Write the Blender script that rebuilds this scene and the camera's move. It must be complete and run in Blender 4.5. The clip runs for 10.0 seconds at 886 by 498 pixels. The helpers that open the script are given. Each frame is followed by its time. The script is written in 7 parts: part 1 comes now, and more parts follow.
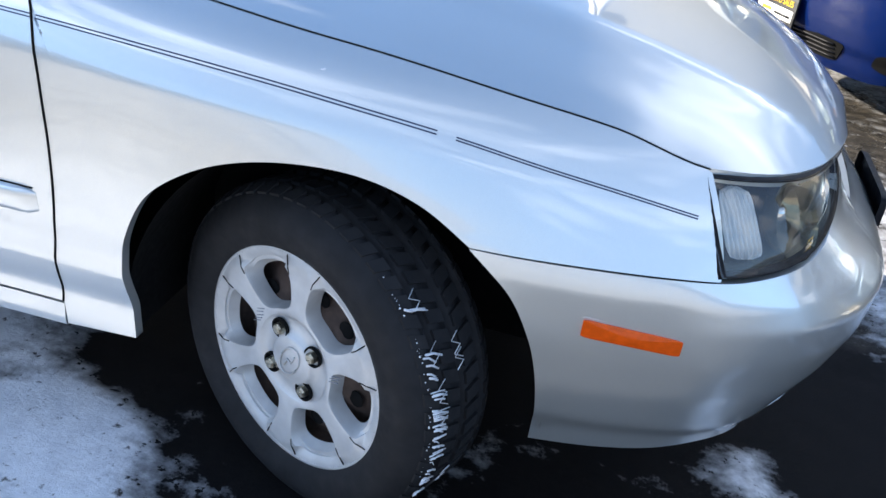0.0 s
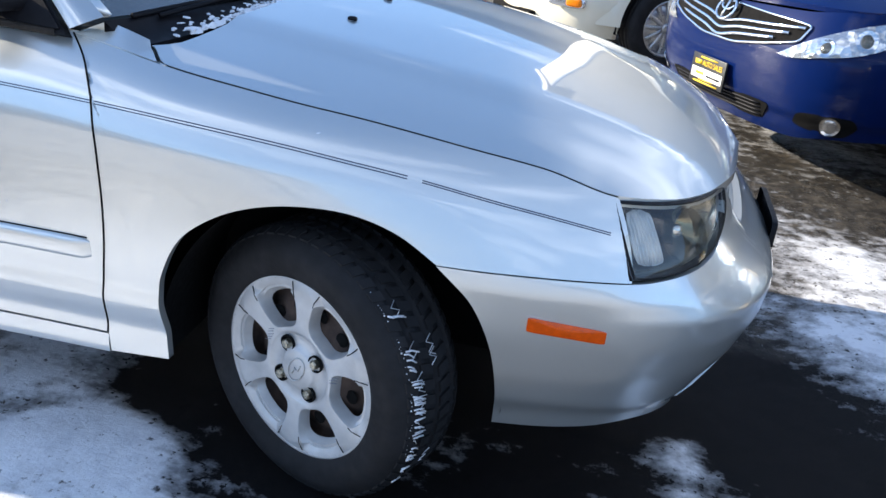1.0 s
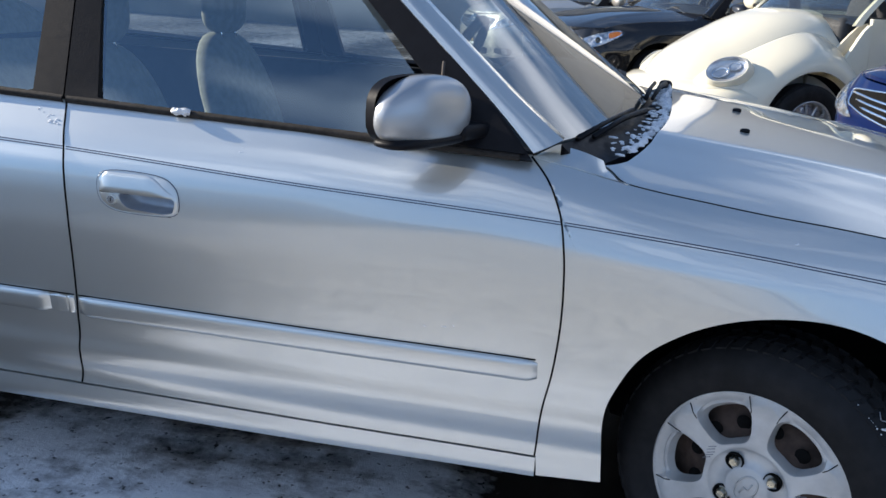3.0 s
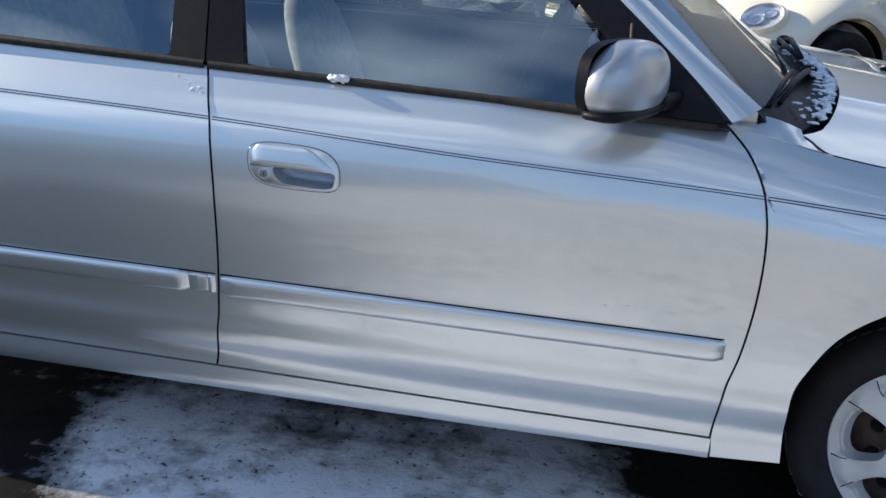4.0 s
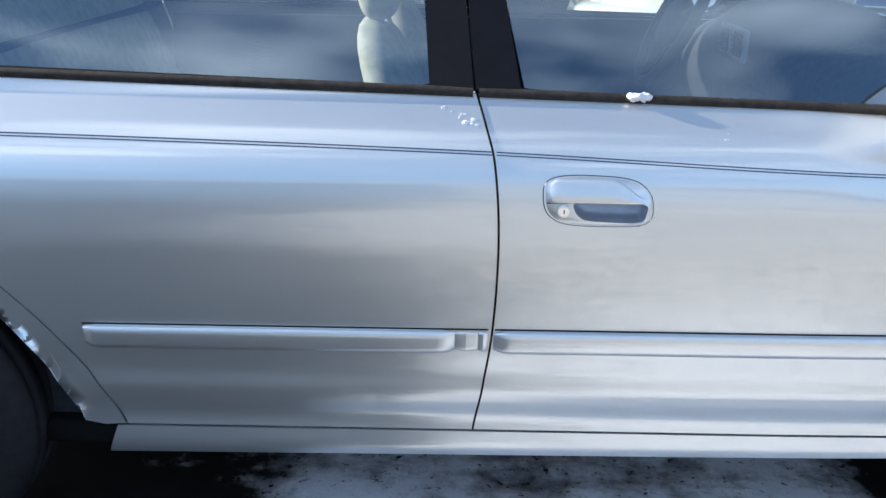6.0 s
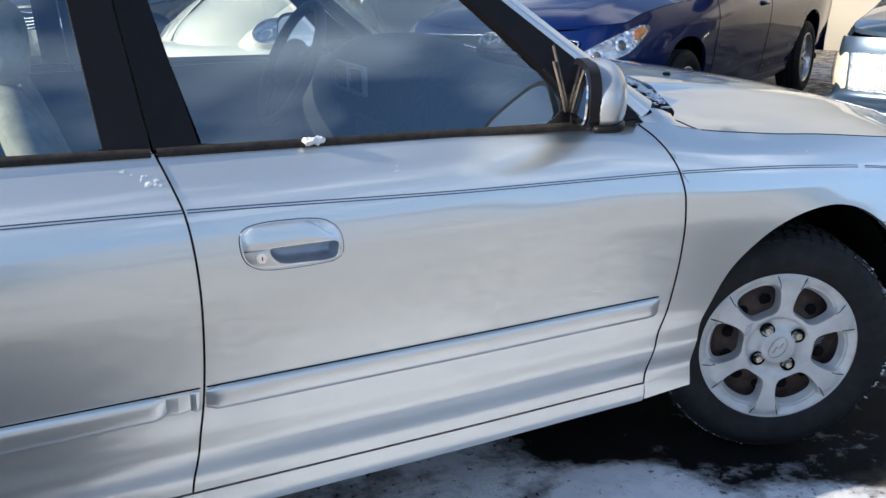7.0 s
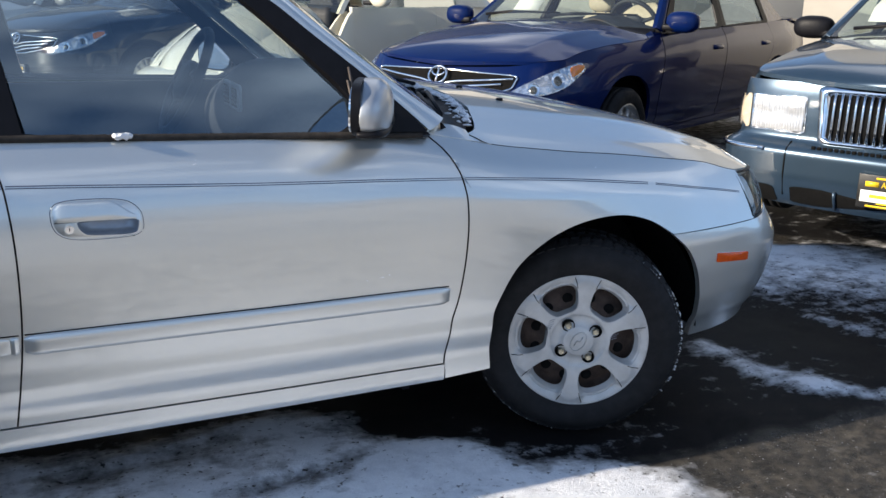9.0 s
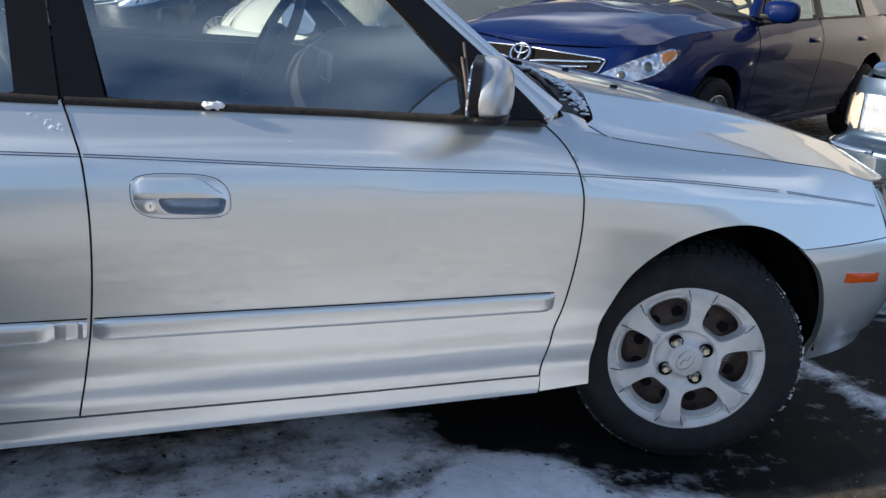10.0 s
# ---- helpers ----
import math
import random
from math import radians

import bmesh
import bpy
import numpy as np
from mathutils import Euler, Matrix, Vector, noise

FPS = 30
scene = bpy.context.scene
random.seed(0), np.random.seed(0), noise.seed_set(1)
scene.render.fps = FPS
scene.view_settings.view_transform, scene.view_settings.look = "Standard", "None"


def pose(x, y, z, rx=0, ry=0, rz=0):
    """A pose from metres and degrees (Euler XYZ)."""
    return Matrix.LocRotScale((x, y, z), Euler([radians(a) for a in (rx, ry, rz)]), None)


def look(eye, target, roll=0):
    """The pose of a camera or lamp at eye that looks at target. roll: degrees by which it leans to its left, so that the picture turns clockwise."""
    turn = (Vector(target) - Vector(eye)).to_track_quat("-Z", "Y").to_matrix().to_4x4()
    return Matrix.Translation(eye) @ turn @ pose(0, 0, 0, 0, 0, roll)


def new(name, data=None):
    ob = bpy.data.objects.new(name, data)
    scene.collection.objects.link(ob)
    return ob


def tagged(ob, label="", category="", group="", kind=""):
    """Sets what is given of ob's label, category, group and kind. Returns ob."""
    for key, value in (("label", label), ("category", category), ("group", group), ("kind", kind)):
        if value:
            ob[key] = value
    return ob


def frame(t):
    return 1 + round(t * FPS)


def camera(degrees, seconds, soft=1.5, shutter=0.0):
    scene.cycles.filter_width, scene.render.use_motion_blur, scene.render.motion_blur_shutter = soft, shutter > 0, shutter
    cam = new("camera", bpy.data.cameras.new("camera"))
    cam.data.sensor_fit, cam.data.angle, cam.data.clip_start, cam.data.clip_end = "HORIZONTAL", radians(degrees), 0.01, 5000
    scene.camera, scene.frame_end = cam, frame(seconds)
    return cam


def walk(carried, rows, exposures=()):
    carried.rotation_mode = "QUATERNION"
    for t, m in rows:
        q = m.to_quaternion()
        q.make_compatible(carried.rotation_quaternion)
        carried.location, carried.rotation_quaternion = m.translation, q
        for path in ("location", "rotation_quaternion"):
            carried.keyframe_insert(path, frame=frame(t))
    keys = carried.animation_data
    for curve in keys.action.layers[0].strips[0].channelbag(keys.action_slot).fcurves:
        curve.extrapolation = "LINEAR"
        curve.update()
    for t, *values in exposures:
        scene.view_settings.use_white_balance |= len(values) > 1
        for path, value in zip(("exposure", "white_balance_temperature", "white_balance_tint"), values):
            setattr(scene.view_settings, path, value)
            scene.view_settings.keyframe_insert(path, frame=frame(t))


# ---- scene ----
cam = camera(51.0, 10.0)
# stops, kelvin and tint of the picture along the way
EXPOSURES = [(0.0, 1.62, 6460, 11), (0.7, 1.56, 6360, 11), (1.5, 1.08, 6380, 11), (2.5, 0.75, 6350, 11), (4.0, 0.78, 6390, 11), (5.0, 1.18, 6430, 11), (6.5, 1.32, 6480, 10), (7.5, 0.64, 6590, 11), (10.0, 0.78, 6620, 11)]
PATH = [
    (0, (0.454, -1.152, 1.204), (0.132, 0.594, 0.283), 9.0),
    (0.5, (0.481, -1.358, 1.233), (0.268, 0.441, 0.385), 9.2),
    (1, (0.545, -1.529, 1.29), (0.239, 0.29, 0.518), 6.8),
    (1.5, (0.412, -1.696, 1.271), (0.017, 0.138, 0.58), 6.8),
    (2, (0.264, -1.782, 1.273), (-0.133, 0.049, 0.574), 5.6),
    (2.5, (0.062, -1.705, 1.268), (-0.399, 0.146, 0.668), 3.2),
    (2.7, (-0.069, -1.684, 1.232), (-0.523, 0.184, 0.683), 3.2),
    (3.8, (-0.608, -1.71, 1.226), (-0.901, 0.161, 0.584), 4.8),
    (4, (-0.665, -1.656, 1.231), (-1.013, 0.197, 0.565), 3.4),
    (4.5, (-0.902, -1.569, 1.211), (-1.273, 0.273, 0.524), 1.9),
    (5, (-1.141, -1.617, 1.191), (-1.284, 0.265, 0.529), 3.3),
    (5.2, (-1.176, -1.62, 1.219), (-1.331, 0.247, 0.519), 1.4),
    (6.3, (-1.596, -1.473, 1.216), (-1.422, 0.415, 0.549), -0.1),
    (6.5, (-1.607, -1.454, 1.289), (-1.202, 0.358, 0.544), 0.5),
    (7, (-1.711, -1.536, 1.252), (-0.886, 0.183, 0.648), -0.4),
    (7.5, (-1.614, -1.619, 1.258), (-0.65, 0.039, 0.69), -0.2),
    (8, (-1.435, -1.791, 1.249), (-0.372, -0.204, 0.657), 3.3),
    (8.5, (-1.372, -1.982, 1.247), (-0.3, -0.374, 0.731), 1.8),
    (9, (-1.375, -2.082, 1.249), (-0.597, -0.317, 0.72), 1.2),
    (9.5, (-1.352, -1.979, 1.245), (-0.671, -0.179, 0.703), 1.6),
    (10, (-1.414, -1.809, 1.233), (-0.731, -0.022, 0.647), 4.4),
]
walk(cam, [(t, look(eye, target, roll)) for t, eye, target, roll in PATH], EXPOSURES)

# ---- world, sun and exposure ----
SUN_EL, SUN_ROT = radians(21.0), radians(274.5)
world = bpy.data.worlds.new("world")
scene.world = world
world.use_nodes = True
wn, wl = world.node_tree.nodes, world.node_tree.links
sky = wn.new("ShaderNodeTexSky")
sky.sky_type, sky.sun_disc, sky.sun_elevation, sky.sun_rotation = "NISHITA", False, SUN_EL, SUN_ROT
sky.air_density, sky.dust_density, sky.ozone_density = 0.9, 0.1, 2.2
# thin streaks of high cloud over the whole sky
wco = wn.new("ShaderNodeTexCoord")
# the cloud sheet lies flat overhead: the view direction is divided by its height
wsep = wn.new("ShaderNodeSeparateXYZ")
whi = wn.new("ShaderNodeMath")
whi.operation, whi.use_clamp = "MAXIMUM", False
whi.inputs[1].default_value = 0.06
wadd = wn.new("ShaderNodeMath")
wadd.operation = "ADD"
wadd.inputs[1].default_value = 0.12
wdiv = wn.new("ShaderNodeVectorMath")
wdiv.operation = "DIVIDE"
wcom = wn.new("ShaderNodeCombineXYZ")
wcom.inputs[2].default_value = 1.0
wmap = wn.new("ShaderNodeMapping")
wmap.inputs["Scale"].default_value = (1.0, 1.5, 1.0)
wmap.inputs["Rotation"].default_value = (0.0, 0.0, 0.6)
# thinning out toward the horizon
wfade = wn.new("ShaderNodeMapRange")
wfade.interpolation_type = "SMOOTHSTEP"
for q, v in enumerate((0.10, 0.36, 0.05, 1.0)):
    wfade.inputs[1 + q].default_value = v
wmul = wn.new("ShaderNodeMath")
wmul.operation = "MULTIPLY"
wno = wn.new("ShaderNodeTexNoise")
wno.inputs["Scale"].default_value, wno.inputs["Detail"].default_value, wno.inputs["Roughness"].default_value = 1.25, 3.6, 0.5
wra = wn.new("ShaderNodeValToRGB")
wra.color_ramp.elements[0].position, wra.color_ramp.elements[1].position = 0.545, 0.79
wmx = wn.new("ShaderNodeMix")
wmx.data_type = "RGBA"
wmx.inputs[7].default_value = (8.5, 9.0, 9.8, 1.0)
wsk = wn.new("ShaderNodeVectorMath")
wsk.operation = "MULTIPLY_ADD"
wsk.inputs[1].default_value, wsk.inputs[2].default_value = (1.0, 1.0, 0.80), (0.0, 0.0, 0.20)
wsn = wn.new("ShaderNodeVectorMath")
wsn.operation = "NORMALIZE"
wl.new(wco.outputs["Generated"], wsk.inputs[0])
wl.new(wsk.outputs[0], wsn.inputs[0])
wl.new(wsn.outputs[0], sky.inputs["Vector"])
wl.new(wco.outputs["Generated"], wsep.inputs[0])
wl.new(wsep.outputs["Z"], whi.inputs[0])
wl.new(whi.outputs[0], wadd.inputs[0])
for q in range(2):
    wl.new(wadd.outputs[0], wcom.inputs[q])
wl.new(wco.outputs["Generated"], wdiv.inputs[0])
wl.new(wcom.outputs[0], wdiv.inputs[1])
wl.new(wdiv.outputs[0], wmap.inputs["Vector"])
wl.new(wsep.outputs["Z"], wfade.inputs[0])
wl.new(wmap.outputs["Vector"], wno.inputs["Vector"])
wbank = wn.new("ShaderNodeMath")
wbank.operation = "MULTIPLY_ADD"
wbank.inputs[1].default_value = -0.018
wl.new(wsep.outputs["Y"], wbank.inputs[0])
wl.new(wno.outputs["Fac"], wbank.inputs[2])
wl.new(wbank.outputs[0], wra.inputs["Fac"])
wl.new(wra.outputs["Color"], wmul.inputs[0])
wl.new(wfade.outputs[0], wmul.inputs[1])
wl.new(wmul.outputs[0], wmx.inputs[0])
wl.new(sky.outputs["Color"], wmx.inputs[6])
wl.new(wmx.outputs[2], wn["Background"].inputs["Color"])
wn["Background"].inputs["Strength"].default_value = 0.14
sun = new("sun", bpy.data.lights.new("sun", "SUN"))
sun.data.energy, sun.data.angle, sun.data.color = 5.0, radians(0.6), (1.0, 0.90, 0.75)
sun.matrix_world = look((0, 0, 0), (math.cos(SUN_EL) * -math.sin(SUN_ROT), -math.cos(SUN_EL) * math.cos(SUN_ROT), -math.sin(SUN_EL)))

# ---- materials ----
class Nodes:
    """A small wrapper that builds a node material."""

    def __init__(self, name):
        self.m = bpy.data.materials.new(name)
        self.m.use_nodes = True
        self.n, self.l = self.m.node_tree.nodes, self.m.node_tree.links
        self.b = self.n["Principled BSDF"]
        self.out = self.n["Material Output"]
        self.co = self.n.new("ShaderNodeTexCoord").outputs["Object"]

    def noise(self, scale, detail=4.0, rough=0.55, vec=None, stretch=None):
        t = self.n.new("ShaderNodeTexNoise")
        t.inputs["Scale"].default_value, t.inputs["Detail"].default_value, t.inputs["Roughness"].default_value = scale, detail, rough
        src = vec or self.co
        if stretch:
            mp = self.n.new("ShaderNodeMapping")
            mp.inputs["Scale"].default_value = stretch
            self.l.new(src, mp.inputs["Vector"])
            src = mp.outputs["Vector"]
        self.l.new(src, t.inputs["Vector"])
        return t.outputs["Fac"]

    def ramp(self, fac, *stops):
        r = self.n.new("ShaderNodeValToRGB")
        while len(r.color_ramp.elements) < len(stops):
            r.color_ramp.elements.new(0.5)
        for e, (p, c) in zip(r.color_ramp.elements, stops):
            e.position = p
            e.color = (c, c, c, 1) if isinstance(c, (int, float)) else (*c, 1)
        self.l.new(fac, r.inputs["Fac"])
        return r.outputs["Color"]

    def mix(self, fac, a, b):
        x = self.n.new("ShaderNodeMix")
        x.data_type = "RGBA"
        for sock, v in ((x.inputs[0], fac), (x.inputs[6], a), (x.inputs[7], b)):
            if isinstance(v, (int, float)):
                sock.default_value = v
            elif isinstance(v, tuple):
                sock.default_value = (*v, 1)
            else:
                self.l.new(v, sock)
        return x.outputs[2]

    def math(self, op, a, b=0.0):
        x = self.n.new("ShaderNodeMath")
        x.operation = op
        for sock, v in zip(x.inputs, (a, b)):
            if isinstance(v, (int, float)):
                sock.default_value = v
            else:
                self.l.new(v, sock)
        return x.outputs[0]

    def set(self, **kw):
        for k, v in kw.items():
            s = self.b.inputs[k.replace("_", " ")]
            if isinstance(v, (int, float)):
                s.default_value = v
            elif isinstance(v, tuple):
                s.default_value = (*v, 1) if len(v) == 3 else v
            else:
                self.l.new(v, s)
        return self

    def bump(self, height, strength=0.3, dist=0.002):
        x = self.n.new("ShaderNodeBump")
        x.inputs["Strength"].default_value, x.inputs["Distance"].default_value = strength, dist
        self.l.new(height, x.inputs["Height"])
        self.l.new(x.outputs["Normal"], self.b.inputs["Normal"])
        return self


def paint(name, colour, metal=0.6, rough=0.35, dirt=0.25, dust=(0.42, 0.40, 0.37), gloss=1.5, dull=0.0):
    m = Nodes(name)
    flake = m.noise(2600, 1.0)
    base = m.mix(m.ramp(flake, (0.35, 0.0), (0.7, 1.0)), tuple(c * 0.86 for c in colour), tuple(min(1, c * 1.1) for c in colour))
    film = m.ramp(m.noise(2.3, 6.0, 0.62), (0.42, 0.0), (0.75, dirt))
    m.set(Base_Color=m.mix(film, base, dust), Metallic=metal, Coat_Weight=1.0, Coat_IOR=gloss, Specular_IOR_Level=0.5 if metal > 0.3 else 0.05)
    m.set(Roughness=m.ramp(m.noise(6.0, 5.0), (0.3, rough * 0.96), (0.8, rough * 1.06)))
    m.set(Coat_Roughness=m.ramp(m.noise(9.0, 6.0), (0.35, 0.012 + dull), (0.85, 0.035 + dull * 1.4)))
    return m.m


def plain(name, colour, rough=0.5, metal=0.0, vary=0.18, scale=30.0, bump=0.0, grain=300.0, **kw):
    m = Nodes(name)
    dark, light = tuple(c * (1 - vary) for c in colour), tuple(min(1.0, c * (1 + vary)) for c in colour)
    m.set(Base_Color=m.mix(m.ramp(m.noise(scale, 5.0), (0.3, 0.0), (0.7, 1.0)), dark, light), Metallic=metal)
    m.set(Roughness=m.ramp(m.noise(scale * 2.5, 4.0), (0.3, rough * 0.85), (0.7, min(1.0, rough * 1.15))))
    if bump:
        m.bump(m.noise(grain, 3.0), bump)
    m.set(**kw)
    return m.m


def glass(name, tint, face=0.045, rough=0.0, haze=0.0, gloss=(1.0, 1.0, 1.0)):
    """A thin pane: clear, with a mirror gloss that grows from its straight-on share toward grazing."""
    m = Nodes(name)
    m.n.remove(m.b)
    tr, gl, mx, lw = (m.n.new("ShaderNode" + k) for k in ("BsdfTransparent", "BsdfGlossy", "MixShader", "LayerWeight"))
    tr.inputs["Color"].default_value, gl.inputs["Color"].default_value = (*tint, 1), (*gloss, 1)
    gl.inputs["Roughness"].default_value, lw.inputs["Blend"].default_value = rough, 0.5
    share = m.math("ADD", m.math("MULTIPLY", m.math("POWER", lw.outputs["Facing"], 5.0), 1.0 - face), face)
    m.l.new(share, mx.inputs[0])
    last = tr.outputs[0]
    if haze:
        df, hm = m.n.new("ShaderNodeBsdfDiffuse"), m.n.new("ShaderNodeMixShader")
        df.inputs["Color"].default_value = (0.6, 0.6, 0.58, 1)
        m.l.new(m.ramp(m.noise(7.0, 6.0, 0.65), (0.3, haze * 0.4), (0.75, haze)), hm.inputs[0])
        m.l.new(last, hm.inputs[1])
        m.l.new(df.outputs[0], hm.inputs[2])
        last = hm.outputs[0]
    m.l.new(last, mx.inputs[1])
    m.l.new(gl.outputs[0], mx.inputs[2])
    m.l.new(mx.outputs[0], m.out.inputs["Surface"])
    return m.m


SILVER = paint("silver_paint", (0.665, 0.69, 0.675), 0.75, 0.36, 0.10, (0.55, 0.54, 0.51), 2.0)
SHELL = paint("weathered_silver_paint", (0.43, 0.45, 0.47), 0.6, 0.42, 0.2, (0.5, 0.49, 0.46), 1.5, 0.16)
BLUE = paint("deep_blue_paint", (0.001, 0.009, 0.062), 0.0, 0.4, 0.0, gloss=1.25)
SLATE = paint("slate_blue_paint", (0.028, 0.054, 0.085), 0.5, 0.3, 0.03)
CREAM = paint("cream_paint", (0.78, 0.73, 0.58), 0.0, 0.3, 0.08)
BLACKP = paint("black_paint", (0.012, 0.013, 0.016), 0.2, 0.25, 0.03)
GOLD = paint("beige_silver_paint", (0.52, 0.49, 0.43), 0.6, 0.35, 0.1)
GAP = plain("gap_black", (0.006, 0.006, 0.006), 0.95, Specular_IOR_Level=0.1)
TRIM = plain("black_trim_plastic", (0.007, 0.007, 0.009), 0.45, bump=0.12, Specular_IOR_Level=0.15)
SEAL = plain("weathered_rubber_seal", (0.026, 0.022, 0.019), 0.75, vary=0.5, scale=60, Specular_IOR_Level=0.3)
RUST_SEAL = plain("peeling_brown_seal", (0.080, 0.064, 0.054), 0.7, vary=0.4, scale=60)
RUBBER = plain("tyre_rubber", (0.013, 0.013, 0.014), 0.75, vary=0.3, scale=14, bump=0.25, grain=90, Specular_IOR_Level=0.25)
LINER = plain("wheel_housing_plastic", (0.006, 0.006, 0.006), 0.95, Specular_IOR_Level=0.1)
CAP = plain("grey_wheel_cover", (0.50, 0.50, 0.49), 0.42, 0.25, vary=0.18, scale=14)
STEEL = plain("rusty_steel_wheel", (0.055, 0.036, 0.028), 0.75, 0.3, vary=0.5, scale=25, bump=0.3, grain=120)
ALLOY = plain("alloy_wheel", (0.5, 0.5, 0.5), 0.3, 0.8, vary=0.08)
CHROME = plain("chrome", (0.82, 0.82, 0.82), 0.07, 1.0, vary=0.04)
SCUFF = plain("grey_scuff", (0.20, 0.22, 0.26), 0.6)
NUT = plain("tarnished_nut", (0.45, 0.42, 0.33), 0.3, 0.9, vary=0.4, scale=80)
STRIPE = plain("dark_blue_pinstripe", (0.030, 0.040, 0.080), 0.4)
AMBER = plain("amber_lens", (0.72, 0.085, 0.003), 0.18, vary=0.15, scale=60, Specular_IOR_Level=0.2, Coat_Weight=0.3)
ORANGE = plain("orange_lens", (0.85, 0.22, 0.008), 0.18, vary=0.15, scale=60, Specular_IOR_Level=0.2, Coat_Weight=0.3)
REFLECT = plain("lamp_reflector", (0.75, 0.76, 0.76), 0.16, 0.9, vary=0.1)
HOUSING = plain("lamp_housing_grey", (0.085, 0.082, 0.064), 0.20, 0.7, vary=0.3, scale=18)
def lamp_inner():
    """Faceted bright reflector seen through a clear lens."""
    m = Nodes("faceted_lamp_reflector")
    v = m.n.new("ShaderNodeTexVoronoi")
    v.inputs["Scale"].default_value = 26.0
    m.l.new(m.co, v.inputs["Vector"])
    m.set(Base_Color=m.mix(m.ramp(v.outputs["Color"], (0.2, 0.0), (0.8, 1.0)), (0.46, 0.465, 0.47), (0.78, 0.79, 0.80)), Metallic=0.9, Roughness=0.12)
    m.bump(v.outputs["Distance"], 0.22, 0.02)
    return m.m


FACETS = lamp_inner()
PRESSED = plain("pressed_white_lamp_glass", (0.66, 0.67, 0.68), 0.18, 0.55, vary=0.10, scale=40)
SMOKED = plain("smoked_lamp_reflector", (0.34, 0.31, 0.22), 0.14, 0.9, vary=0.35, scale=24)
FLUTED = plain("fluted_clear_plastic", (0.62, 0.66, 0.70), 0.22, 0.35, vary=0.08)
GLASS = glass("side_glass", (0.80, 0.88, 0.91), 0.19, 0.0, 0.0, (0.72, 0.88, 1.0))
SCREEN = glass("windscreen_glass", (0.74, 0.80, 0.76), 0.20, 0.0, 0.20)
FAR_SCREEN = glass("clean_windscreen_glass", (0.66, 0.74, 0.70), 0.10, 0.0, 0.04)
REAR_SCREEN = glass("tinted_rear_glass", (0.32, 0.37, 0.36), 0.10, 0.0, 0.03)
LENS = glass("lamp_lens", (0.86, 0.85, 0.80), 0.05, 0.03, 0.06)
CLEAR = glass("clear_lens", (0.93, 0.94, 0.95), 0.05, 0.02, 0.02)
MIRROR = plain("mirror_glass", (0.85, 0.86, 0.86), 0.01, 1.0, vary=0.0)
CLOTH = plain("grey_seat_cloth", (0.24, 0.26, 0.22), 0.95, vary=0.2, scale=40, bump=0.3, grain=400)
# body silver with the recess's shade put into the colour
POCKET_SHADE = plain("dull_pocket_plastic", (0.40, 0.44, 0.50), 0.4, 0.4, vary=0.1)
VENT = plain("grey_vent_rim", (0.30, 0.32, 0.34), 0.5, vary=0.05)
DASH = plain("grey_dashboard", (0.013, 0.016, 0.020), 0.65, vary=0.1, bump=0.2, grain=500)
CABIN = plain("dark_door_lining", (0.015, 0.019, 0.025), 0.8, vary=0.2)
YELLOW = plain("plate_yellow", (0.85, 0.55, 0.02), 0.4, vary=0.04)
WHITE = plain("plate_white", (0.8, 0.8, 0.76), 0.4, vary=0.04)
INK = plain("plate_black", (0.012, 0.012, 0.012), 0.4)
PAPER = plain("white_paper_sheet", (0.8, 0.8, 0.78), 0.6, vary=0.03)


def snow_material(name, glint=1.0):
    m = Nodes(name)
    m.set(Base_Color=m.mix(m.ramp(m.noise(22, 6), (0.35, 0.0), (0.7, 1.0)), (0.66, 0.68, 0.71), (0.88, 0.89, 0.90)), Roughness=0.55)
    m.set(Subsurface_Weight=0.0)
    m.bump(m.noise(160, 5, 0.7), 0.6, 0.004)
    return m.m


SNOW = snow_material("snow")


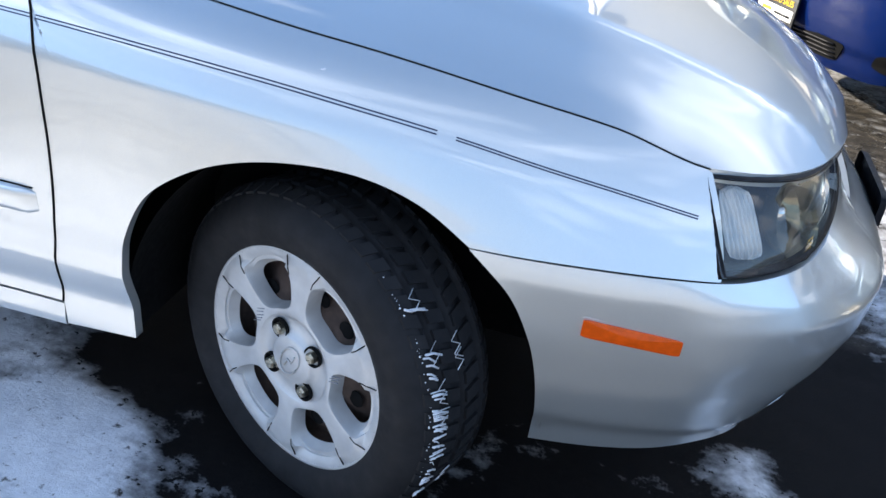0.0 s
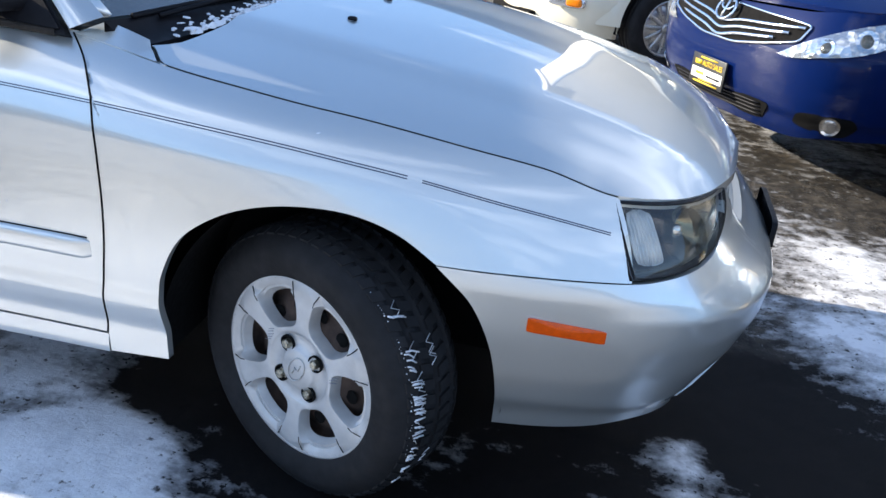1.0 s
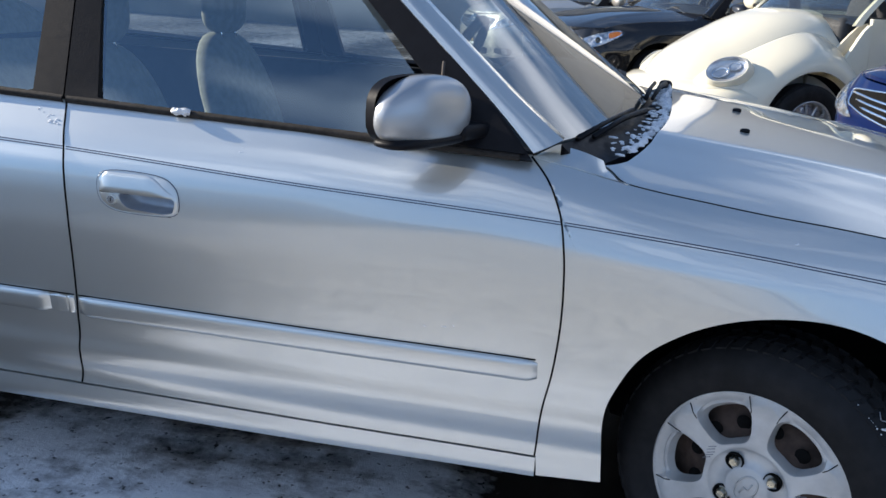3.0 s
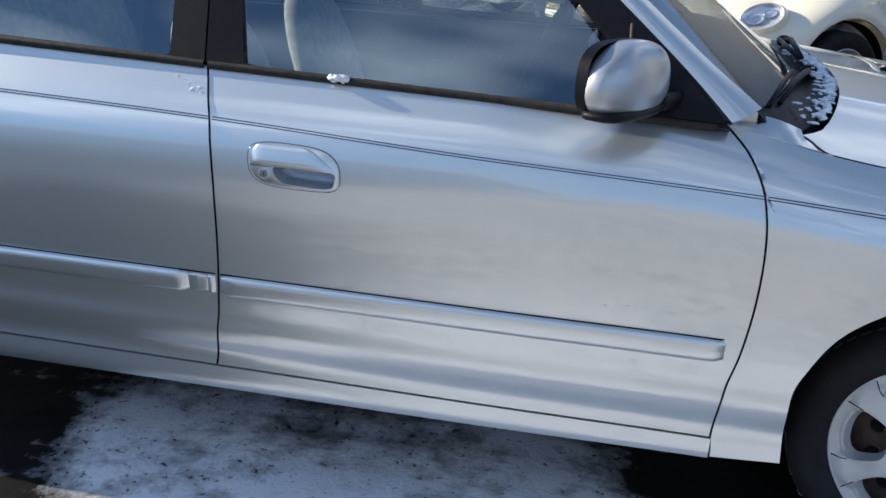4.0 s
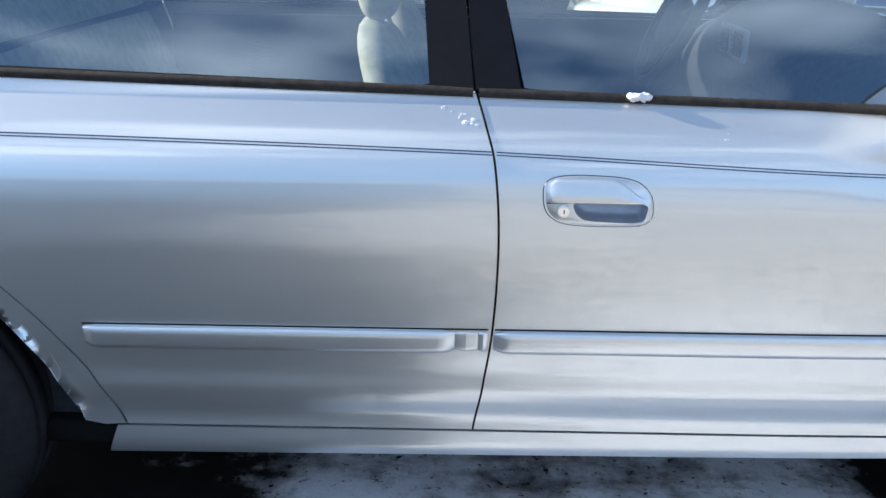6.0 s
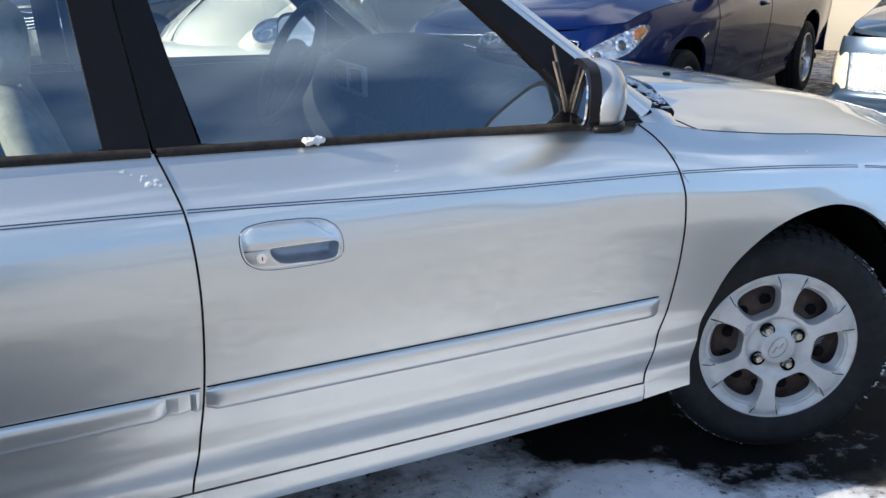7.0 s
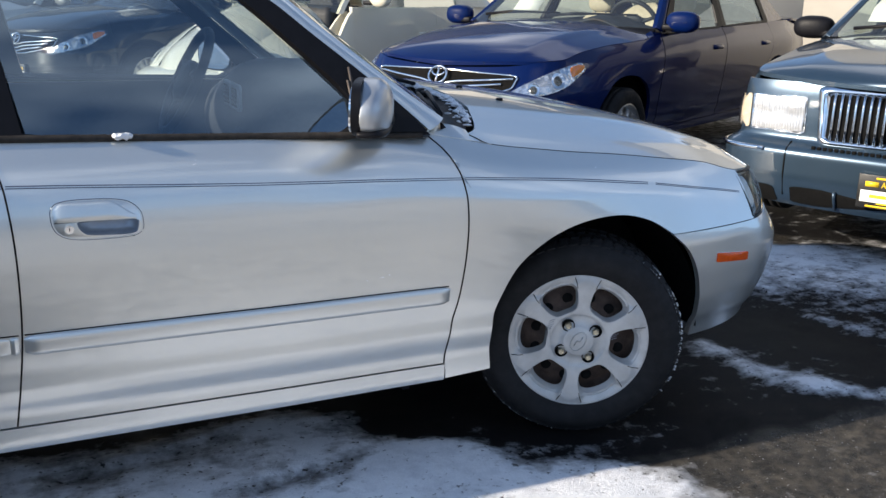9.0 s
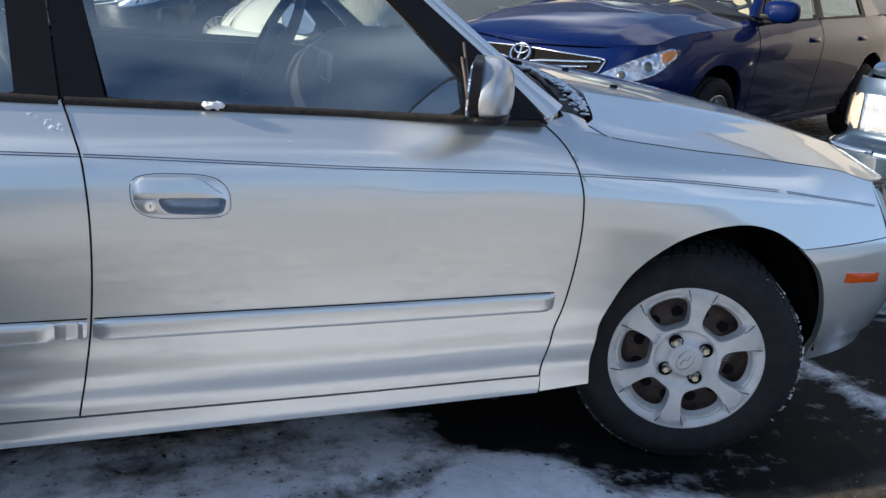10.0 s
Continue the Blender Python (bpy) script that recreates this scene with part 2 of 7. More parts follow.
def ground_material():
    """Wet, salted asphalt with patches of packed snow and ice, laid where the cover attribute says."""
    m = Nodes("wet_asphalt_and_snow")
    att = m.n.new("ShaderNodeAttribute")
    att.attribute_name = "cover"
    fine = m.noise(17, 9, 0.66)
    cover = m.math("ADD", att.outputs["Fac"], m.math("MULTIPLY", m.math("SUBTRACT", fine, 0.5), 1.0))
    cover = m.math("ADD", cover, m.math("MULTIPLY", m.math("SUBTRACT", m.noise(5.5, 5, 0.6, stretch=(1.0, 2.2, 1.0)), 0.5), 0.75))
    speck = m.ramp(m.noise(46, 4, 0.6), (0.60, 0.0), (0.70, 0.42))
    cover = m.math("SUBTRACT", cover, speck)
    mask = m.ramp(cover, (0.34, 0.0), (0.56, 0.34), (0.86, 1.0))
    grit = m.noise(420, 3, 0.6)
    asph = m.mix(m.ramp(grit, (0.38, 0.0), (0.68, 1.0)), (0.010, 0.0095, 0.009), (0.085, 0.079, 0.070))
    asph = m.mix(m.ramp(m.noise(48, 5, 0.7), (0.42, 0.0), (0.62, 0.75)), asph, (0.014, 0.013, 0.012))
    salt = m.math("MULTIPLY", m.ramp(m.noise(19.0, 9, 0.75), (0.44, 0.0), (0.64, 0.85)), m.ramp(m.noise(3.5, 5, 0.6), (0.35, 0.35), (0.65, 1.0)))
    crumb = m.ramp(m.noise(120, 2, 0.5), (0.69, 0.0), (0.74, 0.7))
    # melt water and the cars' shade, both put into the asphalt colour
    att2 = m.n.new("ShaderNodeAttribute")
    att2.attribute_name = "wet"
    shade_soak = m.ramp(m.math("ADD", att2.outputs["Fac"], m.math("MULTIPLY", m.math("SUBTRACT", m.noise(4.0, 6, 0.6), 0.5), 0.7)), (0.30, 0.0), (0.62, 1.0))
    salt = m.math("MULTIPLY", salt, m.math("SUBTRACT", 1.0, shade_soak))
    asph = m.mix(m.math("MULTIPLY", shade_soak, 0.90), asph, (0.006, 0.006, 0.007))
    asph = m.mix(salt, asph, (0.13, 0.112, 0.088))
    dirt = m.ramp(m.noise(9, 7, 0.7), (0.45, 0.0), (0.75, 0.75))
    snow = m.mix(dirt, (0.82, 0.83, 0.85), (0.52, 0.53, 0.56))
    att3 = m.n.new("ShaderNodeAttribute")
    att3.attribute_name = "slush"
    snow = m.mix(att3.outputs["Fac"], snow, m.mix(m.ramp(m.noise(0.8, 4, 0.5), (0.3, 0.0), (0.7, 1.0)), (0.56, 0.52, 0.46), (0.70, 0.66, 0.60)))
    mask = m.math("MAXIMUM", mask, m.math("MULTIPLY", crumb, m.math("SUBTRACT", 1.0, shade_soak)))
    m.set(Base_Color=m.mix(mask, asph, snow))
    wet = m.ramp(m.noise(3.1, 5, 0.6), (0.42, 0.16), (0.62, 0.6))
    m.set(Specular_IOR_Level=m.mix(mask, m.mix(shade_soak, (0.12, 0.12, 0.12), (0.06, 0.06, 0.06)), (0.4, 0.4, 0.4)))
    m.set(Roughness=m.mix(mask, m.math("MAXIMUM", wet, m.math("MULTIPLY", shade_soak, 0.55)), m.ramp(fine, (0.3, 0.45), (0.7, 0.75))))
    h = m.math("ADD", m.math("MULTIPLY", grit, 0.35), m.math("MULTIPLY", mask, m.noise(90, 6, 0.7)))
    m.bump(h, 0.55, 0.008)
    return m.m


GROUND = ground_material()

# ---- shaping helpers ----
def smooth(a, b, x):
    t = min(1.0, max(0.0, (x - a) / (b - a)))
    return t * t * (3 - 2 * t)


def curve(pts):
    """A smooth monotone curve through (x, y) pairs."""
    pts = sorted(pts)
    xs, ys = [p[0] for p in pts], [p[1] for p in pts]
    d = [(ys[i + 1] - ys[i]) / (xs[i + 1] - xs[i]) for i in range(len(xs) - 1)]
    s = [d[0]] + [0.0 if d[i - 1] * d[i] <= 0 else 2 * d[i - 1] * d[i] / (d[i - 1] + d[i]) for i in range(1, len(d))] + [d[-1]]

    def f(x):
        if x <= xs[0]:
            return ys[0] + s[0] * (x - xs[0])
        if x >= xs[-1]:
            return ys[-1] + s[-1] * (x - xs[-1])
        i = 0
        while x > xs[i + 1]:
            i += 1
        h = xs[i + 1] - xs[i]
        t = (x - xs[i]) / h
        return ((2 * t**3 - 3 * t**2 + 1) * ys[i] + (t**3 - 2 * t**2 + t) * h * s[i] + (3 * t**2 - 2 * t**3) * ys[i + 1] + (t**3 - t**2) * h * s[i + 1])

    return f


def line(pts, n, soft=True):
    """n points spread evenly along a smooth polyline of 2D or 3D points."""
    p = [Vector(q) for q in pts]
    if soft and len(p) > 2:
        dense = []
        for i in range(len(p) - 1):
            a, b, c, d = p[max(i - 1, 0)], p[i], p[i + 1], p[min(i + 2, len(p) - 1)]
            for k in range(12):
                t = k / 12
                dense.append(0.5 * (2 * b + (c - a) * t + (2 * a - 5 * b + 4 * c - d) * t * t + (3 * b - a - 3 * c + d) * t**3))
        p = dense + [p[-1]]
    acc = [0.0]
    for a, b in zip(p, p[1:]):
        acc.append(acc[-1] + (b - a).length)
    out, j = [], 0
    for i in range(n):
        w = acc[-1] * i / (n - 1)
        while j < len(p) - 2 and acc[j + 1] < w:
            j += 1
        span = acc[j + 1] - acc[j]
        out.append(p[j].lerp(p[j + 1], (w - acc[j]) / span if span else 0))
    return out


def coons(bottom, top, left, right):
    """A grid of points filling four boundary lines (bottom and top run left to right, left and right run upward)."""
    nu, nv = len(bottom), len(left)
    g = []
    for j in range(nv):
        v = j / (nv - 1)
        row = []
        for i in range(nu):
            u = i / (nu - 1)
            p = (bottom[i] * (1 - v) + top[i] * v + left[j] * (1 - u) + right[j] * u
                 - (bottom[0] * (1 - u) * (1 - v) + bottom[-1] * u * (1 - v) + top[0] * (1 - u) * v + top[-1] * u * v))
            row.append(p)
        g.append(row)
    return g


def part(name, bm, material, parent, label="", smoothed=True):
    me = bpy.data.meshes.new(name)
    bmesh.ops.recalc_face_normals(bm, faces=bm.faces)
    for f in bm.faces:
        f.smooth = smoothed
    bm.to_mesh(me)
    bm.free()
    me.materials.append(material)
    ob = new(name, me)
    ob.parent = parent
    return tagged(ob, label)


def thing(name, label, category, m=None, group="", kind=""):
    ob = new(name)
    ob.empty_display_size = 0.1
    if m is not None:
        ob.matrix_world = m
    return tagged(ob, label, category, group, kind)


def sheet(grid, inward=None, depth=0.0, close_u=False):
    """A bmesh of a grid of points; with a depth its rim is turned over in the inward direction."""
    bm = bmesh.new()
    vs = [[bm.verts.new(p) for p in row] for row in grid]
    nv, nu = len(vs), len(vs[0])
    for j in range(nv - 1):
        for i in range(nu if close_u else nu - 1):
            k = (i + 1) % nu
            quad = (vs[j][i], vs[j][k], vs[j + 1][k], vs[j + 1][i])
            if len({tuple(v.co) for v in quad}) >= 3:
                try:
                    bm.faces.new(quad)
                except ValueError:
                    pass
    if depth:
        rim = [vs[0][i] for i in range(nu)] + [vs[j][-1] for j in range(1, nv)] + [vs[-1][i] for i in range(nu - 2, -1, -1)] + [vs[j][0] for j in range(nv - 2, 0, -1)]
        low = [bm.verts.new(v.co + (inward(v.co) if callable(inward) else Vector(inward)) * depth) for v in rim]
        for i in range(len(rim)):
            k = (i + 1) % len(rim)
            if (rim[i].co - rim[k].co).length < 1e-6:
                continue
            f = bm.faces.new((rim[i], rim[k], low[k], low[i]))
            e = bm.edges.get((rim[i], rim[k]))
            if e:
                e.smooth = False
    return bm


def mirrored(bm):
    """A copy mirrored to the other side of the car's centre plane."""
    c = bm.copy()
    for v in c.verts:
        v.co.y = -v.co.y
    bmesh.ops.reverse_faces(c, faces=c.faces)
    return c


def lathe(profile, n=64, axis="Y"):
    """Turned solid: profile of (radius, height) about an axis, closed round."""
    bm = bmesh.new()
    rings = []
    for r, h in profile:
        ring = []
        for i in range(n):
            a = 2 * math.pi * i / n
            if axis == "Y":
                co = (r * math.sin(a), h, r * math.cos(a))
            elif axis == "X":
                co = (h, r * math.cos(a), r * math.sin(a))
            else:
                co = (r * math.cos(a), r * math.sin(a), h)
            ring.append(bm.verts.new(co))
        rings.append(ring)
    for a, b in zip(rings, rings[1:]):
        for i in range(n):
            k = (i + 1) % n
            bm.faces.new((a[i], a[k], b[k], b[i]))
    bmesh.ops.remove_doubles(bm, verts=bm.verts, dist=1e-6)
    return bm


def box(size, at=(0, 0, 0), bevel=0.0, seg=2, turn=None):
    bm = bmesh.new()
    bmesh.ops.create_cube(bm, size=1.0)
    for v in bm.verts:
        v.co = Vector((v.co.x * size[0], v.co.y * size[1], v.co.z * size[2]))
    if bevel:
        bmesh.ops.bevel(bm, geom=bm.edges[:], offset=bevel, segments=seg, profile=0.6, affect="EDGES")
    m = Matrix.Translation(at) @ (turn.to_4x4() if turn else Matrix())
    bm.transform(m)
    return bm


def blob(size, at, power=2.6, nu=28, nv=16, shape=None):
    """A rounded, superellipsoid-like solid."""
    bm = bmesh.new()

    def sp(c, e):
        return math.copysign(abs(c) ** e, c)

    e = 2.0 / power
    rows = []
    for j in range(nv + 1):
        f = -math.pi / 2 + math.pi * j / nv
        row = []
        for i in range(nu):
            a = 2 * math.pi * i / nu
            p = Vector((sp(math.cos(f), e) * sp(math.cos(a), e), sp(math.cos(f), e) * sp(math.sin(a), e), sp(math.sin(f), e)))
            p = Vector((p.x * size[0], p.y * size[1], p.z * size[2]))
            if shape:
                p = shape(p)
            row.append(bm.verts.new(p + Vector(at)))
        rows.append(row)
    for a, b in zip(rows, rows[1:]):
        for i in range(nu):
            k = (i + 1) % nu
            bm.faces.new((a[i], a[k], b[k], b[i]))
    bmesh.ops.remove_doubles(bm, verts=bm.verts, dist=1e-5)
    return bm


def tube(pts, radius, n=10, closed=False):
    """A round bar along a line of points."""
    bm = bmesh.new()
    p = [Vector(q) for q in pts]
    rings = []
    for i, q in enumerate(p):
        a = p[(i - 1) % len(p)] if closed or i else p[0]
        b = p[(i + 1) % len(p)] if closed or i < len(p) - 1 else p[-1]
        t = (b - a).normalized()
        s = t.cross(Vector((0, 0, 1)) if abs(t.z) < 0.9 else Vector((1, 0, 0))).normalized()
        u = s.cross(t)
        r = radius(i / (len(p) - 1)) if callable(radius) else radius
        rings.append([bm.verts.new(q + r * (math.cos(2 * math.pi * k / n) * s + math.sin(2 * math.pi * k / n) * u)) for k in range(n)])
    m = len(rings)
    for i in range(m if closed else m - 1):
        a, b = rings[i], rings[(i + 1) % m]
        for k in range(n):
            bm.faces.new((a[k], a[(k + 1) % n], b[(k + 1) % n], b[k]))
    if not closed:
        bm.faces.new(rings[0])
        bm.faces.new(rings[-1])
    return bm


def slab(outline, surf, thick=0.004, out=None, rings=4, crown=0.0):
    """A thin solid lying on a surface: a closed outline of (a, b) is filled by rings toward its middle, and surf(a, b, lift) gives the place."""
    n = len(outline)
    ca, cb = sum(p[0] for p in outline) / n, sum(p[1] for p in outline) / n
    bm = bmesh.new()
    base = [bm.verts.new(surf(a, b, 0.0)) for a, b in outline]
    last = base
    for k in range(rings + 1):
        s = 1 - k / (rings + 1) if k else 1.0
        lift = thick + crown * (1 - s * s)
        ring = [bm.verts.new(surf(ca + (a - ca) * s, cb + (b - cb) * s, lift)) for a, b in outline]
        for i in range(n):
            j = (i + 1) % n
            bm.faces.new((last[i], last[j], ring[j], ring[i]))
        if k == 0:
            for i in range(n):
                e = bm.edges.get((ring[i], ring[(i + 1) % n]))
                if e:
                    e.smooth = False
        last = ring
    mid = bm.verts.new(surf(ca, cb, thick + crown))
    for i in range(n):
        bm.faces.new((last[i], last[(i + 1) % n], mid))
    return bm


def rounded(pts, n=6, r=0.25):
    """A closed polygon with rounded corners, r being the share of each edge that the rounding takes."""
    out, m = [], len(pts)
    p = [Vector(q) for q in pts]
    for i in range(m):
        a, b, c = p[i - 1], p[i], p[(i + 1) % m]
        s, e = b.lerp(a, r), b.lerp(c, r)
        for k in range(n + 1):
            t = k / n
            q = s * (1 - t) ** 2 + b * 2 * t * (1 - t) + e * t * t
            out.append((q.x, q.y))
    return out

# ---- the body shape of a car ----
class Body:
    """Side and front surfaces of a car body. x runs forward from the front axle, y to its left, z up; inset is measured in from the widest plane."""

    def __init__(self, hw, plan, prof, lean, scale=(1, 1, 1), shoulder=None, crown=None):
        self.hw, self.scale, self.flat = hw, scale, 3.0
        self.prof, self.lean = curve(prof), curve(lean)
        self.wing = curve([q for q in prof if q[0] < 0.76] + [(0.80, 0.011), (0.84, 0.030), (0.87, 0.054), (0.90, 0.086), (0.93, 0.115)])
        self.inset_at = curve(plan)
        self.m = Matrix.Diagonal((*scale, 1))
        half = line([(x, -hw + i) for x, i in plan], 160)
        half = [p for p in half]
        self.half = half[::-1]
        self.arc = [0.0]
        for a, b in zip(self.half, self.half[1:]):
            self.arc.append(self.arc[-1] + (b - a).length)
        self.shoulder = curve(shoulder)
        self.crown = curve(crown)
        self.make_nose()

    def inset(self, x, z):
        w = smooth(-0.35, 0.60, x)
        f = smooth(-0.95, -0.45, x)
        zr = z
        if z > 0.62 and f > 0.0:
            zr += f * (0.62 + (z - 0.62) * 0.28 / max(0.05, self.shoulder(max(x, -0.6)) - 0.62) - z)
        side = self.prof(z) * (1 - f) + self.wing(zr) * f + 0.006 * f
        tail = 0.06 * smooth(-2.6, -3.5, x) ** 2
        return (1 - w) * side + w * (self.inset_at(x) + self.lean(z)) + tail

    def side(self, x, z, lift=0.0, sgn=-1):
        return Vector((x, sgn * (self.hw - self.inset(x, z) + lift), z))

    def front(self, s, z, lift=0.0):
        """s: way along the nose from its middle, minus to the car's right."""
        a, i = min(abs(s), self.arc[-1] - 1e-6), 0
        while self.arc[i + 1] < a:
            i += 1
        t = (a - self.arc[i]) / (self.arc[i + 1] - self.arc[i])
        p = self.half[i].lerp(self.half[i + 1], t)
        lo, hi = max(i - 4, 0), min(i + 5, len(self.half) - 1)
        d = (self.half[hi] - self.half[lo]).normalized()
        nrm = Vector((-d.y, d.x))
        if nrm.x < 0 and a < 0.3 or nrm.y > 0:
            nrm = -nrm
        if a < 0.05:
            nrm = Vector((1, 0))
        q = p + nrm * (lift - self.lean(z))
        return Vector((q.x, q.y if s < 0 else -q.y, z))

    def s_at(self, x):
        """Arc position, right of the nose, of the side point at x."""
        for i in range(1, len(self.half)):
            a, c = self.half[i - 1].x, self.half[i].x
            if c <= x:
                t = (a - x) / (a - c) if a > c else 1.0
                return -(self.arc[i - 1] + (self.arc[i] - self.arc[i - 1]) * min(1.0, max(0.0, t)))
        return -self.arc[-1]

    def hood_edge(self, x):
        """Inset of the hood's side edge: on the shoulder line, then along the top of the headlamp to the nose."""
        if x <= 0.583:
            e = self.inset(x, self.shoulder(x)) + 0.004
            return e + max(0.0, 0.135 - e) * smooth(-0.292, -0.343, x) ** 1.3
        a = self.inset(0.583, self.shoulder(0.583)) + 0.004
        return max(a, self.nose(x))

    def make_nose(self):
        """The hood's front edge in plan: the nose surface at the height of the shoulder line."""
        pts, last = [], 0.0
        s0 = -self.s_at(0.60)
        for i in range(60):
            s = s0 * (1 - i / 59)
            z = self.shoulder(0.583 + (0.87 - 0.583) * i / 59)
            q = self.front(-s, z, -0.004 + 0.034 * smooth(0.2, 0.8, i / 59))
            if q.x > last + 1e-4:
                pts.append((q.x, self.hw + q.y))
                last = q.x
        self.tip = last
        self.nose = curve(pts)


PLAN = [(0.10, 0.026), (0.30, 0.035), (0.457, 0.057), (0.605, 0.092), (0.70, 0.140), (0.775, 0.215), (0.83, 0.335), (0.865, 0.515), (0.88, 0.70), (0.885, 0.87)]
PROF = [(0.18, 0.10), (0.215, 0.082), (0.235, 0.073), (0.255, 0.0695), (0.28, 0.0695), (0.30, 0.070), (0.36, 0.052), (0.385, 0.045), (0.41, 0.044), (0.47, 0.031), (0.52, 0.023), (0.62, 0.009),
        (0.70, 0.001), (0.75, 0.0), (0.80, 0.0042), (0.84, 0.0158), (0.875, 0.034), (0.905, 0.056), (0.935, 0.078), (0.98, 0.10)]
LEAN = [(0.16, 0.10), (0.24, 0.058), (0.29, 0.042), (0.322, 0.024), (0.345, 0.018), (0.40, 0.007), (0.50, 0.0), (0.555, 0.0), (0.59, 0.005), (0.62, 0.015), (0.68, 0.040), (0.74, 0.070), (0.80, 0.105)]
SHOULDER = [(-0.60, 0.925), (-0.481, 0.909), (-0.40, 0.896), (-0.33, 0.882), (-0.25, 0.868), (-0.15, 0.855), (-0.03, 0.840), (0.09, 0.828), (0.267, 0.806), (0.437, 0.783), (0.583, 0.748), (0.66, 0.742), (0.80, 0.730), (0.85, 0.712), (0.88, 0.700)]
CROWN = [(-0.60, 1.0), (-0.42, 0.985), (-0.2, 0.962), (0.0, 0.94), (0.3, 0.897), (0.5, 0.857), (0.66, 0.814), (0.78, 0.765), (0.84, 0.730), (0.88, 0.701)]
ARCH = [(-0.281, 0.250), (-0.290, 0.40), (-0.270, 0.482), (-0.228, 0.559), (-0.158, 0.616), (-0.08, 0.651), (0.01, 0.668), (0.105, 0.667), (0.195, 0.643), (0.276, 0.598)]
ARCH_LOW = [(0.276, 0.596), (0.341, 0.540), (0.380, 0.477), (0.404, 0.41), (0.419, 0.33), (0.424, 0.248)]
GAP_FRONT = [(-0.421, 0.286), (-0.413, 0.40), (-0.397, 0.50), (-0.389, 0.61), (-0.392, 0.72), (-0.405, 0.80), (-0.424, 0.845), (-0.445, 0.876), (-0.481, 0.909)]
GAP_MID = [(-1.475, 0.286), (-1.460, 0.384), (-1.446, 0.50), (-1.440, 0.62), (-1.441, 0.733), (-1.450, 0.83), (-1.463, 0.88), (-1.481, 0.935)]
GAP_REAR = [(-2.146, 0.286), (-2.19, 0.40), (-2.25, 0.50), (-2.33, 0.60), (-2.42, 0.70), (-2.47, 0.80), (-2.49, 0.965)]


def glass_plane(x, z, hw, sgn=-1, lift=0.0):
    return Vector((x, sgn * (hw - 0.075 - 0.45 * (z - 0.93) + lift * 0.91), z + lift * 0.41))


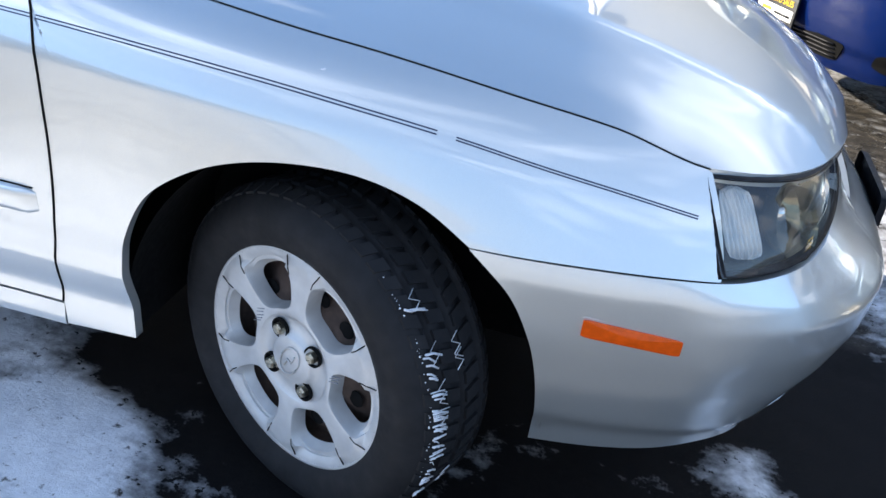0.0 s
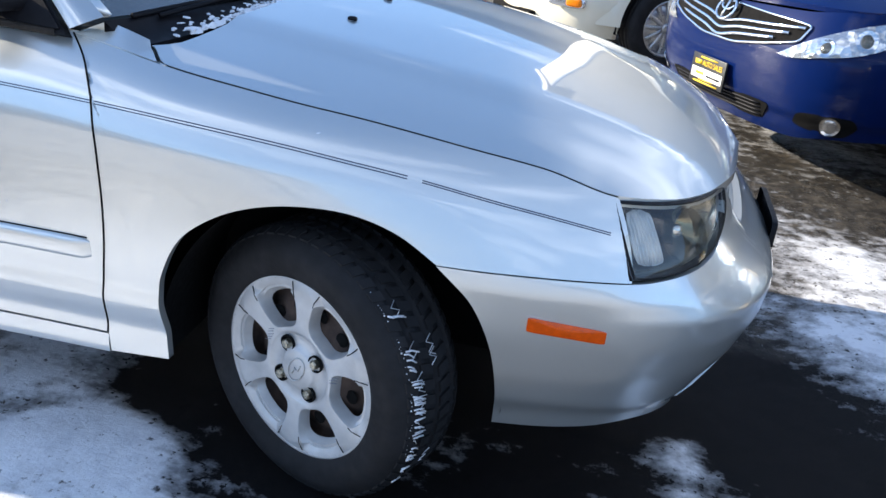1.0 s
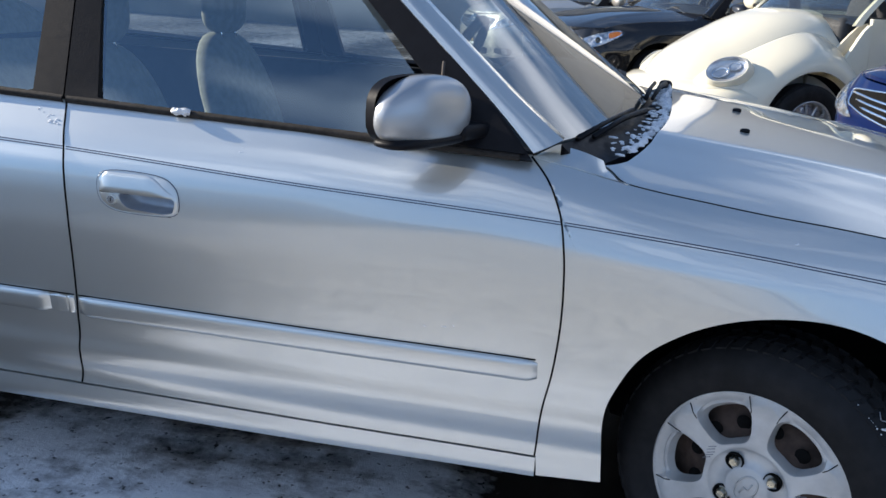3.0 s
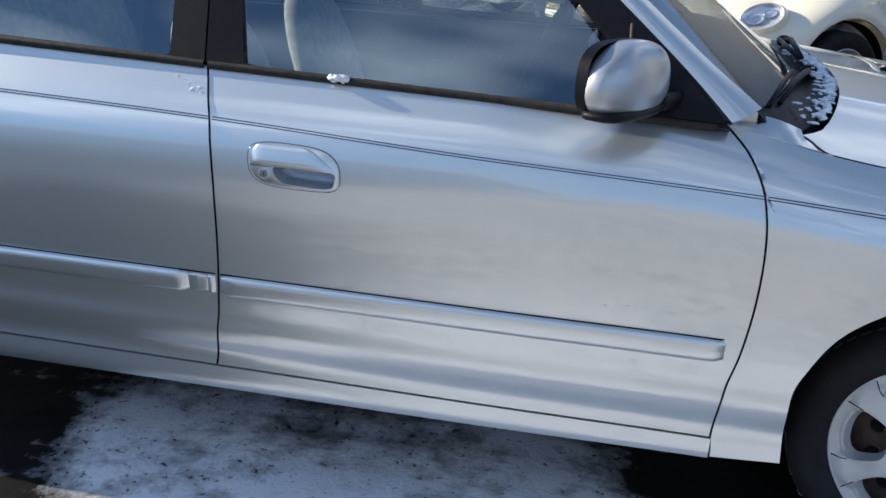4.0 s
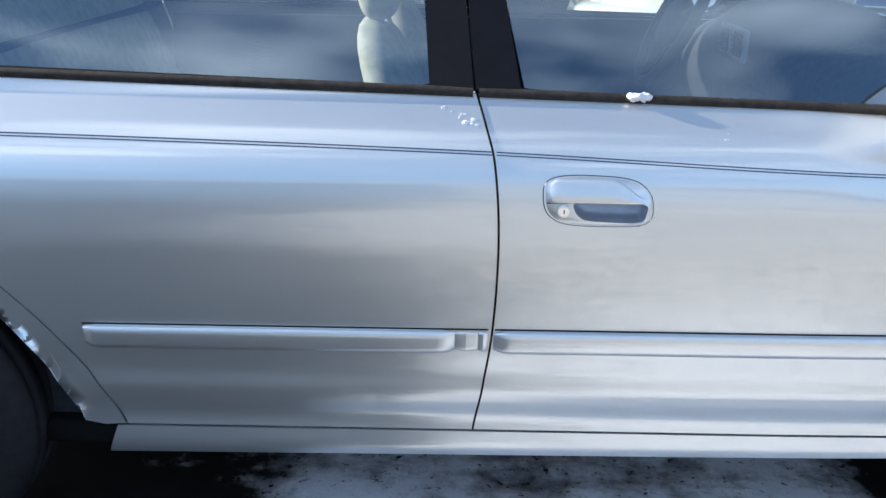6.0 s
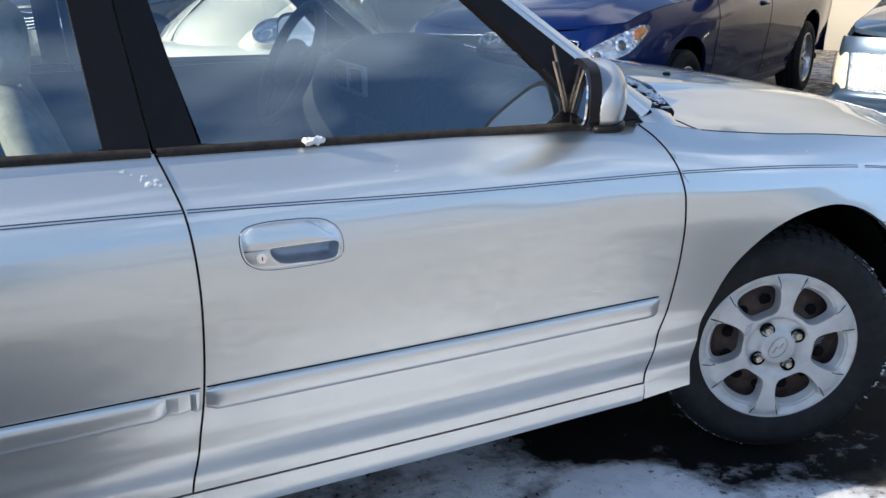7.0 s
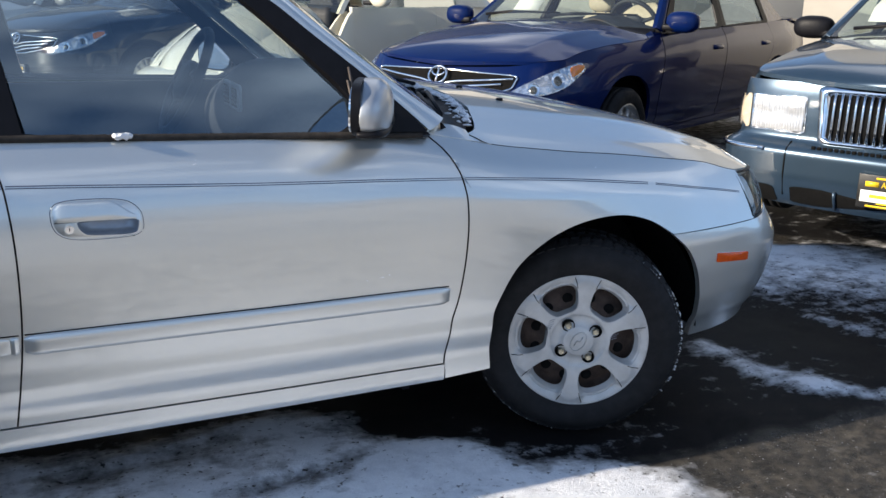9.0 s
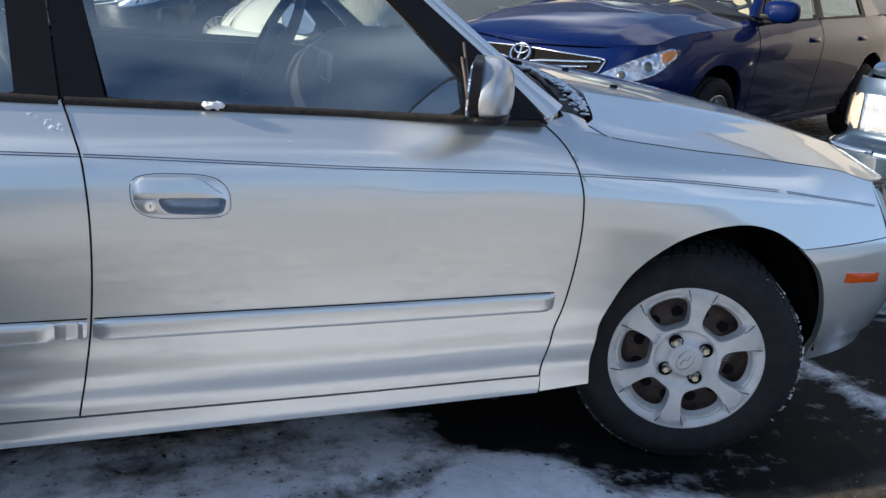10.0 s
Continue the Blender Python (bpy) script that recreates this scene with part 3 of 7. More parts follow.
class CarBuilder:
    def __init__(self, car, body, coat, gap=0.004, dense=30):
        self.car, self.b, self.coat, self.gap, self.dense = car, body, coat, gap, dense

    def add(self, name, bm, mat, label="", parent=None):
        bm.transform(self.b.m)
        return part(name, bm, mat, parent or self.car, label)

    def both(self, name, bm, mat, label="", parent=None):
        c = mirrored(bm)
        return self.add(name, bm, mat, label, parent), self.add(name, c, mat, label, parent)

    def side_sheet(self, grid2, depth=0.022, turn=None):
        g = [[self.b.side(p.x, p.y) for p in row] for row in grid2]
        return sheet(g, turn or (0, 1, 0), depth)

    def panels(self, left=True):
        b, h = self.b, self.gap / 2
        use = self.both if left else (lambda n, bm, m, l="": (self.add(n, bm, m, l), None))
        # front fender: rings from the wheel arch out to the door gap, hood line and headlamp edge
        rise = line([(x + h, z) for x, z in GAP_FRONT], 44)
        ledge = [Vector((-0.415, 0.240)), Vector((-0.416, 0.262))]
        top = [Vector((x, b.shoulder(x) - 0.002)) for x in np.linspace(-0.47, 0.575, 64)]
        lamp = line([(0.583, 0.744), (0.605, 0.70), (0.627, 0.64), (0.634, 0.601)], 14)
        outer = ledge + rise + top + lamp
        inner = line(ARCH, len(outer))
        grid = [[inner[i].lerp(outer[i], j / 39) for i in range(len(outer))] for j in range(40)]
        # no part of it may pass the door gap
        edge = sorted((p.y, p.x) for p in rise)
        for row in grid:
            for p in row:
                if edge[0][0] < p.y < edge[-1][0]:
                    p.x = max(p.x, float(np.interp(p.y, [e[0] for e in edge], [e[1] for e in edge])))
        use("fender", self.side_sheet(grid, 0.022, lambda co: Vector((0, 0.45, -1.0)) if co.z > 0.70 and co.x > -0.36 else Vector((0, 1, 0))), self.coat)
        # doors
        n = self.dense
        def door(a, c, z0, top0, top1):
            left_, right_ = line([(x + h, z) for x, z in a], n), line([(x - h, z) for x, z in c], n)
            bot = line([left_[0], right_[0]], n, False)
            up = line([left_[-1], right_[-1]], n, False)
            return coons(bot, up, left_, right_)
        doors = []
        doors.append(use("front_door", self.side_sheet(door(GAP_MID, GAP_FRONT, 0, 0, 0)), self.coat))
        doors.append(use("rear_door", self.side_sheet(door(GAP_REAR, GAP_MID, 0, 0, 0)), self.coat))
        # quarter panel round the rear wheel
        r = line([(x - h, z) for x, z in GAP_REAR], 24)
        l = line([(-3.42, 0.32), (-3.46, 0.6), (-3.40, 0.975)], 24)
        bot = line([(-3.42, 0.32), (-3.2, 0.30), (-3.02, 0.30), (-2.985, 0.45), (-2.88, 0.60), (-2.70, 0.675), (-2.52, 0.675), (-2.36, 0.60), (-2.275, 0.48), (-2.238, 0.36), (-2.226, 0.288), (-2.148, 0.284)], 44)
        top = line([(-3.40, 0.975), (-2.49 - h, 0.965)], 44, False)
        use("quarter_panel", self.side_sheet(coons(bot, top, l, r)), self.coat)
        # sill
        g = coons(line([(-2.19, 0.216), (-0.419, 0.236)], 40, False), line([(-2.165, 0.281), (-0.419, 0.281)], 40, False), line([(-2.19, 0.216), (-2.165, 0.281)], 9, False), line([(-0.419, 0.236), (-0.419, 0.281)], 9, False))
        use("sill", self.side_sheet(g, 0.05), self.coat)
        # black depth behind the door gaps and along the wing's seam with the bumper
        for pts in (GAP_FRONT, GAP_MID):
            ln = line(pts, 40)
            use("gap_seal", tube([b.side(p.x, p.y, 0.0002) for p in ln], 0.0021, 6), GAP)
        # unseen plates behind the front door gap, added to stop sun leaking inside
        zs = [float(v) for v in np.linspace(0.27, 0.905, 24)]
        use("hinge_plate", sheet([[b.side(-0.435, z, -0.024) for z in zs], [Vector((-0.435, -(b.hw - 0.18), z)) for z in zs]], (1, 0, 0), 0.01), LINER)
        return doors

    def seams(self):
        b, hw = self.b, self.b.hw
        ln = [float(v) for v in np.linspace(-0.343, 0.580, 60)]
        pts = []
        for x in ln:
            e, full = b.hood_edge(x) - 0.0022, b.inset(x, b.shoulder(x)) + 0.004
            q = min(1.0, (hw - e) / (hw - full))
            pts.append(Vector((x, -(hw - e), b.crown(x) - (b.crown(x) - b.shoulder(x)) * q**b.flat - 0.0012)))
        self.both("hood_seal", tube(pts, 0.0009, 6), GAP)
        self.both("bumper_seal", tube([b.side(float(x), 0.5985 + 0.001 * (x - 0.28), -0.0012) for x in np.linspace(0.285, 0.628, 24)], 0.0011, 6), GAP)

    def hood(self, nx=46, nv=41, ridge=0.010):
        b, hw = self.b, self.b.hw
        xs = [-0.343, -0.339, -0.333, -0.326, -0.318, -0.308, -0.298, -0.288, -0.278] + [float(v) for v in np.linspace(-0.265, 0.583, nx - 16)] + [0.583 + (b.tip - 0.583) * math.sin(math.pi / 2 * k / 16) for k in range(1, 17)]
        g = []
        for j in range(nv):
            v = -1 + 2 * j / (nv - 1)
            row = []
            for x in xs:
                s = (x + 0.343) / (b.tip + 0.343)
                xx = x + 0.12 * (1 - v**4) * (1 - smooth(0.0, 0.5, s))
                e = b.hood_edge(xx if x < 0.5 else x)
                y = max(0.0006, hw - e) * v
                full = b.inset(xx, b.shoulder(xx)) + 0.004 if xx < 0.583 else e
                q = min(1.0, abs(y) / max(1e-6, hw - full))
                z = b.crown(xx) - (b.crown(xx) - b.shoulder(xx)) * q**b.flat
                line_y = hw - (0.33 + 0.06 * smooth(-0.4, 0.8, xx))
                z += ridge * math.exp(-abs(abs(y) - line_y) / (0.022 if abs(y) > line_y else 0.075)) * (1 - smooth(0.60, 0.85, xx))
                row.append(Vector((xx, y, z)))
            g.append(row)
        return self.add("hood", sheet(g, (0, 0, -1), 0.02), self.coat)

    def bumper(self, zlow=0.262, top=None, bulge=None):
        """The front bumper skin, from one wheel arch round the nose to the other."""
        b = self.b
        n, m = 121, 46
        g = []
        for j in range(m):
            v = j / (m - 1)
            row = []
            for i in range(n):
                u = -1 + 2 * i / (n - 1)
                # the end follows the arch
                a = line(ARCH_LOW[::-1], m)[j] if j not in self._arch else self._arch[j]
                self._arch[j] = a
                se = b.s_at(a.x)
                s = -se * u
                zt = top(abs(s)) if top else 0.6
                zb = 0.248 + (zlow - 0.248) * smooth(0.0, 0.5, 1 - abs(u)) + 0.02 * math.exp(-(((abs(s) - 0.72) / 0.16) ** 2))
                # edge rows follow the arch height near the ends
                z = zb + (zt - zb) * v
                w = smooth(0.86, 1.0, abs(u))
                z = z * (1 - w) + a.y * w if abs(u) > 0.86 else z
                p = b.front(s, z, bulge(s, z) if bulge else 0.0)
                f = smooth(0.66, 0.52, p.x)
                if f:
                    p.y = p.y * (1 - f) + b.side(p.x, z, 0.0, -1 if s < 0 else 1).y * f
                row.append(p)
            g.append(row)
        return self.add("front_bumper", sheet(g, lambda co: Vector((-smooth(0.55, 0.82, co.x), -math.copysign(1 - smooth(0.60, 0.86, co.x), co.y), 0)), 0.02), self.coat)

    def top(self):
        b, hw = self.b, self.b.hw
        # roof
        def rail(x):
            return curve([(-2.42, 1.345), (-1.9, 1.372), (-1.45, 1.376), (-1.2, 1.366), (-1.02, 1.345), (-0.95, 1.33)])(x)
        g = []
        for j in range(21):
            v = -1 + 2 * j / 20
            row = []
            for i in range(25):
                x = -2.40 + (1.42) * i / 24
                e = 0.27 + 0.03 * smooth(-1.2, -0.98, x)
                y = (hw - e) * v
                row.append(Vector((x + 0.07 * (1 - v * v) * smooth(-1.4, -0.98, x), y, rail(x) + 0.055 * (1 - abs(v) ** 2.2))))
            g.append(row)
        self.add("roof", sheet(g, (0, 0, -1), 0.025), self.coat)
        # roof rail above the doors, down to the window tops
        g = []
        for j in range(5):
            row = []
            for i in range(25):
                x = -2.40 + 1.40 * i / 24
                a = Vector((x, -(hw - 0.272), rail(x)))
                c = glass_plane(x, rail(x) - 0.04, hw)
                p = a.lerp(c, j / 4)
                p.y -= 0.012 * math.sin(math.pi * j / 4)
                row.append(p)
            g.append(row)
        self.both("roof_rail", sheet(g, (0, 1, 0), 0.02), self.coat)
        # windscreen pillars
        back = [(-0.476, 0.920), (-0.57, 1.006), (-0.755, 1.158), (-0.84, 1.228), (-1.00, 1.338)]
        fore = [(-0.425, 0.945), (-0.545, 1.032), (-0.72, 1.170), (-0.81, 1.245), (-0.965, 1.350)]
        bk, fr = line(back, 24), line(fore, 24)
        g = []
        for j in range(6):
            row = []
            for i in range(24):
                p = glass_plane(*bk[i], hw).lerp(glass_plane(*fr[i], hw) + Vector((0, 0.022, 0)), j / 5)
                p.y -= 0.010 * math.sin(math.pi * j / 5)
                row.append(p)
            g.append(row)
        self.both("windscreen_pillar", sheet(g, (0, 1, 0), 0.03), self.coat)
        # windscreen
        left_ = [glass_plane(*q, hw) + Vector((-0.004, 0.030, -0.004)) for q in fr]
        right_ = [Vector((p.x, -p.y, p.z)) for p in left_]
        def across(a, c, bow, rise):
            return [a.lerp(c, k / 30) + Vector((bow * (1 - (2 * k / 30 - 1) ** 2), 0, rise * (1 - (2 * k / 30 - 1) ** 2))) for k in range(31)]
        ws = coons(across(left_[0], right_[0], 0.14, 0.012), across(left_[-1], right_[-1], 0.07, 0.045), left_, right_)
        screen = self.add("windscreen", sheet(ws), SCREEN if self.coat is SILVER else FAR_SCREEN)
        screen.visible_shadow = False
        # black band round the windscreen and the cowl grille at its foot
        cow = []
        for j in range(6):
            row = []
            for k in range(31):
                v = 2 * k / 30 - 1
                a = ws[0][k] + Vector((0.0, 0, -0.006))
                xh = -0.343 + 0.12 * (1 - v**4)
                c = Vector((xh - 0.010, (hw - 0.135) * v, b.crown(xh) - (b.crown(xh) - b.shoulder(xh)) * abs(0.907 * v) ** b.flat - 0.011))
                p = a.lerp(c, j / 5)
                p.z -= 0.012 * math.sin(math.pi * j / 5)
                row.append(p)
            cow.append(row)
        self.add("cowl_grille", sheet(cow, (0, 0, -1), 0.03), TRIM, "black plastic cowl grille below the windscreen")
        # painted corner between wing, pillar and hood
        lo, hi = [], []
        rear = line([(-0.480, -(hw - 0.092), 0.908), (-0.436, -(hw - 0.142), 0.930), (-0.415, -(hw - 0.133), 0.927), (-0.385, -(hw - 0.126), 0.922), (-0.347, -(hw - 0.134), 0.908)], 14)
        for i in range(22):
            x = -0.478 + 0.187 * i / 21
            lo.append(Vector((x, -(hw - b.inset(x, b.shoulder(x))), b.shoulder(x))))
            if i < 14:
                hi.append(rear[i])
            else:
                xh = -0.343 + 0.052 * (i - 13) / 8
                e, full = b.hood_edge(xh) - 0.0075, b.inset(xh, b.shoulder(xh)) + 0.004
                q = min(1.0, (hw - e) / (hw - full))
                hi.append(Vector((xh - 0.003, -(hw - e), b.crown(xh) - (b.crown(xh) - b.shoulder(xh)) * q**b.flat)))
        self.both("scuttle_corner", sheet([[lo[i].lerp(hi[i], j / 7) + Vector((0, -0.001, 0.0015)) * (math.sin(math.pi * j / 7) * (1 - 0.8 * smooth(11, 18, i))) for i in range(22)] for j in range(8)], (0, 0.3, -1), 0.012), self.coat)
        # rear window, boot lid and tail
        def rows(stations, n=17):
            return [[Vector((x + bow * (1 - (2 * k / (n - 1) - 1) ** 2), (hw - e) * (2 * k / (n - 1) - 1), z + c * (1 - abs(2 * k / (n - 1) - 1) ** 2.4))) for k in range(n)] for x, e, z, c, bow in stations]
        rw = self.add("rear_window", sheet(rows([(-2.40, 0.275, 1.345, 0.055, -0.03), (-2.62, 0.25, 1.21, 0.05, -0.05), (-2.86, 0.20, 1.06, 0.04, -0.07), (-2.98, 0.17, 0.985, 0.035, -0.08)])), REAR_SCREEN)
        rw.visible_shadow = False
        self.add("boot_lid", sheet(rows([(-2.98, 0.11, 0.978, 0.04, -0.08), (-3.2, 0.11, 0.985, 0.045, -0.06), (-3.38, 0.12, 0.975, 0.045, -0.05), (-3.45, 0.14, 0.93, 0.03, -0.07), (-3.48, 0.15, 0.62, 0.0, -0.09)]), (0, 0, -1), 0.02), self.coat)
        self.both("rear_pillar", sheet([[glass_plane(-2.49, 0.96, hw).lerp(glass_plane(-2.42, 1.335, hw), i / 8).lerp(Vector((-2.99 + 0.57 * i / 8, -(hw - 0.13 - 0.145 * i / 8), 0.975 + 0.37 * i / 8)), j / 4) for i in range(9)] for j in range(5)], (0, 1, 0), 0.02), self.coat)
        tail = [[Vector((-3.44 - 0.10 * (1 - (2 * k / 20 - 1) ** 4) + (0.04 if z < 0.4 else 0), (hw - 0.075) * (2 * k / 20 - 1), z)) for k in range(21)] for z in (0.28, 0.36, 0.48, 0.60, 0.63)]
        self.add("rear_bumper", sheet(tail, (1, 0, 0), 0.02), self.coat)

    def windows(self, left=True):
        """Side glass with the black door frames round it."""
        hw = self.b.hw
        use = self.both if left else (lambda n, bm, m, l="": (self.add(n, bm, m, l), None))
        out_f = line([(-0.478, 0.908), (-0.57, 1.003), (-0.755, 1.155), (-0.84, 1.225), (-1.00, 1.333)], 20) + line([(-1.05, 1.336), (-1.53, 1.336)], 12, False) + line([(-1.521, 1.30), (-1.483, 0.940)], 12, False)
        in_f = line([(-0.64, 0.962), (-0.70, 1.033), (-0.80, 1.130), (-0.903, 1.222), (-1.035, 1.315)], 20) + line([(-1.06, 1.318), (-1.475, 1.318)], 12, False) + line([(-1.473, 1.29), (-1.407, 0.945)], 12, False)
        out_b = line([(-1.483, 0.933), (-0.478, 0.905)], 16, False)
        in_b = line([(-1.407, 0.941), (-0.66, 0.923)], 16, False)
        out_f, in_f = out_f + out_b[1:-1], in_f + in_b[1:-1]
        use("window_frame", self.ring_solid(out_f, in_f, 0.006), TRIM, "black front door window frame")
        def pane(bot, top):
            a, c = line(bot, 24, False), line(top, 24, False)
            return sheet([[glass_plane(*a[i].lerp(c[i], j / 10), hw, lift=-0.006 + 0.010 * math.sin(math.pi * j / 10) * 0.4) for i in range(24)] for j in range(11)])
        gl = use("window_glass", pane([(-1.395, 0.925), (-0.60, 0.915)], [(-1.49, 1.33), (-1.02, 1.33)]), GLASS)
        out_r = line([(-1.487, 0.940), (-1.525, 1.30)], 12, False) + line([(-1.54, 1.336), (-2.38, 1.318)], 14, False) + line([(-2.42, 1.29), (-2.49, 0.965)], 12, False) + line([(-2.48, 0.958), (-1.50, 0.936)], 14, False)
        in_r = line([(-1.563, 0.950), (-1.59, 1.29)], 12, False) + line([(-1.60, 1.318), (-2.30, 1.302)], 14, False) + line([(-2.33, 1.28), (-2.40, 0.985)], 12, False) + line([(-2.39, 0.972), (-1.575, 0.947)], 14, False)
        use("rear_window_frame", self.ring_solid(out_r, in_r, 0.006), TRIM, "black rear door window frame")
        g2 = use("rear_window_glass", pane([(-2.41, 0.960), (-1.55, 0.940)], [(-2.32, 1.31), (-1.58, 1.33)]), GLASS)
        for o in (*gl, *g2):
            if o:
                o.visible_shadow = False
        return gl

    def ring_solid(self, outer, inner, t):
        """A flat frame between two closed outlines on the window plane."""
        hw, n = self.b.hw, len(outer)
        bm = bmesh.new()
        lay = [[bm.verts.new(glass_plane(q.x, q.y, hw, lift=l)) for q in ring] for ring, l in ((outer, -0.02), (outer, t), (inner, t - 0.002), (inner, -0.02))]
        for a, c in zip(lay, lay[1:]):
            for i in range(n):
                k = (i + 1) % n
                try:
                    bm.faces.new((a[i], a[k], c[k], c[i]))
                except ValueError:
                    pass
        for i in range(n):
            for a in (1, 2):
                e = bm.edges.get((lay[a][i], lay[a][(i + 1) % n]))
                if e:
                    e.smooth = False
        return bm

    def cabin(self, seat=CLOTH, dash=DASH, detailed=False):
        hw = self.b.hw
        # floor pan, bulkhead and wheel housings close the body from below
        self.add("floor_pan", box((2.75, 2 * hw - 0.185, 0.05), (-1.85, 0, 0.250), 0.01), LINER)
        self.add("bulkhead", box((0.05, 2 * hw - 0.24, 0.62), (-0.40, 0, 0.57), 0.01), LINER)
        self.add("engine_bay", box((1.02, 1.02, 0.40), (0.22, 0, 0.46), 0.03), LINER)
        for x in (0.04, -2.61):
            g = []
            cx = x + (0.022 if x > 0 else 0.0)
            for y in (0.088, 0.12, 0.20, 0.34, 0.44):
                g.append([Vector((cx + 0.368 * math.cos(t), -(hw - y), 0.285 + 0.392 * math.sin(t))) for t in np.linspace(radians(-1), radians(187), 40)])
            g.append([Vector((p.x, p.y, 0.26)) for p in g[-1]])
            self.both("wheel_housing", sheet(g), LINER)
        # inner door linings
        g = [[Vector((x, -(hw - 0.13 - 0.02 * math.sin((z - 0.3) * 6)), z)) for x in np.linspace(-2.45, -0.44, 18)] for z in np.linspace(0.27, 0.915, 12)]
        self.both("door_lining", sheet(g, (0, 1, 0), 0.02), CABIN)
        # roof lining; its deeper edges over the windows are added to block sun
        lin = self.add("roof_lining", box((1.36, 1.14, 0.02), (-1.70, 0, 1.352), 0.004), seat)
        for sg in (-1, 1):
            self.add("lining_edge", box((1.46, 0.035, 0.075), (-1.68, sg * 0.585, 1.318), 0.012), seat, parent=lin)
        # dashboard
        prof = [(-0.40, 0.945), (-0.50, 0.968), (-0.62, 0.975), (-0.72, 0.96), (-0.77, 0.90), (-0.78, 0.80), (-0.72, 0.68), (-0.66, 0.55), (-0.45, 0.50)]
        ln = line(prof, 26)
        g = [[Vector((p.x + 0.05 * (1 - v * v) * (1 if p.x > -0.6 else 0.4), (hw - 0.15) * v, p.y - 0.055 * abs(v) ** 4 + 0.05 * math.exp(-(((v - 0.47) / 0.2) ** 2)) * (1 if p.y > 0.85 else 0))) for p in ln] for v in np.linspace(-1, 1, 31)]
        self.add("dashboard", sheet(g, (0, 0, -1), 0.01), dash)
        if detailed:
            for y in (0.10, 0.225):
                vt = self.add("air_vent", box((0.016, 0.108, 0.086), (-0.776, y, 0.915), 0.008), VENT, "grey-rimmed dashboard air vent")
                self.add("vent_mouth", box((0.012, 0.084, 0.062), (-0.780, y, 0.915), 0.004), GAP, parent=vt)
                for q in range(4):
                    self.add("slat", box((0.004, 0.080, 0.004), (-0.788, y, 0.893 + 0.0145 * q), 0.001), DASH, parent=vt)
            self.add("centre_panel", box((0.014, 0.25, 0.19), (-0.775, 0.0, 0.725), 0.01), DASH)
        # steering wheel, on the car's left
        c, tilt = Vector((-0.895, 0.36, 0.945)), Matrix.Rotation(radians(-64), 4, "Y")
        rim = [c + tilt.to_3x3() @ Vector((0.185 * math.cos(a), 0.185 * math.sin(a), 0)) for a in np.linspace(0, 2 * math.pi, 40, endpoint=False)]
        sw = self.add("steering_wheel", tube(rim, 0.0165, 10, True), dash, "dark steering wheel")
        hub = blob((0.075, 0.085, 0.03), (0, 0, 0))
        hub.transform(Matrix.Translation(c) @ tilt)
        self.add("airbag_cover", hub, dash, parent=sw)
        for a in (0.35, math.pi - 0.35, -math.pi / 2):
            self.add("spoke", tube([c + tilt.to_3x3() @ Vector((r * math.sin(a), r * math.cos(a), 0)) for r in (0.05, 0.12, 0.18)], 0.014, 8), dash, parent=sw)
        # seats
        for y in (-0.36, 0.36):
            lean_ = lambda p: Vector((p.x - 0.34 * (p.z + 0.30) * (1 if p.z > -0.3 else 0), p.y * (1 - 0.16 * smooth(0.0, 0.34, p.z)), p.z))
            st = self.add("front_seat_back", blob((0.060, 0.225, 0.275), (-1.500, y, 0.745), 3.0, shape=lean_), seat, "front seat back in grey cloth")
            self.add("seat_cushion", blob((0.27, 0.25, 0.09), (-1.30, y, 0.50), 3.4), seat, parent=st)
            self.add("head_restraint", blob((0.045, 0.118, 0.080), (-1.680, y, 1.095), 2.8), seat, parent=st)
            for d in (-0.05, 0.05):
                self.add("restraint_post", tube([(-1.678, y + d, 1.05), (-1.660, y + d, 0.99)], 0.006, 8), CHROME, parent=st)
        self.add("rear_seat_back", blob((0.09, hw - 0.2, 0.30), (-2.38, 0, 0.80), 4.0, shape=lambda p: Vector((p.x - 0.4 * (p.z + 0.3), p.y, p.z))), seat)
        self.add("rear_seat_cushion", blob((0.27, hw - 0.2, 0.10), (-2.10, 0, 0.50), 4.0), seat)
        self.add("parcel_shelf", box((0.5, 2 * hw - 0.36, 0.02), (-2.72, 0, 0.95), 0.005), CABIN)
        self.add("centre_console", blob((0.35, 0.10, 0.14), (-0.95, 0, 0.48), 4.0), dash)

    def stripe_on(self, pts, width, lift, mat, name, thick=0.0006, offset=0.0, sgn=-1, parent=None, label=""):
        ln = line(pts, max(8, int(abs(pts[-1][0] - pts[0][0]) * 40)))
        g = [[self.b.side(p.x, p.y + offset + o, lift, sgn) for p in ln] for o in (-width / 2, width / 2)]
        return self.add(name, sheet(g, (0, -sgn, 0), 0.002), mat, label, parent)


CarBuilder._arch = {}


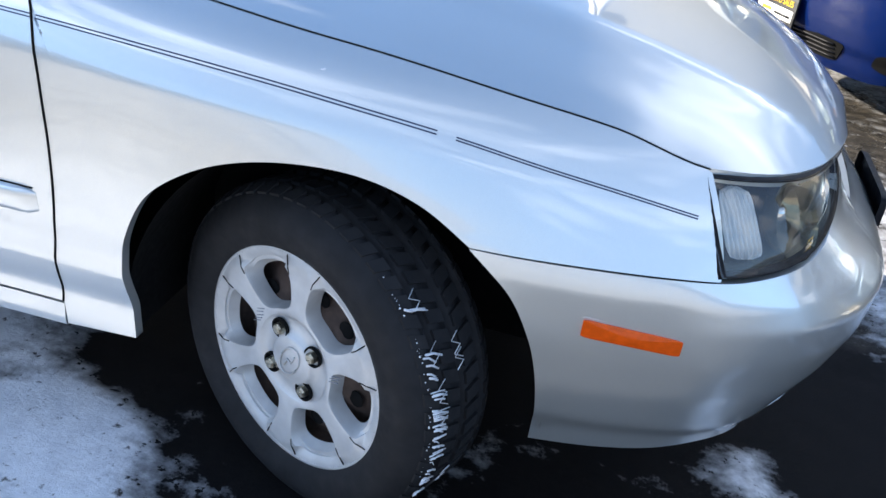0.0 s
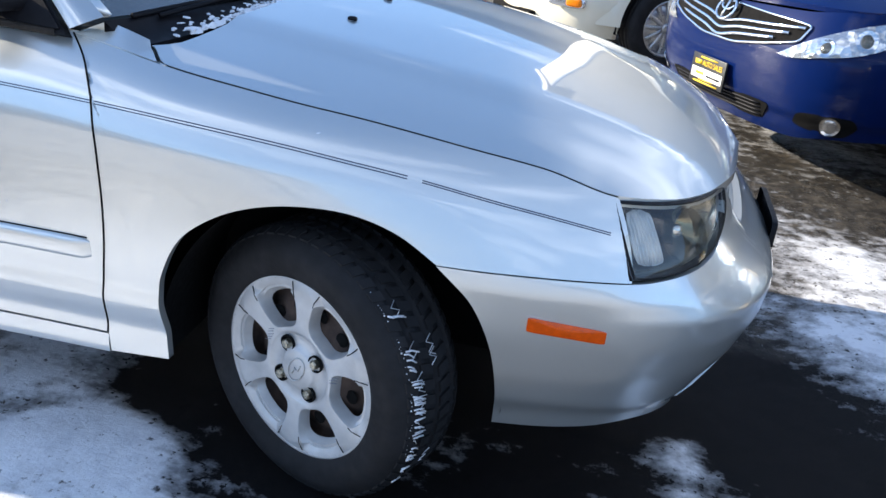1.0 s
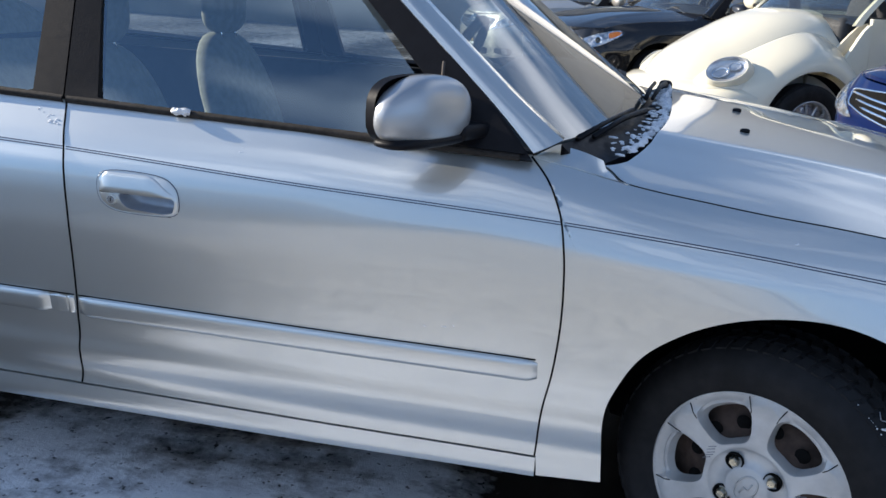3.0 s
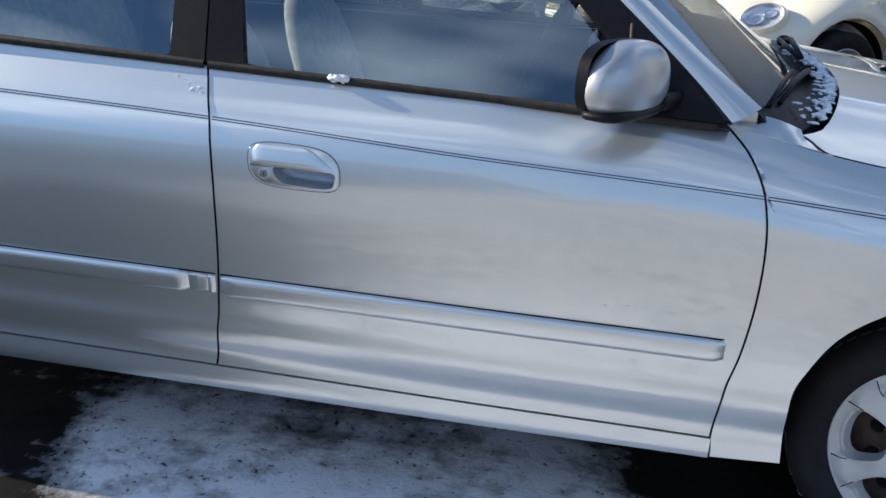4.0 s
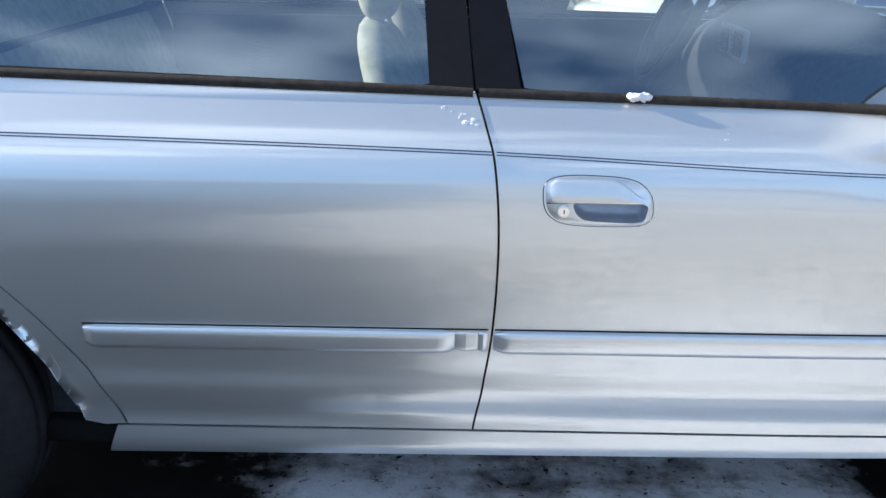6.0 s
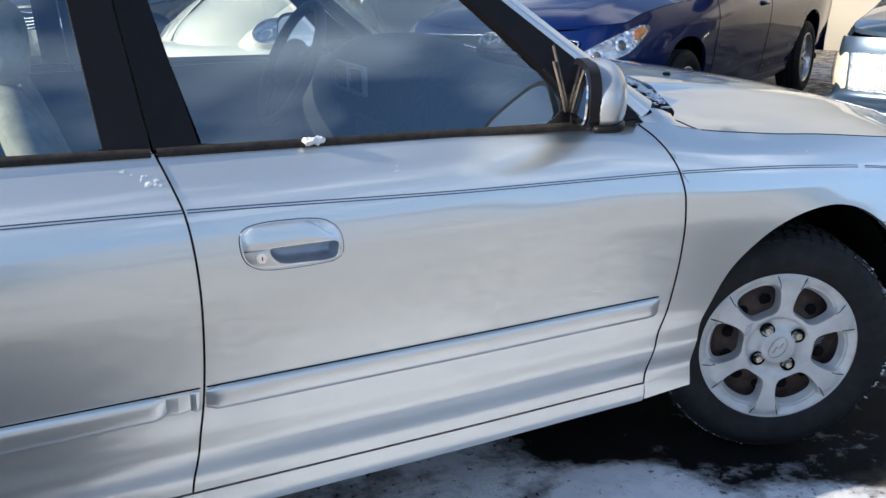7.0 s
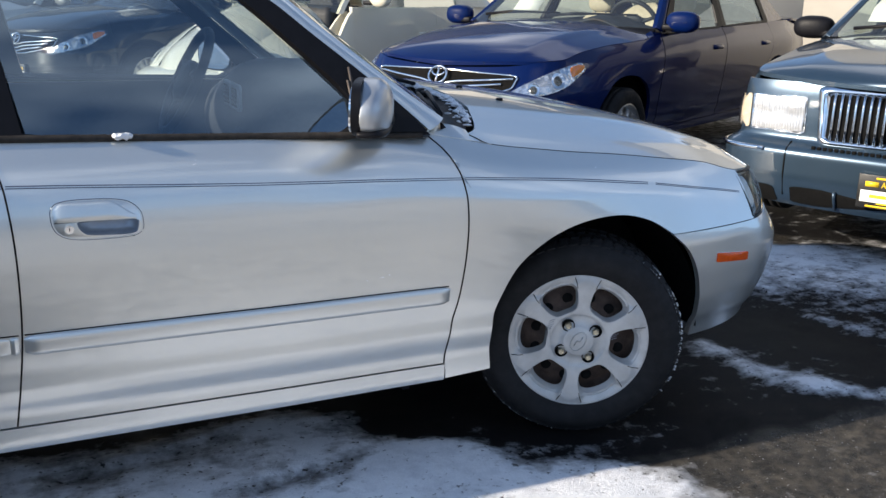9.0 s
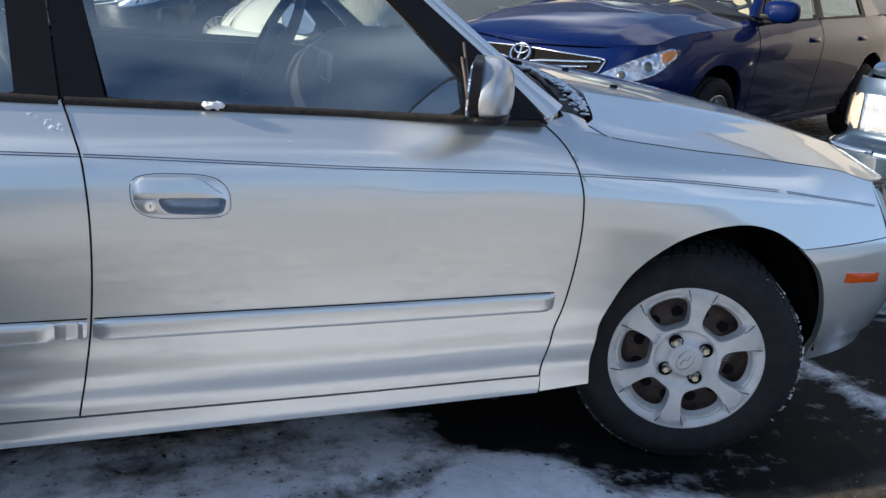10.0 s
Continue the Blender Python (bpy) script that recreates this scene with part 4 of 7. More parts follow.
def wheel(parent, at, style, steer=0.0, side=-1, radius=0.300, cover=None, camber=0.0, snowy=False, width=0.19, rim=0.192, phase=-4.0):
    """A wheel with its tyre, its outer face toward -y before it is turned; side 1 puts it on the car's left."""
    w = width / 2
    k = radius
    prof = [(rim - 0.012, -w + 0.035), (rim - 0.004, -w + 0.012), (rim + 0.004, -w + 0.004), (rim + 0.02, -w - 0.004), ((rim + k) / 2, -w - 0.010), (k - 0.035, -w - 0.004), (k - 0.016, -w + 0.008), (k - 0.005, -w + 0.024)]
    tread = []
    for c in (-0.048, 0.0, 0.048):
        tread += [(k - 0.004, c - 0.007), (k - 0.012, c - 0.005), (k - 0.012, c + 0.005), (k - 0.004, c + 0.007)]
    prof = prof + [(k - 0.004, -w + 0.030)] + [t for t in tread] + [(k - 0.004, w - 0.030)] + [(r, -h) for r, h in prof[::-1]]
    ob = part("wheel", lathe(prof, 72), RUBBER, parent, "black rubber tyre")
    turn = steer + (180 if side > 0 else 0)
    ob.matrix_local = pose(*at, camber if side < 0 else 0, 0, turn)
    if snowy:
        # tread blocks between slanted grooves
        bm = bmesh.new()
        for row, (y0, y1) in enumerate(((-w + 0.012, -0.057), (-0.040, -0.009), (0.009, 0.040), (0.057, w - 0.012))):
            for i in range(58):
                a = 2 * math.pi * (i + 0.25 * (row % 2)) / 58
                da = 0.036
                vs = []
                for rr in (k - 0.008, k + 0.0015):
                    for yy, sh in ((y0, 0.0), (y1, 0.03)):
                        for d in (-da, da):
                            r2 = rr - (0.011 if (row == 0 and yy == y0) or (row == 3 and yy == y1) else 0)
                            t = a + d + sh * (1 if row < 2 else -1)
                            vs.append(bm.verts.new((r2 * math.sin(t), yy, r2 * math.cos(t))))
                for f in ((4, 5, 7, 6), (0, 1, 5, 4), (2, 6, 7, 3), (0, 4, 6, 2), (1, 3, 7, 5)):
                    bm.faces.new([vs[q] for q in f])
        t = part("tread", bm, RUBBER, ob, "worn tread blocks of the tyre", False)
        t["kind"] = "stuff"
        rnd = random.Random(5)
        bm = bmesh.new()
        # snow caught in the grooves on the forward part of the tread, as thin threads
        def thread(pts, r):
            t_ = tube([((k + 0.001) * math.sin(a), y, (k + 0.001) * math.cos(a)) for a, y in pts], r, 5)
            me_ = bpy.data.meshes.new("t")
            t_.to_mesh(me_)
            t_.free()
            bm.from_mesh(me_)
            bpy.data.meshes.remove(me_)
        for n in range(46):
            a = rnd.gauss(1.45, 0.33)
            y = -w + 0.016 + rnd.uniform(0.0, 0.008)
            ln = rnd.uniform(0.012, 0.034)
            thread([(a, y), (a + 0.012, y + ln * 0.5), (a + 0.03 + rnd.uniform(-0.01, 0.02), y + ln)], rnd.uniform(0.0008, 0.0022))
        for n in range(7):
            a = rnd.gauss(1.40, 0.30)
            y = rnd.choice((-0.048, -0.048, 0.0))
            thread([(a + 0.035 * q, y + 0.009 * (-1) ** q) for q in range(rnd.randint(3, 5))], rnd.uniform(0.0007, 0.0014))
        # snow along the outer shoulder, low on the side that faces back
        for n in range(110):
            a = rnd.choice((rnd.uniform(3.3, 4.3), rnd.uniform(0.6, 1.9)))
            m = Matrix.Translation(((k - 0.007) * math.sin(a), -w + 0.019 + rnd.uniform(-0.003, 0.003), (k - 0.007) * math.cos(a)))
            bmesh.ops.create_icosphere(bm, subdivisions=1, radius=rnd.uniform(0.0006, 0.0022), matrix=m)
        t = part("packed_snow", bm, SNOW, ob, "packed snow caught in the tread")
        t["kind"] = "stuff"
    # steel wheel behind the cover
    part("rim", lathe([(rim - 0.004, -w + 0.012), (rim - 0.014, -w + 0.03), (rim - 0.02, -0.02), (rim - 0.05, -0.035), (0.10, -0.055), (0.07, -0.05), (0.0, -0.05)], 48), STEEL if style == "cover" else ALLOY, ob, "rusty steel wheel" if style == "cover" else "")
    if style == "cover":
        for i in range(12):
            a = radians(phase + 30 * i + 9)
            bm = lathe([(0.0155, -0.046), (0.0150, -0.0475), (0.0, -0.0475)], 18)
            bm.transform(Matrix.Translation((0.124 * math.sin(a), -0.0025, 0.124 * math.cos(a))))
            part("vent_hole", bm, GAP, ob)
        wheel_cover(ob, w, rim, phase)
    else:
        spokes = style
        for i in range(spokes):
            a = 2 * math.pi * i / spokes
            d = Vector((math.sin(a), 0, math.cos(a)))
            sd = Vector((math.cos(a), 0, -math.sin(a)))
            g = []
            for r, hwid, dep in ((0.03, 0.022, -0.055), (0.07, 0.016, -0.066), (0.13, 0.016, -0.062), (rim - 0.012, 0.021, -0.050)):
                g.append([d * r - sd * hwid + Vector((0, dep + 0.016, 0)), d * r - sd * hwid * 0.7 + Vector((0, dep, 0)), d * r + sd * hwid * 0.7 + Vector((0, dep, 0)), d * r + sd * hwid + Vector((0, dep + 0.016, 0))])
            part("spoke", sheet(g), ALLOY, ob)
        part("rim_dish", lathe([(rim - 0.016, -0.015), (0.05, -0.02), (0.0, -0.02)], 36), LINER, ob)
        part("rim_ring", lathe([(rim + 0.002, -w + 0.004), (rim - 0.006, -w - 0.002), (rim - 0.016, -w + 0.012), (rim - 0.02, -0.02)], 48), ALLOY, ob)
        part("hub_cap", lathe([(0.036, -0.058), (0.034, -0.070), (0.02, -0.075), (0.0, -0.076)], 24), cover or ALLOY, ob)
    return ob


def wheel_cover(ob, w, R, phase):
    """Six-spoke plastic wheel cover with round-cornered openings, nuts and a plain oval badge."""
    y0 = -w + 0.004

    def face(r):
        return y0 - 0.004 + 0.008 * math.cos(min(1.0, r / R) * math.pi / 2) + (0.010 * smooth(0.085, 0.070, r)) + 0.006 * smooth(R - 0.012, R, r)

    bm = bmesh.new()
    n = 40
    for k in range(6):
        mid = radians(phase + 30 + 60 * k)

        def put(r, a, dep=0.0):
            return bm.verts.new((r * math.sin(mid + a), face(r) + dep, r * math.cos(mid + a)))

        r0, half = 0.080, radians(30)
        per = []
        # outline of the sector, clockwise from its inner corner, n points
        for i in range(n):
            q = i / n * 4
            s, t = int(q), q - int(q)
            r, a = ((r0, -half + 2 * half * t), (r0 + (R - r0) * t, half), (R, half - 2 * half * t), (R - (R - r0) * t, -half))[s]
            per.append((r, a))
        hole = []
        for (r, a) in per:
            # a rounded opening, wider toward the rim
            rc, ac = 0.135, 0.0
            dr, da = r - rc, a
            u, v = dr / (R - rc if dr > 0 else rc - r0), da / half
            m = max(abs(u), abs(v), 1e-6)
            u, v = u / m, v / m
            ln = (abs(u) ** 3.2 + abs(v) ** 3.2) ** (1 / 3.2)
            u, v = u / ln, v / ln
            rr = rc + (0.047 if u > 0 else 0.043) * u
            hole.append((rr, v * radians(21.5 + 1.5 * u) * (0.135 / rr) ** 0.25))
        rings = []
        for f, dep in ((0.0, 0.0), (0.45, 0.0), (0.80, 0.0), (0.95, 0.0006), (1.0, 0.004)):
            rings.append([put(p[0] * (1 - f) + h[0] * f, p[1] * (1 - f) + h[1] * f, dep + (0.011 * smooth(0.05, 0.9, f) if p[0] > R - 0.03 and abs(p[1]) < 0.42 else 0)) for p, h in zip(per, hole)])
        rings.append([put(0.135 + (rc_ - 0.135) * (0.86 if rc_ > 0.135 else 0.97), a_ * 0.97, 0.014) for rc_, a_ in hole])
        rings.append([put(0.135 + (rc_ - 0.135) * (0.66 if rc_ > 0.135 else 0.94), a_ * 0.93, 0.030) for rc_, a_ in hole])
        for a, b in zip(rings, rings[1:]):
            for i in range(n):
                j = (i + 1) % n
                bm.faces.new((a[i], a[j], b[j], b[i]))
        for i in range(n):
            for ring in (rings[3], rings[4], rings[5]):
                e = bm.edges.get((ring[i], ring[(i + 1) % n]))
                if e:
                    e.smooth = False
    bmesh.ops.remove_doubles(bm, verts=bm.verts, dist=1e-4)
    cap = part("wheel_cover", bm, CAP, ob, "scuffed grey plastic six-spoke wheel cover")
    part("cover_rim", lathe([(R, face(R)), (R + 0.004, y0 + 0.0), (R + 0.003, y0 + 0.012)], 72), CAP, cap)
    for k in range(6):
        for sd in (-1, 1):
            mid = radians(phase + 30 + 60 * k)
            pts = [(r, mid + sd * radians(a)) for r, a in ((0.164, 21.0), (0.176, 20.6), (R - 0.002, 19.0))]
            part("spoke_edge", tube([(r * math.sin(t), face(r) - 0.0002, r * math.cos(t)) for r, t in pts], 0.0011, 5), GAP, cap)
    rnd = random.Random(12)
    for cx, cz, ln_, n_ in ((-0.088, 0.052, 0.016, 5), (0.100, 0.020, 0.020, 3)):
        for q in range(n_):
            x, z = cx + 0.006 * q * (0.5 if n_ == 5 else 0.25) + rnd.uniform(-0.003, 0.003), cz + 0.007 * (q - n_ / 2)
            r = math.hypot(x, z)
            part("scuff", tube([(x - ln_ / 2, face(r) - 0.0003, z - 0.003), (x + ln_ / 2, face(r) - 0.0003, z + 0.004)], 0.0008, 5), SCUFF, cap)
    dish = lathe([(0.0815, face(0.0815)), (0.074, face(0.085) + 0.007), (0.050, face(0.085) + 0.004), (0.046, face(0.085) - 0.001), (0.040, face(0.085) - 0.004), (0.0, face(0.085) - 0.005)], 60)
    part("cover_centre", dish, CAP, cap)
    for k in range(4):
        a = radians(-33 + 90 * k)
        c = Vector((0.0572 * math.sin(a), face(0.085) + 0.002, 0.0572 * math.cos(a)))
        bm = lathe([(0.0185, 0.002), (0.0185, -0.004), (0.0160, -0.004), (0.0160, 0.003), (0.0, 0.004)], 24)
        bm.transform(Matrix.Translation(c))
        part("nut_well", bm, GAP, cap)
        bm = lathe([(0.0105, 0.006), (0.0105, -0.008), (0.008, -0.011), (0.0, -0.0115)], 6)
        bm.transform(Matrix.Translation(c))
        part("wheel_nut", bm, NUT, cap, "tarnished wheel nut", False)
    pts = [(0.021 * math.cos(t), 0.029 * math.sin(t)) for t in np.linspace(0, 2 * math.pi, 32, endpoint=False)]
    part("badge", tube([(p[0] + 0.009 * p[1] / 0.029, face(0.085) - 0.0058, p[1]) for p in pts], 0.0019, 6, True), CAP, cap, "plain oval badge")
    part("badge_bar", tube([(-0.012, face(0.085) - 0.0058, -0.013), (-0.004, face(0.085) - 0.006, 0.002), (0.004, face(0.085) - 0.006, -0.002), (0.012, face(0.085) - 0.0058, 0.013)], 0.0019, 6), CAP, cap)

# ---- the silver saloon ----
HW = 0.87
SIL = Body(HW, PLAN, PROF, LEAN, (1, 1, 1), SHOULDER, CROWN)
SILVER_AT = pose(0, HW - 0.015, 0)


def s_inset(b, inset):
    """Arc position right of the nose where the plan has this inset."""
    for p, a in zip(b.half, b.arc):
        if b.hw + p.y <= inset:
            return -a
    return -b.arc[-1]


def lamp_top(edges):
    f = curve(edges)
    return lambda s: f(min(max(s, edges[0][0]), edges[-1][0]))


def rib(b, add, x0, x1, zc, half, proud, name, mat, parent=None, label="", sgn=-1, nx=60):
    """A rounded moulding strip along the side with soft ends."""
    g = []
    prof = [(-1.0, 0.0), (-0.97, 0.55), (-0.86, 0.86), (-0.5, 1.0), (0.3, 0.98), (0.78, 0.86), (0.95, 0.55), (1.0, 0.0)]
    for u, l in prof:
        row = []
        for i in range(nx + 1):
            t = i / nx
            x = x0 + (x1 - x0) * t
            d = min(abs(x - x0), abs(x - x1))
            w = min(1.0, d / 0.022) ** 0.5
            row.append(b.side(x, zc(x) + half * u * (0.72 + 0.28 * w), proud * l * (0.05 + 0.95 * w), sgn))
        g.append(row)
    return add(name, sheet(g, (0, -sgn, 0), 0.002), mat, label, parent)


def build_silver():
    car = thing("silver_car", "dusty silver four-door saloon with one front wheel turned outward", "car", SILVER_AT)
    k = CarBuilder(car, SIL, SILVER, dense=84)
    b = SIL
    (fd, _), (rd, _) = k.panels()
    k.hood()
    s_bl, s_mid, s_br, s_tr = -b.s_at(0.634), -b.s_at(0.716), -s_inset(b, 0.264), -s_inset(b, 0.455)
    jut = curve([(0.0, 0.090), (-s_inset(b, 0.50), 0.088), (-s_inset(b, 0.36), 0.070), (-s_inset(b, 0.264), 0.046), (s_mid, 0.020), (s_bl, 0.008), (s_bl + 0.10, 0.0), (1.6, 0.0)])
    shelf_z, shelf_out = (0.16, 0.26, 0.33, 0.40, 0.46, 0.520, 0.530, 0.60, 0.64, 0.80), (0.10, 0.12, 0.30, 0.72, 0.95, 1.0, 0.93, 0.22, 0.0, 0.0)

    def bulge(s, z):
        """How far the bumper stands out below the lamps, with a crease along its shelf."""
        return jut(min(abs(s), 1.59)) * float(np.interp(z, shelf_z, shelf_out))
    k.bumper(0.252, lamp_top([(0.0, 0.615), (s_tr - 0.07, 0.62), (s_tr - 0.03, 0.69), (s_tr, 0.712), (s_tr + 0.05, 0.685), (s_br, 0.629), (s_mid, 0.607), (s_bl, 0.599), (s_bl + 0.12, 0.597), (1.5, 0.594)]), bulge)
    k.seams()
    k.top()
    k.windows()
    k.cabin(detailed=True)

    # headlamps
    for sg in (-1, 1):
        f = lambda s, z, l, sg=sg: b.front(sg * s, z, l)
        outl = (line([(-b.s_at(0.588), 0.740), (s_bl, 0.606)], 10, False)[:-1] + line([(s_bl, 0.606), (s_mid, 0.613), (s_br, 0.636), (s_tr + 0.035, 0.685), (s_tr + 0.004, 0.729)], 22)[:-1]
                + line([(s_tr + 0.004, 0.729), (-b.s_at(0.588), 0.740)], 18, False)[:-1])
        outl = [(p.x, p.y) for p in outl]
        lamp = k.add("headlamp", slab(outl, f, -0.012, rings=8, crown=-0.055), HOUSING, "hazed headlamp with a fluted clear turn signal")
        ca, cb = sum(p[0] for p in outl) / len(outl), sum(p[1] for p in outl) / len(outl)
        # black gasket
        bm = bmesh.new()
        loops = [[bm.verts.new(f(ca + (a - ca) * s, cb + (c - cb) * s, l)) for a, c in outl] for s, l in ((1.012, -0.01), (1.012, 0.001), (0.945, 0.003), (0.935, -0.012))]
        for p, q in zip(loops, loops[1:]):
            for i in range(len(outl)):
                j = (i + 1) % len(outl)
                bm.faces.new((p[i], p[j], q[j], q[i]))
        k.add("gasket", bm, TRIM, parent=lamp)
        # round main reflector and its bulb shield
        rs, rz = s_br + 0.07, 0.672
        ring = [(rs + 0.062 * math.cos(t), rz + 0.052 * math.sin(t)) for t in np.linspace(0, 2 * math.pi, 32, endpoint=False)]
        k.add("reflector", slab(ring, f, -0.030, rings=6, crown=-0.045), SMOKED, parent=lamp)
        k.add("bulb_shield", blob((0.016, 0.016, 0.016), f(rs, rz, -0.045)), CHROME, parent=lamp)
        # fluted turn signal at the outer end
        g = []
        s0, s1 = s_bl - 0.020, s_bl - 0.092
        for j in range(18):
            v = j / 17
            w = max(0.0, 1 - abs(2 * v - 1) ** 5) ** 0.35
            row = []
            for i in range(61):
                u = 0.5 + (i / 60 - 0.5) * (0.35 + 0.65 * w)
                s = s0 + (s1 - s0) * u + 0.034 * v
                row.append(f(s, 0.623 + 0.098 * v, -0.016 + 0.0045 * abs(math.sin(u * math.pi * 8)) - 0.008 * (2 * v - 1) ** 4))
            g.append(row)
        k.add("turn_signal", sheet(g), FLUTED, "fluted clear turn signal", parent=lamp)
        ln = k.add("lens", slab([(ca + (a - ca) * 0.985, cb + (c - cb) * 0.985) for a, c in outl], f, 0.002, rings=6, crown=0.006), LENS, parent=lamp)
        ln.visible_shadow = False
        # amber side marker
        mk = rounded([(0.457, 0.520), (0.457, 0.491), (0.606, 0.476), (0.606, 0.503)], 4, 0.10)
        mk = [(p[0], p[1]) for p in mk]
        bez = [((p[0] - 0.5315) * 1.03 + 0.5315, (p[1] - 0.4975) * 1.16 + 0.4975) for p in mk]
        sd = lambda x, z, l, sg=sg: b.side(x, z, l, sg)
        mkr = k.add("side_marker", slab(mk, sd, 0.005, rings=3, crown=0.002), AMBER, "amber side marker lamp")
        k.add("marker_bezel", slab(bez, sd, 0.001, rings=2), SILVER, parent=mkr)
        # pale lower corner of the bumper
        s0 = -b.s_at(0.742)
        lip = [(s0 - 0.10, 0.288), (s0 - 0.19, 0.300), (s0 - 0.25, 0.345), (s0 - 0.235, 0.372), (s0 - 0.16, 0.335)]
        k.add("fog_lamp_surround", slab(rounded(lip, 4, 0.3), lambda s, z, l, f=f: f(s, z, l + bulge(s, z)), 0.004, rings=3), FLUTED, "pale lower corner of the bumper")
    # grille slot with one bar, under the hood's lip
    g = [[b.front(s, z, -0.035) for s in np.linspace(-0.46, 0.46, 25)] for z in (0.58, 0.63, 0.69, 0.72)]
    gr = k.add("grille", sheet(g), GAP)
    for z in (0.632, 0.655, 0.678):
        k.add("grille_bar", tube([b.front(s, z, -0.012) for s in np.linspace(-0.42, 0.42, 21)], 0.006, 8), SILVER, parent=gr)
    # black number plate holder on the nose
    k.add("plate_holder", slab(rounded([(-0.15, 0.470), (0.15, 0.470), (0.15, 0.570), (-0.15, 0.570)], 4, 0.12), lambda s, z, l: b.front(s, 0.52, 0.084 + l) + Vector((0.0, 0.0, z - 0.52)), 0.013, rings=2), TRIM, "black number plate holder")
    # rubbing strips on the doors
    rib(b, k.add, -0.427, -1.4425, lambda x: 0.4935, 0.0245, 0.012, "rubbing_strip", SILVER, fd, "silver plastic rubbing strip")
    rib(b, k.add, -1.512, -2.19, lambda x: 0.4935, 0.0245, 0.012, "rubbing_strip", SILVER, rd, "rubbing strip with a missing end piece")
    rib(b, k.add, -1.452, -1.470, lambda x: 0.4935, 0.0245, 0.010, "strip_end", SILVER, rd)
    rib(b, k.add, -1.470, -1.514, lambda x: 0.4935, 0.0215, 0.004, "strip_base", SILVER, rd)
    # thin black line that draws the shadow above each rubbing strip
    for x0, x1, dr in ((-0.432, -1.440, fd), (-1.452, -2.19, rd)):
        k.add("strip_gasket", tube([b.side(float(x), 0.4935 + 0.0250, 0.0) for x in np.linspace(x0, x1, 30)], 0.0017, 6), GAP, parent=dr)
    # double pinstripe
    st = [(-2.45, 0.868), (-1.98, 0.859), (-1.457, 0.8455), (-0.993, 0.825), (-0.398, 0.802), (-0.2, 0.788), (-0.04, 0.773), (0.09, 0.758), (0.21, 0.7435), (0.384, 0.717), (0.48, 0.702), (0.579, 0.685)]
    zst = curve(st)
    for x0, x1 in ((-2.45, -1.452), (-1.447, -0.405), (-0.399, 0.197), (0.225, 0.579)):
        pts = [(float(x), zst(float(x))) for x in np.linspace(x0, x1, 12)]
        for o in (-0.0023, 0.0023) if x1 < 0.5 else (-0.0018, 0.0018):
            k.stripe_on(pts, 0.0018, 0.0006, STRIPE, "pinstripe", offset=o)
    # pull handle of the front door, set in an opening of the skin
    x0, cz = -1.2745, 0.767
    sd = lambda x, z, l: b.side(x, z, l)
    hol = rounded([(x0 - 0.044, 0.768), (x0 - 0.037, 0.748), (x0 - 0.022, 0.7355), (x0 + 0.058, 0.7315), (x0 + 0.081, 0.7355), (x0 + 0.087, 0.768)], 5, 0.28)
    hx, hz = sum(p[0] for p in hol) / len(hol), sum(p[1] for p in hol) / len(hol)
    bm = bmesh.new()
    bm.from_mesh(fd.data)
    gone = [f for f in bm.faces if abs(f.calc_center_median().x - hx) < 0.060 and abs(f.calc_center_median().z - hz) < 0.0215]
    bmesh.ops.delete(bm, geom=gone, context="FACES")
    bm.to_mesh(fd.data)
    bm.free()
    oval = rounded([(x0 - 0.092, 0.803), (x0 - 0.089, 0.750), (x0 - 0.055, 0.7265), (x0 + 0.072, 0.7265), (x0 + 0.0935, 0.740), (x0 + 0.090, 0.783), (x0 + 0.058, 0.809), (x0 - 0.05, 0.813)], 5, 0.42)
    n = 96
    ov = line([(*p, 0) for p in oval] + [(*oval[0], 0)], n + 1, False)[:-1]
    ho = []
    hl = line([(*p, 0) for p in hol] + [(*hol[0], 0)], 240, False)[:-1]
    for p in ov:
        a0 = math.atan2((p.y - hz) / 0.55, p.x - hx)
        q = min(hl, key=lambda w: abs((math.atan2((w.y - hz) / 0.55, w.x - hx) - a0 + math.pi) % (2 * math.pi) - math.pi))
        ho.append((q.x, q.y))
    bm = bmesh.new()
    loops = []
    for s_, l in ((1.03, 0.0004), (1.015, 0.0016), (1.0, 0.002), (0.985, 0.0008), (0.975, 0.0016)):
        loops.append([bm.verts.new(b.side((p.x - x0) * s_ + x0, (p.y - cz) * s_ + cz, l)) for p in ov])
    loops.append([bm.verts.new(b.side(*q, 0.003)) for q in ho])
    for p, q in zip(loops, loops[1:]):
        for i in range(n):
            j = (i + 1) % n
            bm.faces.new((p[i], p[j], q[j], q[i]))
    h = k.add("door_handle", bm, SILVER, "silver pull door handle", fd)
    bm = bmesh.new()
    loops = [[bm.verts.new(b.side((q[0] - hx) * s_ + hx, (q[1] - hz) * s_ + hz, l)) for q in ho] for s_, l in ((1.0, 0.003), (0.985, -0.006), (0.96, -0.022), (0.88, -0.034), (0.55, -0.038))]
    for p, q in zip(loops, loops[1:]):
        for i in range(n):
            j = (i + 1) % n
            try:
                bm.faces.new((p[i], p[j], q[j], q[i]))
            except ValueError:
                pass
    bm.faces.new(loops[-1])
    k.add("finger_pocket", bm, POCKET_SHADE, "dull blue-grey finger pocket", h)
    g = []
